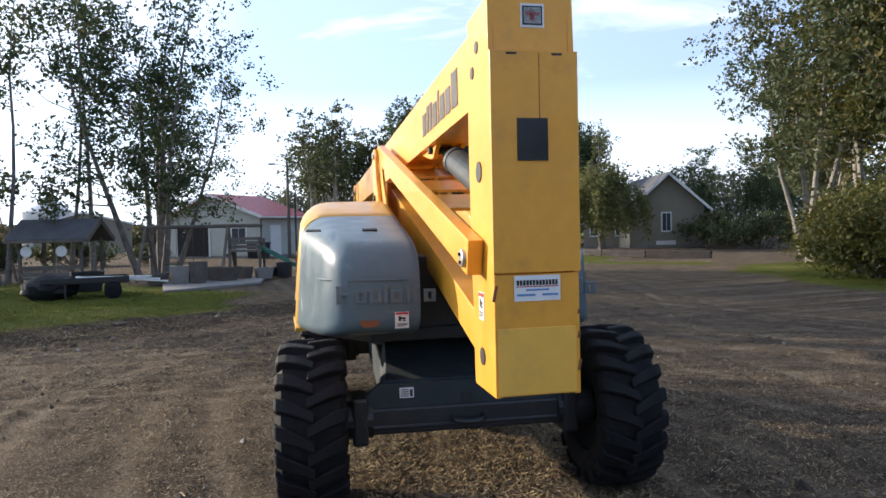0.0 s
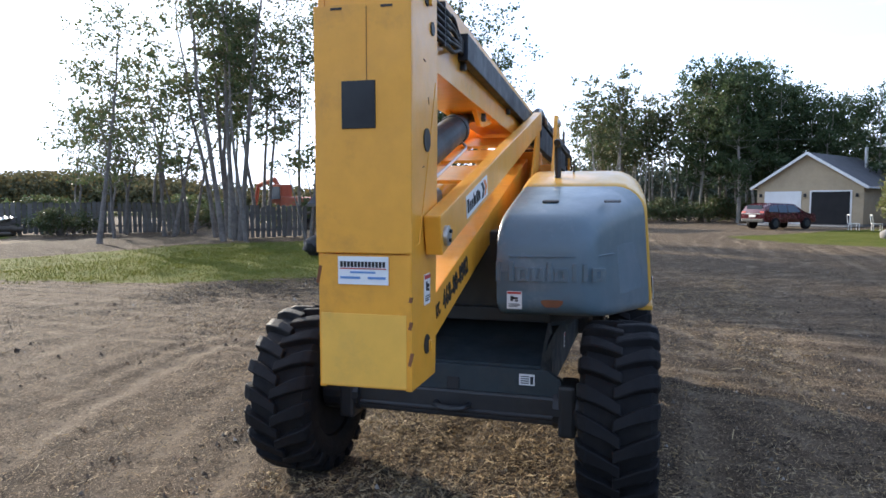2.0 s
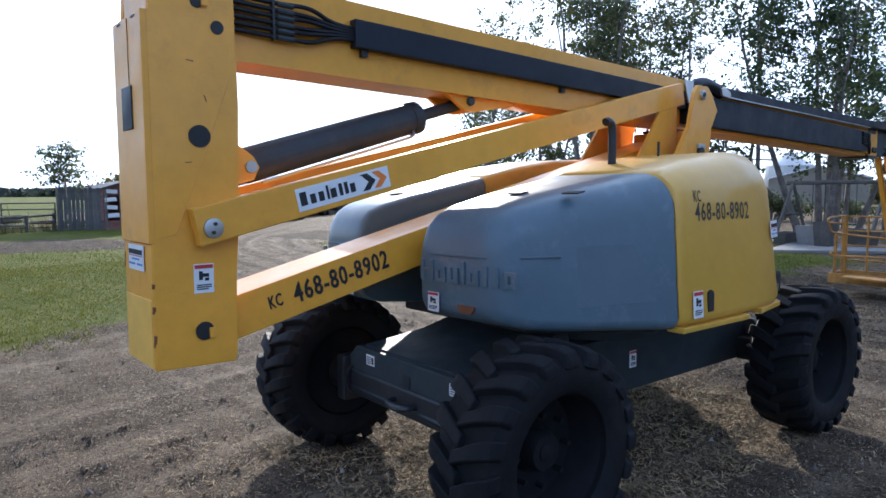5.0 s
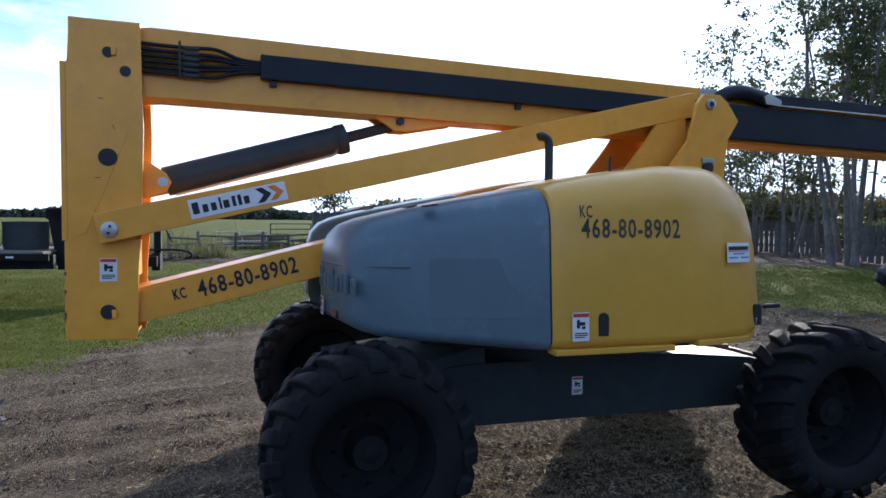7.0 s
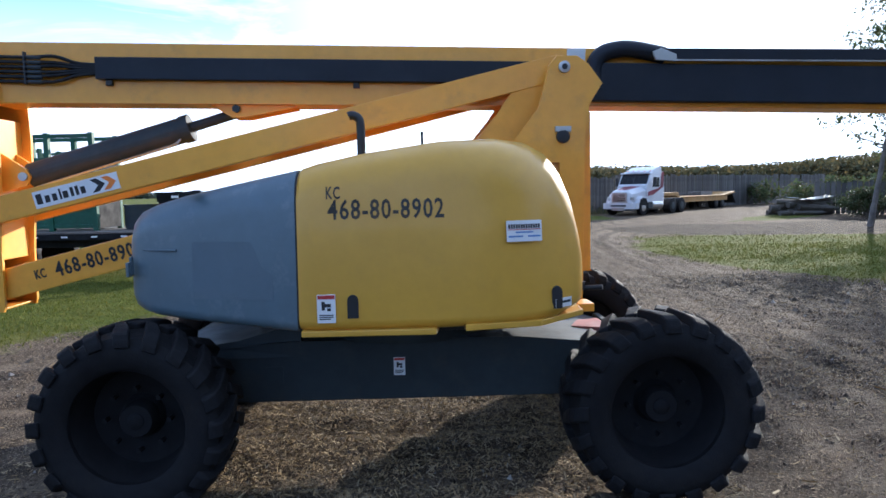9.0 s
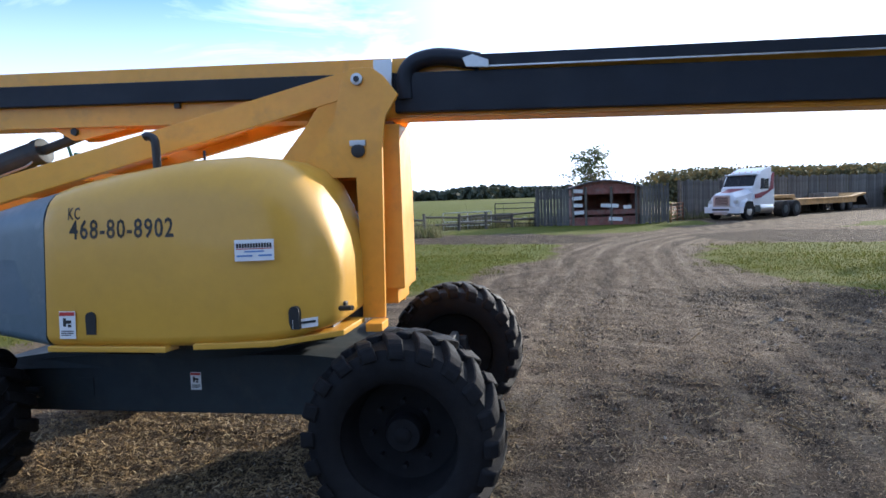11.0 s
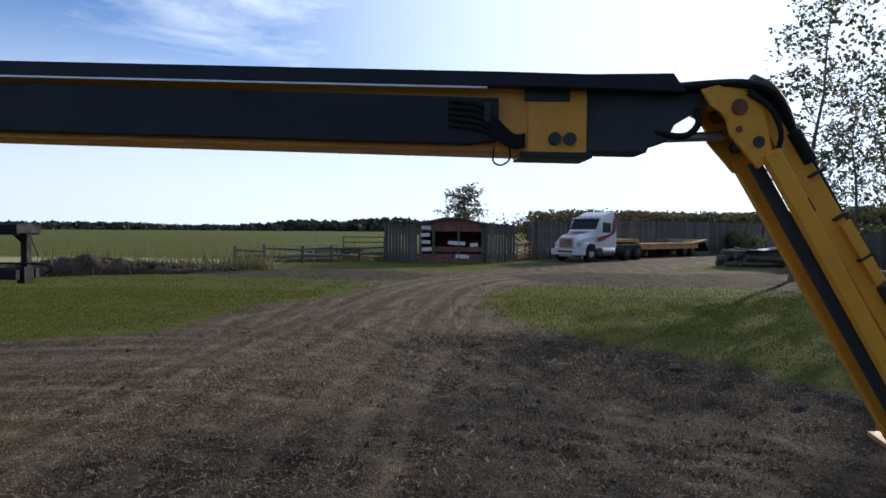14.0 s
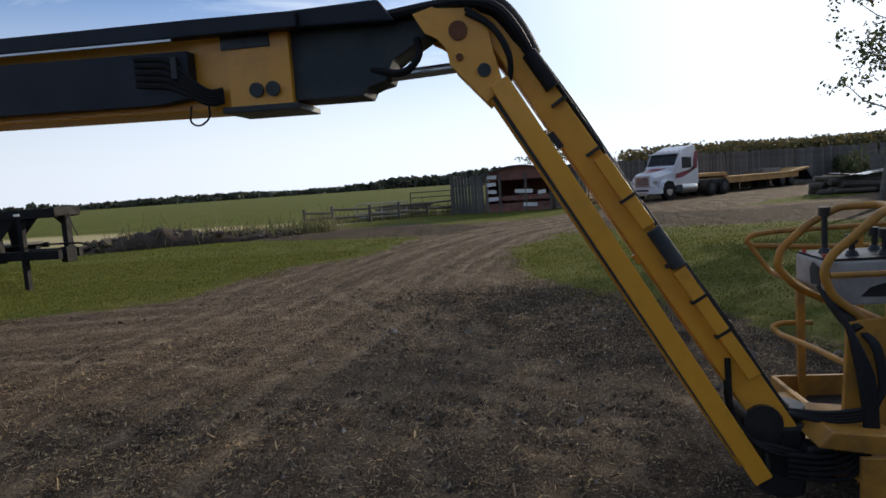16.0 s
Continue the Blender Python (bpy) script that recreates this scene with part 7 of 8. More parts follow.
part("tarp", tarp, TARP, low_trailer, "crumpled black tarp", pose(0.45, 0, 0.36), True)
for k in range(3):
    part("pole", rod((1.2, -0.3 + 0.2 * k, 0.66), (3.5 + 0.3 * k, -0.6 + 0.5 * k, 0.62 - 0.12 * k), 0.03, sides=6), TRIM, low_trailer)
# lamp pole with a wire
pole = thing("lamp_pole", "grey wooden yard lamp pole", "lamp pole", pose(40.0, 4.1, 0) @ Matrix.Diagonal((0.93, 0.93, 0.93, 1)))
part("post", rod((0, 0, -0.2), (0, 0, 6.9), 0.13, sides=10, r1=0.09), OLD_WOOD, pole)
part("arm", rod((0, 0, 6.6), (-0.2, 0.9, 6.75), 0.03, sides=6), STEEL, pole)
part("lamp_head", box((0.2, 0.5, 0.14), (-0.24, 1.05, 6.72), bevel=0.03), STEEL, pole)
part("wire", tube([(0, 0, 6.7), (3, -8, 6.2), (8, -18, 6.6)], 0.012, sides=5), BLACK, pole)
short = thing("fence_post", "thin dark post by the play area", "post", pose(*polar(3.4, 29), 0))
part("shaft", rod((0, 0, -0.2), (0, 0, 3.4), 0.045, sides=8), BLACK, short)
# excavator behind the trees
ex = thing("excavator", "orange tracked excavator half hidden by poplars", "excavator", pose(*polar(26.6, 46), 0, 0, 0, 75))
ORANGE_PAINT = material("orange_machine_paint", (0.34, 0.075, 0.03), 0.6, vary=0.12)
part("house", slab([(-1.6, 0.9), (1.4, 0.9), (1.4, 2.0), (0.5, 2.1), (-1.6, 2.0)], -1.2, 1.2, 0.08), ORANGE_PAINT, ex)
cabx = part("cab", slab([(0.2, 1.0), (1.5, 1.0), (1.5, 1.9), (1.3, 2.9), (0.2, 2.9)], 0.25, 1.2, 0.05), ORANGE_PAINT, ex)
part("pane", slab([(0.35, 1.9), (1.4, 1.9), (1.25, 2.75), (0.35, 2.75)], 1.19, 1.215), GLASS, cabx)
for y in (-1.1, 1.1):
    part("track", slab([(-1.9, 0.25), (-1.6, 0.0), (1.6, 0.0), (1.9, 0.25), (1.9, 0.55), (1.6, 0.8), (-1.6, 0.8), (-1.9, 0.55)], y - 0.25, y + 0.25, 0.04), BLACK, ex)
part("boom", tube([(1.2, -0.3, 1.6), (2.4, -0.3, 3.3), (4.0, -0.3, 2.9)], 0.2, sides=6), ORANGE_PAINT, ex)
part("stick", tube([(4.0, -0.3, 3.0), (4.4, -0.3, 1.2)], 0.14, sides=6), ORANGE_PAINT, ex)
part("bucket", slab([(4.2, 1.2), (4.7, 1.1), (4.5, 0.4), (3.9, 0.3)], -0.7, 0.1, 0.03), BLACK, ex)

# ---- cars ----
CAR_RED = material("dark_red_car_paint", (0.075, 0.009, 0.016), 0.25, 0.2, vary=0.06, coat=0.6)


def car_wheel(parent, x, y, z, r, w, rim_mat, dish=0.62):
    wh = part("wheel", rod((x, y - w / 2, z), (x, y + w / 2, z), r, sides=24, bevel=0.03), RUBBER, parent, "", None, True)
    s = -1 if y < 0 else 1
    part("rim", rod((x, y + s * w * 0.38, z), (x, y + s * (w / 2 + 0.008), z), r * dish, sides=18, bevel=0.01), rim_mat, wh, "", None, True)


cx_, cy_ = 42.2, -9.5
suv = thing("suv", "dark red sport utility car parked before the garage", "car", pose(cx_, cy_, 0, 0, 0, -50))
prof = [(-2.3, 0.45), (2.2, 0.40), (2.3, 0.62), (2.2, 0.92), (1.15, 1.06), (0.45, 1.60), (-1.5, 1.66), (-2.1, 1.45), (-2.35, 1.0)]
car_body = slab(prof, -0.92, 0.92, 0.07)
for v in car_body.verts:
    if v.co.z > 1.0:
        v.co.y *= 1 - 0.22 * (v.co.z - 1.0) / 0.66
part("body", car_body, CAR_RED, suv, "", None, True)
for s in (-1, 1):
    y0 = 0.845
    for pane in ([(0.95, 1.06), (0.40, 1.50), (-0.25, 1.53), (-0.25, 1.06)], [(-0.32, 1.06), (-0.32, 1.53), (-1.05, 1.53), (-1.05, 1.06)], [(-1.12, 1.08), (-1.12, 1.52), (-1.75, 1.46), (-1.95, 1.12)]):
        g = slab(pane, -0.006, 0.006)
        for v in g.verts:
            v.co.y = s * (0.925 - 0.305 * max(0, v.co.z - 1.0) + (0.004 if v.co.y > 0 else -0.004))
        part("side_window", g, GLASS, suv)
    part("mirror", box((0.16, 0.18, 0.12), (0.85, s * 1.0, 1.1), bevel=0.03), CAR_RED, suv)
    part("tail_light", box((0.05, 0.32, 0.16), (-2.3, s * 0.70, 1.05), bevel=0.02), RED_INK, suv)
    part("headlight", box((0.10, 0.3, 0.12), (2.2, s * 0.68, 0.80), bevel=0.02), STEEL, suv)
    for x in (-1.4, 1.4):
        car_wheel(suv, x, s * 0.84, 0.37, 0.37, 0.24, BOOM_GREY)
part("rear_window", slab([(-0.62, 1.15), (0.62, 1.15), (0.55, 1.52), (-0.55, 1.52)], -2.20, -2.12, axis="x"), GLASS, suv)
part("bumper", box((0.14, 1.7, 0.22), (-2.3, 0, 0.56), bevel=0.04), BLACK, suv)
part("plate_panel", box((0.02, 0.5, 0.14), (-2.36, 0, 0.85)), TRIM, suv)
part("chrome_strip", box((0.02, 1.2, 0.05), (-2.355, 0, 0.98)), STEEL, suv)

# ---- lorry with low trailer ----
TRUCK_WHITE = material("white_lorry_paint", (0.70, 0.70, 0.71), 0.35, vary=0.05, coat=0.3)
TRUCK_RED = material("maroon_stripe_paint", (0.22, 0.02, 0.035), 0.35, vary=0.1)
TRAILER_YELLOW = material("faded_trailer_yellow", (0.48, 0.265, 0.08), 0.7, vary=0.2, dirt=(0.12, 0.08, 0.05), dirt_amount=0.5)
truck = thing("lorry", "white and maroon conventional semi lorry on the lane", "lorry", pose(11.2, 33.6, 0, 0, 0, 43) @ Matrix.Diagonal((0.88, 0.90, 0.92, 1)))
hood_rings = []
for x, hw, z0, z1 in ((0.0, 0.55, 0.85, 1.45), (0.15, 0.80, 0.75, 1.55), (0.8, 0.92, 0.75, 1.66), (1.6, 1.0, 0.8, 1.80)):
    hood_rings.append([(x, -hw, z0), (x, -hw, z1 - 0.25), (x, -hw * 0.62, z1), (x, hw * 0.62, z1), (x, hw, z1 - 0.25), (x, hw, z0)])
part("bonnet", loft(hood_rings), TRUCK_WHITE, truck, "", None, True)
part("lower_grille", box((0.05, 1.1, 0.10), (-0.13, 0, 0.62), bevel=0.01), BLACK, truck)
part("bonnet_stripe", loft([[(x, -0.45 * k, z), (x, 0.45 * k, z), (x, 0.45 * k, z + 0.02), (x, -0.45 * k, z + 0.02)] for x, z, k in ((0.3, 1.565, 0.7), (0.8, 1.652, 1.0), (1.6, 1.792, 1.25))]), TRUCK_RED, truck)
part("grille", slab([(-0.48, 0.85), (0.48, 0.85), (0.42, 1.38), (-0.42, 1.38)], -0.03, 0.03, 0.02, axis="x"), BLACK, truck, "dark chrome-edged grille")
bump = loft([[(x, -w, 0.42), (x, w, 0.42), (x, w, 0.78), (x, -w, 0.78)] for x, w in ((-0.12, 0.95), (0.0, 1.18), (0.35, 1.2))])
part("bumper", bump, TRUCK_WHITE, truck)
part("plate_panel", box((0.03, 0.9, 0.16), (-0.14, 0, 0.40)), STEEL, truck)
cabt = loft([[(x, -w, z0), (x, -w, 1.75), (x, -w * 0.93, z1), (x, w * 0.93, z1), (x, w, 1.75), (x, w, z0)] for x, w, z0, z1 in ((1.55, 1.05, 0.8, 1.85), (1.75, 1.12, 0.8, 2.0), (2.15, 1.14, 0.8, 2.62), (2.5, 1.15, 0.8, 2.72), (3.7, 1.15, 0.8, 2.74))])
cab_ob = part("cab", cabt, TRUCK_WHITE, truck, "", None, True)
part("windscreen", loft([[(1.66, -y0, 1.94), (1.66, y0, 1.94), (1.74, y0, 1.94), (1.74, -y0, 1.94)] if z < 2 else [(2.05, -y0, 2.56), (2.05, y0, 2.56), (2.13, y0, 2.56), (2.13, -y0, 2.56)] for y0, z in ((0.98, 1.94), (0.93, 2.56))]), CAB_GLASS, cab_ob, "dark tinted windscreen")
part("screen_pillar", box((0.03, 0.05, 0.70), (1.86, 0, 2.25), turn=(0, 32, 0)), BLACK, cab_ob)
part("visor", box((0.25, 2.1, 0.06), (2.05, 0, 2.60), turn=(0, 18, 0), bevel=0.01), TRUCK_WHITE, cab_ob)
for s in (-1, 1):
    part("side_window", slab([(2.15, 1.75), (3.05, 1.75), (3.05, 2.35), (2.45, 2.35)], s * 1.135, s * 1.165), CAB_GLASS, cab_ob)
    part("side_stripe", slab([(1.6, 1.45), (2.2, 1.55), (3.6, 1.75), (3.6, 2.05), (3.2, 1.62), (2.2, 1.25), (1.6, 1.2)], s * 1.14, s * 1.17), TRUCK_RED, cab_ob)
    part("tall_stripe", slab([(3.2, 1.8), (3.55, 1.8), (3.68, 2.7), (3.45, 2.7)], s * 1.14, s * 1.168), TRUCK_RED, cab_ob)
    part("mirror", box((0.08, 0.2, 0.55), (2.05, s * 1.36, 2.1), bevel=0.02), BLACK, cab_ob)
    part("headlight", box((0.18, 0.34, 0.2), (0.16, s * 0.78, 1.05), turn=(0, 0, s * 25), bevel=0.03), STEEL, truck)
    part("wing", slab([(0.35, 0.75), (0.45, 1.05), (0.8, 1.22), (1.3, 1.15), (1.55, 0.75)], s * 0.88, s * 1.2, 0.05), TRUCK_WHITE, truck)
    part("fuel_tank", rod((2.1, s * 0.95, 0.62), (3.5, s * 0.95, 0.62), 0.30, sides=18, bevel=0.03), STEEL, truck, "", None, True)
    car_wheel(truck, 0.95, s * 1.05, 0.5, 0.5, 0.28, STEEL, 0.5)
    for x in (4.9, 6.2):
        car_wheel(truck, x, s * 0.95, 0.5, 0.5, 0.55, BOOM_GREY, 0.5)
part("chassis_frame", box((5.2, 0.85, 0.25), (4.2, 0, 0.85), bevel=0.02), BLACK, truck)
for k in range(5):
    part("roof_light", box((0.08, 0.1, 0.06), (2.5, -0.8 + 0.4 * k, 2.76), bevel=0.015), ORANGE_INK, cab_ob)
part("sleeper_fairing", slab([(2.35, 2.70), (3.75, 2.70), (3.75, 3.05), (3.2, 3.02), (2.6, 2.82)], -0.95, 0.95, 0.06), TRUCK_WHITE, truck)
part("grille_surround", box((0.05, 1.12, 0.70), (-0.005, 0, 1.10), bevel=0.03), STEEL, truck, "chrome grille surround")
for k in range(5):
    part("grille_bar", box((0.02, 0.9, 0.025), (-0.045, 0, 0.92 + 0.1 * k)), STEEL, truck)
for s in (-1, 1):
    part("step_box", box((0.6, 0.2, 0.4), (1.85, s * 1.08, 0.62), bevel=0.03), BOOM_GREY, truck)
    part("wheel_arch", slab([(0.38, 0.62), (0.48, 0.98), (0.8, 1.10), (1.28, 1.05), (1.5, 0.62)], s * 1.19, s * 1.205), RIM, truck)
part("exhaust_stack", rod((3.85, 0.95, 0.9), (3.85, 0.95, 3.0), 0.08), STEEL, truck)
lowboy = thing("low_trailer", "faded yellow drop-deck lowboy trailer behind the lorry", "trailer", pose(11.0, 35.05, 0, 0, 0, 43) @ Matrix.Diagonal((0.83, 0.92, 0.92, 1)))
part("neck", slab([(4.4, 1.12), (7.6, 1.12), (8.0, 0.72), (8.4, 0.72), (7.9, 1.32), (4.4, 1.32)], -1.2, 1.2, 0.02), TRAILER_YELLOW, lowboy)
part("deck", box((9.2, 2.5, 0.16), (12.4, 0, 0.92), bevel=0.01), TRAILER_YELLOW, lowboy)
for y in (-1.2, 1.2):
    part("side_beam", box((9.2, 0.10, 0.34), (12.4, y, 0.76), bevel=0.01), TRAILER_YELLOW, lowboy)
    for x in (14.9, 16.1):
        car_wheel(lowboy, x, y * 0.8, 0.42, 0.42, 0.5, BLACK)
part("rear_deck", box((2.4, 2.5, 0.14), (17.4, 0, 1.05), turn=(0, -6, 0), bevel=0.01), TRAILER_YELLOW, lowboy)
part("ramp", slab([(18.4, 1.1), (19.3, 0.3), (19.4, 0.35), (18.5, 1.2)], -1.1, 1.1), BLACK, lowboy)
load = thing("timber_bundle", "small pale bundle of planks lying on the lowboy trailer", "planks", pose(*(pose(11.0, 35.05, 0, 0, 0, 43) @ Vector((12.6, 0.2, 0.92))), 0, 0, 43))
for k in range(9):
    part("plank", box((1.9 + 0.05 * (k % 3), 0.30, 0.085), (0.03 * (k % 2), 0.33 * (k % 3 - 1), 0.05 + 0.09 * (k // 3)), bevel=0.008), CONCRETE, load)

# ---- plank fences, cattle shed, gates ----
def plank_fence(name, label, p0, p1, tall, gap=0.17, seed=1):
    f_ = thing(name, label, "fence", pose(p0[0], p0[1], 0, 0, 0, math.degrees(math.atan2(p1[1] - p0[1], p1[0] - p0[0]))), "plank fences")
    ln = math.hypot(p1[0] - p0[0], p1[1] - p0[1])
    rr = random.Random(seed)
    shapes = []
    for k in range(5):
        b = box((gap * rr.uniform(0.72, 0.95), 0.03, tall * rr.uniform(0.9, 1.04)), (0, 0, 0))
        ob = part("plank", b, PLANK, f_)
        shapes.append(ob.data)
        ob.location = (gap * (k + 0.5), 0.05, tall / 2)
    for k in range(5, int(ln / gap)):
        if rr.random() < 0.04:
            continue
        ob = new("plank", rr.choice(shapes))
        ob.parent = f_
        ob.location, ob.rotation_euler = (gap * (k + 0.5), 0.05 + rr.uniform(-0.01, 0.01), tall / 2 + rr.uniform(-0.06, 0.04)), (0, rr.uniform(-0.02, 0.02), 0)
    for z in (0.4, tall * 0.75):
        part("rail", box((ln, 0.06, 0.12), (ln / 2, 0.11, z)), OLD_WOOD, f_)
    for k in range(int(ln / 2.4) + 1):
        part("post", rod((k * 2.4, 0.2, -0.2), (k * 2.4, 0.2, tall * 0.98), 0.09, sides=8), OLD_WOOD, f_)
    return f_


plank_fence("plank_fence", "tall weathered plank windbreak fence", (1.4, 31.6), (3.2, 31.4), 2.0, seed=2)
plank_fence("plank_fence", "tall weathered plank windbreak fence", (6.7, 31.6), (8.3, 32.2), 2.05, seed=3)
plank_fence("plank_fence", "tall weathered plank windbreak fence beside the lorry", (9.6, 36.0), (12.2, 38.0), 2.3, seed=4)
plank_fence("plank_fence", "tall dark plank windbreak fence behind the lorry", (12.4, 38.6), (38, 58), 2.4, 0.3, seed=5)
plank_fence("plank_fence", "tall weathered plank windbreak fence among the poplars", (21.0, 31.0), (27.5, 24.0), 1.7, 0.25, seed=6)
plank_fence("plank_fence", "tall weathered plank windbreak fence among the poplars", (21.9, 17.4), (24.3, 14.6), 1.6, 0.25, seed=7)
cattle = thing("cattle_shed", "faded red board cattle shed with arched roof and open front", "shed", pose(3.25, 31.4, 0, 0, 0, 2) @ Matrix.Diagonal((1, 1, 0.93, 1)))
for x in (0.0, 3.3):
    part("end_wall", box((0.12, 3.0, 2.1), (x, 1.5, 1.05)), RED_WOOD, cattle)
part("back_wall", box((3.3, 0.1, 2.3), (1.65, 3.0, 1.15)), RED_WOOD, cattle)
arch = [(x, 2.12 + 0.42 * math.sin(math.pi * (x + 0.2) / 3.7)) for x in np.linspace(-0.2, 3.5, 10)]
part("roof", slab(arch + [(x, z - 0.07) for x, z in arch[::-1]], -0.25, 3.2), ROOF_GREY, cattle, "", None, True)
part("head_board", slab(arch[1:-1] + [(3.3, 1.75), (0, 1.75)], -0.02, 0.04), RED_WOOD, cattle)
for z, w in ((0.35, 3.2), (0.75, 3.2), (0.12, 3.2)):
    part("front_board", box((w, 0.05, 0.26), (1.65, -0.05, z)), RED_WOOD, cattle)
for k, (x, z, w) in enumerate(((0.3, 1.95, 0.5), (0.25, 1.55, 0.5), (0.3, 1.15, 0.45), (0.35, 0.75, 0.5), (1.9, 1.1, 0.9), (2.8, 1.0, 0.4), (2.2, 0.35, 0.7))):
    part("pale_board", box((w, 0.04, 0.2), (x, -0.1, z), turn=(0, 4 * (-1) ** k, 0)), TRIM, cattle)
for x in (0.05, 0.7, 2.0, 3.25):
    part("post", rod((x, -0.06, -0.1), (x, -0.06, 2.15), 0.07, sides=7), OLD_WOOD, cattle)


def tube_gate(label, p0, p1, tall, bars, mat=BLACK):
    ln = math.hypot(p1[0] - p0[0], p1[1] - p0[1])
    g = thing("metal_gate", label, "gate", pose(p0[0], p0[1], 0, 0, 0, math.degrees(math.atan2(p1[1] - p0[1], p1[0] - p0[0]))), "gates")
    for k in range(bars):
        z = 0.2 + (tall - 0.2) * k / (bars - 1)
        part("bar", rod((0, 0, z), (ln, 0, z), 0.025, sides=6), mat, g)
    for x in np.linspace(0, ln, max(2, int(ln / 1.2) + 1)):
        part("upright", rod((x, 0, -0.05), (x, 0, tall), 0.03, sides=6), mat, g)
    return g


tube_gate("dark tube cattle gate panel", (-0.8, 31.6), (1.3, 32.0), 1.3, 5)
tube_gate("rusty cattle gate between plank fences", (8.4, 32.5), (9.6, 35.8), 1.0, 5, RUST)
tube_gate("pale metal cattle panel", (-3.4, 30.2), (-1.0, 31.4), 0.9, 4, STEEL)


def rail_fence(label, pts, tall, seed):
    f_ = thing("rail_fence", label, "fence", pose(pts[0][0], pts[0][1], 0), "rail fences")
    rr = random.Random(seed)
    for (ax, ay), (bx, by) in zip(pts, pts[1:]):
        a, c = Vector((ax - pts[0][0], ay - pts[0][1], 0)), Vector((bx - pts[0][0], by - pts[0][1], 0))
        part("post", rod(tuple(a + Vector((0, 0, -0.2))), tuple(a + Vector((rr.uniform(-0.04, 0.04), 0, tall * rr.uniform(0.9, 1.15)))), 0.08, sides=7), OLD_WOOD, f_)
        for z in (tall * 0.45, tall * 0.8):
            part("rail", rod(tuple(a + Vector((0, 0, z + rr.uniform(-0.08, 0.08)))), tuple(c + Vector((0, 0, z + rr.uniform(-0.1, 0.1)))), 0.055, sides=6), OLD_WOOD, f_)
    part("post", rod((pts[-1][0] - pts[0][0], pts[-1][1] - pts[0][1], -0.2), (pts[-1][0] - pts[0][0], pts[-1][1] - pts[0][1], tall), 0.08, sides=7), OLD_WOOD, f_)
    return f_


rail_fence("low grey rail fence along the field", [(-5.3, 28.0), (-4.1, 28.7), (-2.5, 29.6), (-1.2, 30.5), (0.1, 31.4), (1.3, 32.4)], 0.85, 3)
timber = thing("plank_pile", "pile of grey planks by the fence", "plank pile", pose(-1.4, 32.0, 0, 0, 0, 20))
for k in range(8):
    part("plank", box((2.6 + 0.2 * (k % 3), 0.22, 0.06), (0.1 * (k % 4), 0.25 * (k % 3), 0.45 + 0.08 * (k // 3)), turn=(0, 0, 3 * (k % 4) - 4)), OLD_WOOD, timber)
for x in (-0.8, 0.8):
    part("bearer", box((0.15, 0.9, 0.42), (x, 0.25, 0.21)), OLD_WOOD, timber)
# logs by the lane
logs = thing("log_heap", "heap of grey cut logs beside the lane", "log heap", pose(19.9, 29.2, 0, 0, 0, 8) @ Matrix.Diagonal((0.9, 0.9, 0.9, 1)))
log_dice = random.Random(31)
for k in range(26):
    row = 0 if k < 12 else 1 if k < 21 else 2
    y, z = log_dice.uniform(0, 2.0 - 0.5 * row) + 0.25 * row, 0.16 + 0.27 * row
    half, tilt, turn = log_dice.uniform(0.9, 1.7), log_dice.uniform(-0.10, 0.10), log_dice.uniform(-0.25, 0.25)
    mid = log_dice.uniform(-0.4, 0.4)
    part("log", rod((mid - half, y - turn * half, max(0.1, z - tilt * half)), (mid + half, y + turn * half, max(0.1, z + tilt * half)), log_dice.uniform(0.10, 0.2), sides=8), OLD_WOOD, logs)
for x, y, turn in ((-0.3, 0.5, 6), (0.9, 0.9, -9)):
    part("sheet", box((1.5, 0.9, 0.03), (x, y, 0.95), turn=(3, turn, turn)), STEEL, logs, "bent pale metal sheet")

# rubble ridge with weeds
BANK_SOIL = material("bank_soil", (0.055, 0.042, 0.033), 0.95, vary=0.4, grain=8, patch=2, bump=1.0, bump_scale=9, spec=0.1)
CLOD = island_material("ridge_soil", [(0.05, 0.038, 0.03), (0.08, 0.06, 0.045), (0.06, 0.046, 0.036), (0.13, 0.105, 0.085)], 0.95)
rr = random.Random(12)
mound = loft([[(q * 7.6, 1.15 * math.cos(a), max(-0.1, (0.30 + 0.42 * math.exp(-((q - 0.33) / 0.22) ** 2)) * math.sin(math.pi * min(1, max(0.02, q))) ** 0.5 * math.sin(a) * (1 + 0.45 * noise.noise(Vector((q * 14, a * 1.6, 3.1)))))) for a in np.linspace(0, math.pi, 13)] for q in np.linspace(0, 1, 60)])
heap = bmesh.new()
for k in range(330):
    q = rr.random()
    x, y = -10.6 + 6.4 * q + rr.gauss(0, 0.4), 19.4 + 4.2 * q + rr.gauss(0, 0.35)
    s = rr.uniform(0.07, 0.22)
    b = bmesh.new()
    bmesh.ops.create_icosphere(b, subdivisions=1, radius=s)
    for v in b.verts:
        v.co *= rr.uniform(0.75, 1.15)
        v.co.z *= 0.75
    b.transform(Matrix.Translation((x, y, rr.uniform(0.0, 0.55) * (1 - abs(2 * q - 0.7) * 0.6))))
    merged(heap, b)
rub = part("rubble_ridge", heap, CLOD)
tagged(part("soil_bank", mound, BANK_SOIL, None, "", pose(-10.9, 19.3, 0, 0, 0, 33), True), "long low bank of dark bare soil along the lawn", "soil bank", kind="structure")
tagged(rub, "ridge of soil clods and stones along the lawn", "rubble", kind="stuff")
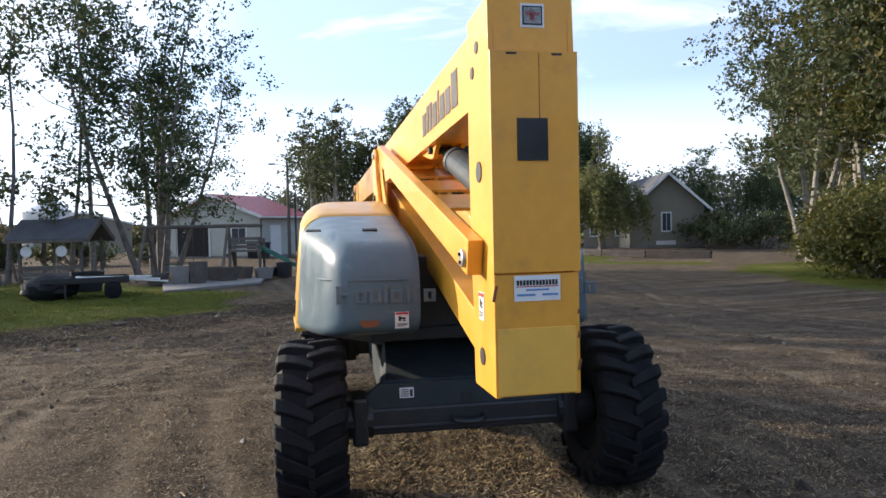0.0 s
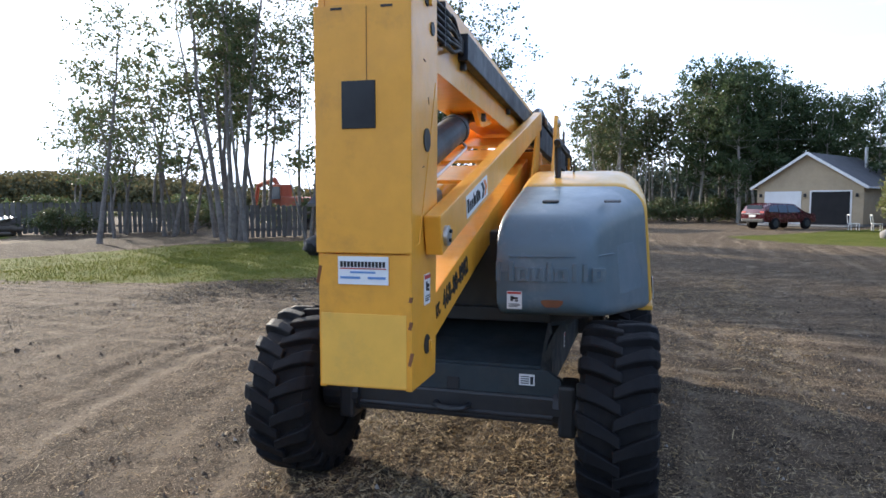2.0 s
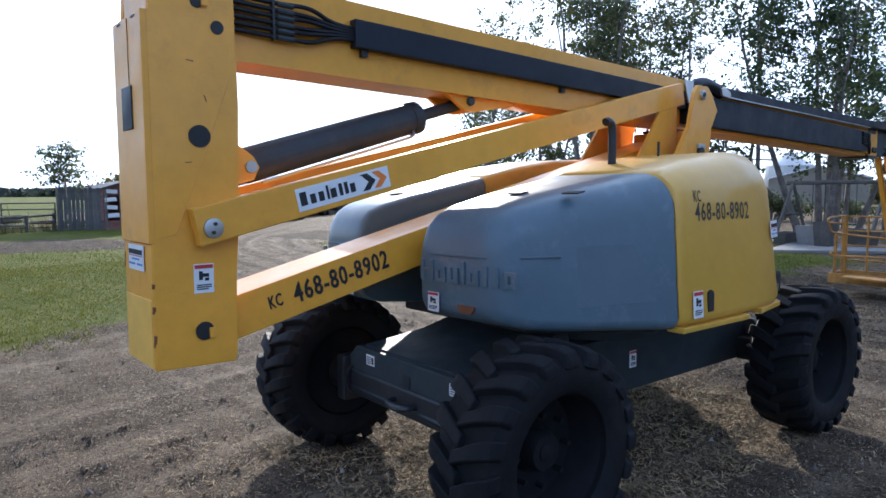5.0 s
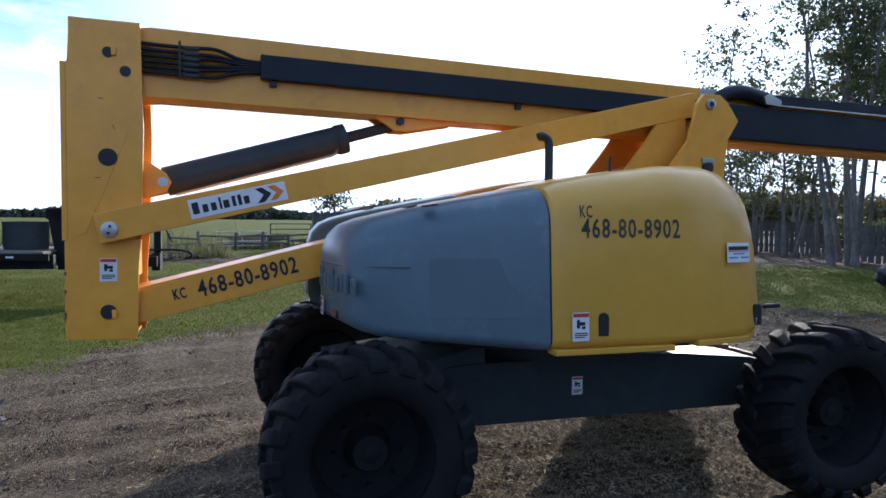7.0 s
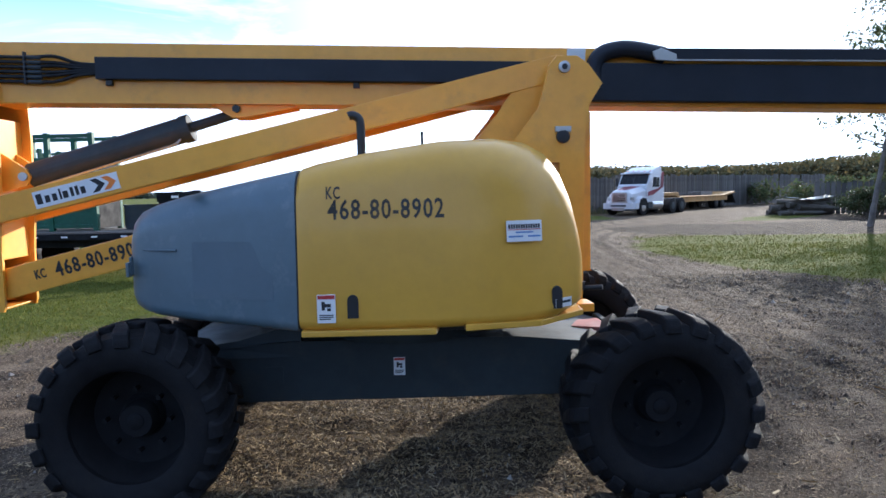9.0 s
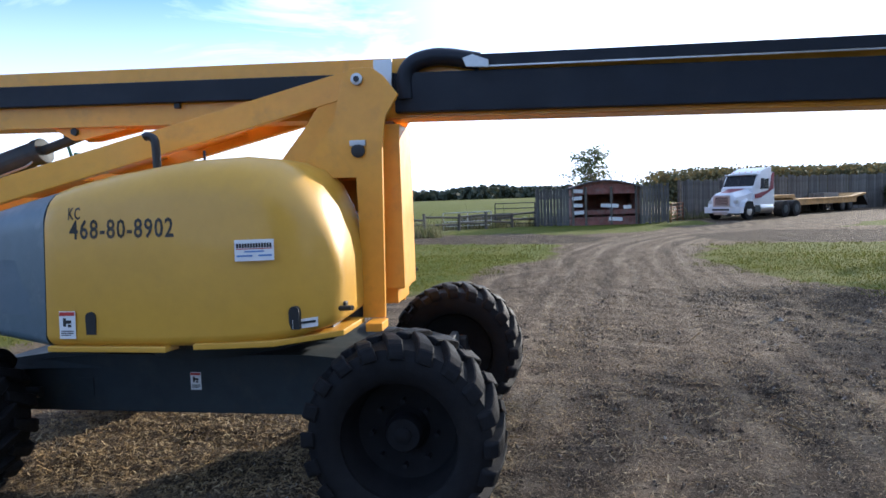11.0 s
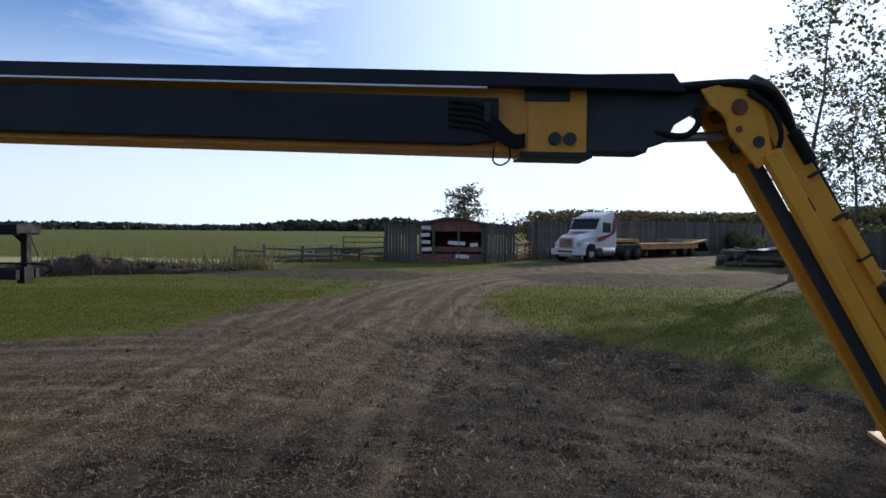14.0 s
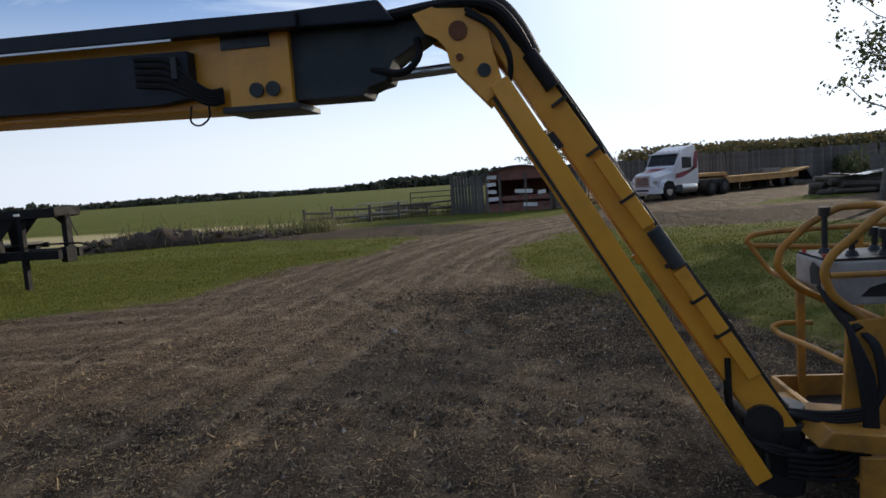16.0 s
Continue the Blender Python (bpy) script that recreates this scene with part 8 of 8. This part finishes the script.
WEED = island_material("tall_weeds", [(0.13, 0.14, 0.06), (0.22, 0.20, 0.10), (0.09, 0.11, 0.04), (0.28, 0.24, 0.13)], 0.9, 0.3)
n = 5200
wx_, wy_ = rng.uniform(0, 1, n), rng.normal(0, 1, n)
weeds_x = np.where(wx_ < 0.55, -10 + 7 * wx_ / 0.55, -6 + 18 * (wx_ - 0.55) / 0.45) + rng.normal(0, 0.3, n)
weeds_y = np.where(wx_ < 0.55, 19.8 + 5.2 * wx_ / 0.55, 29.5 + 8.0 * (wx_ - 0.55) / 0.45) + 0.55 * wy_
tall_ = rng.gamma(3.0, 0.11, n)
ang_ = rng.uniform(0, 6.28, n)
sx = np.stack([np.cos(ang_) * 0.025, np.sin(ang_) * 0.025, 0 * ang_], 1)
bot = np.stack([weeds_x, weeds_y, 0 * ang_ - 0.02], 1)
topw = bot + np.stack([rng.normal(0, 0.3, n) * tall_, rng.normal(0, 0.3, n) * tall_, tall_], 1)
tagged(quads_object("tall_weeds", np.stack([bot - sx, bot + sx, topw + sx * 0.4, topw - sx * 0.4], 1), WEED), "dry and green tall weeds along fence and rubble", "weeds", kind="stuff")

# ---- black gooseneck trailer on the lawn ----
goose = thing("gooseneck_trailer", "black gooseneck flatbed trailer standing on the lawn", "trailer", pose(-3.62, 11.25, 0, 0, 0, 178))
for y in (0.75, 1.35):
    part("neck_beam", box((1.9, 0.14, 0.20), (0.92, y, 1.66), bevel=0.01), RIM, goose)
    part("riser", slab([(1.42, 0.62), (1.68, 0.62), (1.86, 1.72), (1.52, 1.72)], y - 0.07, y + 0.07, 0.008), RIM, goose)
    part("gusset", slab([(1.0, 1.58), (1.55, 1.58), (1.46, 1.12)], y - 0.02, y + 0.02, 0.004), RIM, goose)
    y = 0.2 if y < 1 else 1.9
    part("deck_beam", box((5.4, 0.14, 0.26), (4.3, y, 0.80), bevel=0.01), RIM, goose)
    for x in (4.7, 5.6):
        car_wheel(goose, x, y, 0.40, 0.40, 0.24, RIM)
    part("rub_rail", box((5.2, 0.05, 0.12), (4.2, y + (0.32 if y > 1 else -0.32), 0.90)), RIM, goose)
    part("stringer", box((1.7, 0.12, 0.20), (0.82, 0.75 if y < 1 else 1.35, 0.76), bevel=0.01), RIM, goose)
part("jack_leg", box((0.11, 0.11, 1.62), (0.88, 1.35, 0.80), bevel=0.01), RIM, goose)
part("front_post", box((0.13, 0.16, 1.15), (0.0, 1.05, 1.20), bevel=0.01), RIM, goose)
part("cross_head", box((0.14, 0.75, 0.18), (0.0, 1.05, 1.68), bevel=0.01), RIM, goose)
part("coupler", box((0.16, 0.3, 0.34), (0.02, 1.05, 0.74), bevel=0.02), RIM, goose)
part("gusset", slab([(0.05, 1.58), (0.28, 1.58), (0.05, 1.38)], 1.0, 1.1), RIM, goose)
part("safety_chain", tube([(-0.08, 1.05, 1.6), (-0.16, 1.05, 1.35), (-0.26, 1.05, 1.12)], 0.012, sides=5), RIM, goose)
part("cross_tube", tube([(1.3, 1.2, 0.98), (-0.4, 1.2, 0.98), (-0.62, 1.2, 0.93), (-0.66, 1.2, 0.84), (-0.5, 1.2, 0.80)], 0.022, sides=6, round_corners=0.1), RIM, goose)
for k in range(8):
    part("plank", box((5.1, 0.275, 0.05), (4.25, 0.045 + 0.287 * k, 0.965 + 0.002 * (k % 3)), bevel=0.006), OLD_WOOD, goose, "grey weathered deck plank")
for x in (0.35, 1.25):
    part("reflector", box((0.14, 0.01, 0.05), (x, 1.975, 1.66)), WHITE, goose)
for x in (2.2, 2.8, 3.4, 4.0):
    part("reflector", box((0.12, 0.01, 0.03), (x, 2.25, 0.90)), WHITE, goose)
# dark tub and a green cattle crush loaded on the deck
tub = thing("barrel_tub", "dark grey cut-down barrel on the trailer deck", "tub", pose(-5.95, 10.2, 0.99))
part("wall", spun([(0.36, 0.0), (0.38, 0.08), (0.38, 0.48), (0.40, 0.52), (0.37, 0.52), (0.34, 0.06)], 24), BOOM_GREY, tub, "", pose(0, 0, 0, 90, 0, 0), True)
sq = thing("cattle_squeeze", "dark green steel cattle handling crush", "cattle crush", pose(-6.75, 9.75, 0.985, 0, 0, 176), "green cattle crushes")
LONG = (0.0, 0.95, 1.9)
for x in LONG:
    for y in (0.0, -0.95):
        part("upright", box((0.10, 0.10, 2.05), (x, y, 1.02), bevel=0.01), GREEN_PAINT, sq)
for y in (0.0, -0.95):
    for z in (0.10, 1.50, 1.98):
        part("rail", box((1.9, 0.07, 0.08), (0.95, y, z), bevel=0.01), GREEN_PAINT, sq)
    for x in (0.475, 1.425):
        part("side_panel", box((0.85, 0.04, 1.38), (x, y, 0.80), bevel=0.01), GREEN_PAINT, sq)
        for z in (0.45, 0.82, 1.18):
            part("rib", box((0.75, 0.03, 0.05), (x, y + 0.03, z), bevel=0.006), GREEN_PAINT, sq)
part("tail_gate", box((0.05, 0.85, 1.5), (-0.02, -0.475, 0.80), bevel=0.01), RIM, sq, "dark grey tail gate")
part("latch", rod((-0.07, -0.25, 1.05), (-0.07, -0.55, 1.05), 0.02, sides=6), STEEL, sq)
part("lever", rod((1.9, 0.05, 1.6), (2.15, 0.05, 2.45), 0.035), GREEN_PAINT, sq)
copy_thing(sq, pose(-9.6, 12.9, 1.0, 0, 0, 150) @ Matrix.Diagonal((0.8, 1, 0.95, 1)))
frame_ = thing("timber_rack", "pale timber rack standing beside the trailer", "rack", pose(-8.2, 8.9, 0, 0, 0, 176))
for x in (0.0, 0.55, 1.1):
    part("upright", box((0.09, 0.06, 0.95), (x, 0, 0.48)), OLD_WOOD, frame_)
for z in (0.30, 0.92):
    part("rail", box((1.25, 0.06, 0.09), (0.55, 0.06, z)), OLD_WOOD, frame_)
part("brace", box((0.9, 0.05, 0.08), (0.55, 0.03, 0.6), turn=(0, 35, 0)), OLD_WOOD, frame_)
for x in (0.0, 1.1):
    part("foot", box((0.09, 0.5, 0.06), (x, 0.15, 0.03)), OLD_WOOD, frame_)
imp = thing("implement_trailer", "rust-orange implement trailer with small wheels on the lawn", "trailer", pose(-12.0, 13.2, 0, 0, 0, -20))
part("frame", box((3.6, 1.3, 0.30), (1.2, 0, 0.82), bevel=0.02), RUST, imp)
for x in (0.9, 1.8):
    for y in (-0.65, 0.65):
        car_wheel(imp, x, y, 0.32, 0.32, 0.2, TRIM)
part("hoop", tube([(0.4, -0.6, 0.9), (0.4, -0.6, 1.45), (1.8, -0.6, 1.45), (1.8, -0.6, 0.9)], 0.035, sides=7, round_corners=0.2), OLD_WOOD, imp)
part("axle_beam", box((1.6, 0.2, 0.25), (1.35, 0, 0.58), bevel=0.02), RUST, imp)
hopper = thing("red_implement", "faded red iron implement standing on the grass", "implement", pose(-9.7, 10.9, 0, 0, 0, 20))
part("body", slab([(0, 0.0), (0.7, 0.0), (0.8, 0.6), (0.4, 0.75), (0.0, 0.6)], -0.3, 0.3, 0.04), RED_INK, hopper)
part("drawbar", rod((0.7, 0, 0.3), (1.5, 0.2, 0.05), 0.05), RUST, hopper)

# ---- by the houses: rail, chairs, boulder ----
bank = thing("timber_edging", "low dark timber retaining edge along the house lawn", "edging", pose(*polar(-20.3, 40), 0))
bank_line = [polar(-20.3, 40), polar(-22.5, 37.5), polar(-26, 35.5), polar(-31, 34)]
for (ax, ay), (bx, by) in zip(bank_line, bank_line[1:]):
    ln = math.hypot(bx - ax, by - ay)
    spot = pose(ax - bank_line[0][0], ay - bank_line[0][1], 0, 0, 0, math.degrees(math.atan2(by - ay, bx - ax)))
    for k in range(2):
        part("beam", box((ln - 0.04, 0.2 + 0.01 * k, 0.19), (ln / 2, 0.03 * k, 0.09 + 0.2 * k), bevel=0.015), DARK_TIMBER, bank, "", spot)
for deg in (-17.2, -18.6):
    ch = thing("garden_chair", "white metal garden chair on the grass", "chair", pose(*polar(deg, 48), 0, 0, 0, 90 + deg * 5), "garden chairs")
    part("seat", box((0.5, 0.5, 0.04), (0, 0, 0.42), bevel=0.01), TRIM, ch)
    part("backrest", tube([(-0.24, 0.24, 0.42), (-0.24, 0.32, 0.95), (0.24, 0.32, 0.95), (0.24, 0.24, 0.42)], 0.025, sides=6, round_corners=0.1), TRIM, ch)
    for x in (-0.22, 0.22):
        for y in (-0.22, 0.22):
            part("leg", rod((x, y, 0), (x, y, 0.42), 0.02, sides=6), TRIM, ch)
stone = bmesh.new()
bmesh.ops.create_icosphere(stone, subdivisions=2, radius=0.35)
for v in stone.verts:
    v.co *= 1 + 0.2 * noise.noise(v.co * 3)
    v.co.z *= 0.8
tagged(part("boulder", stone, CONCRETE, None, "", pose(*polar(-19.8, 38.5), 0.18), True), "pale boulder at the lawn's corner", "boulder")
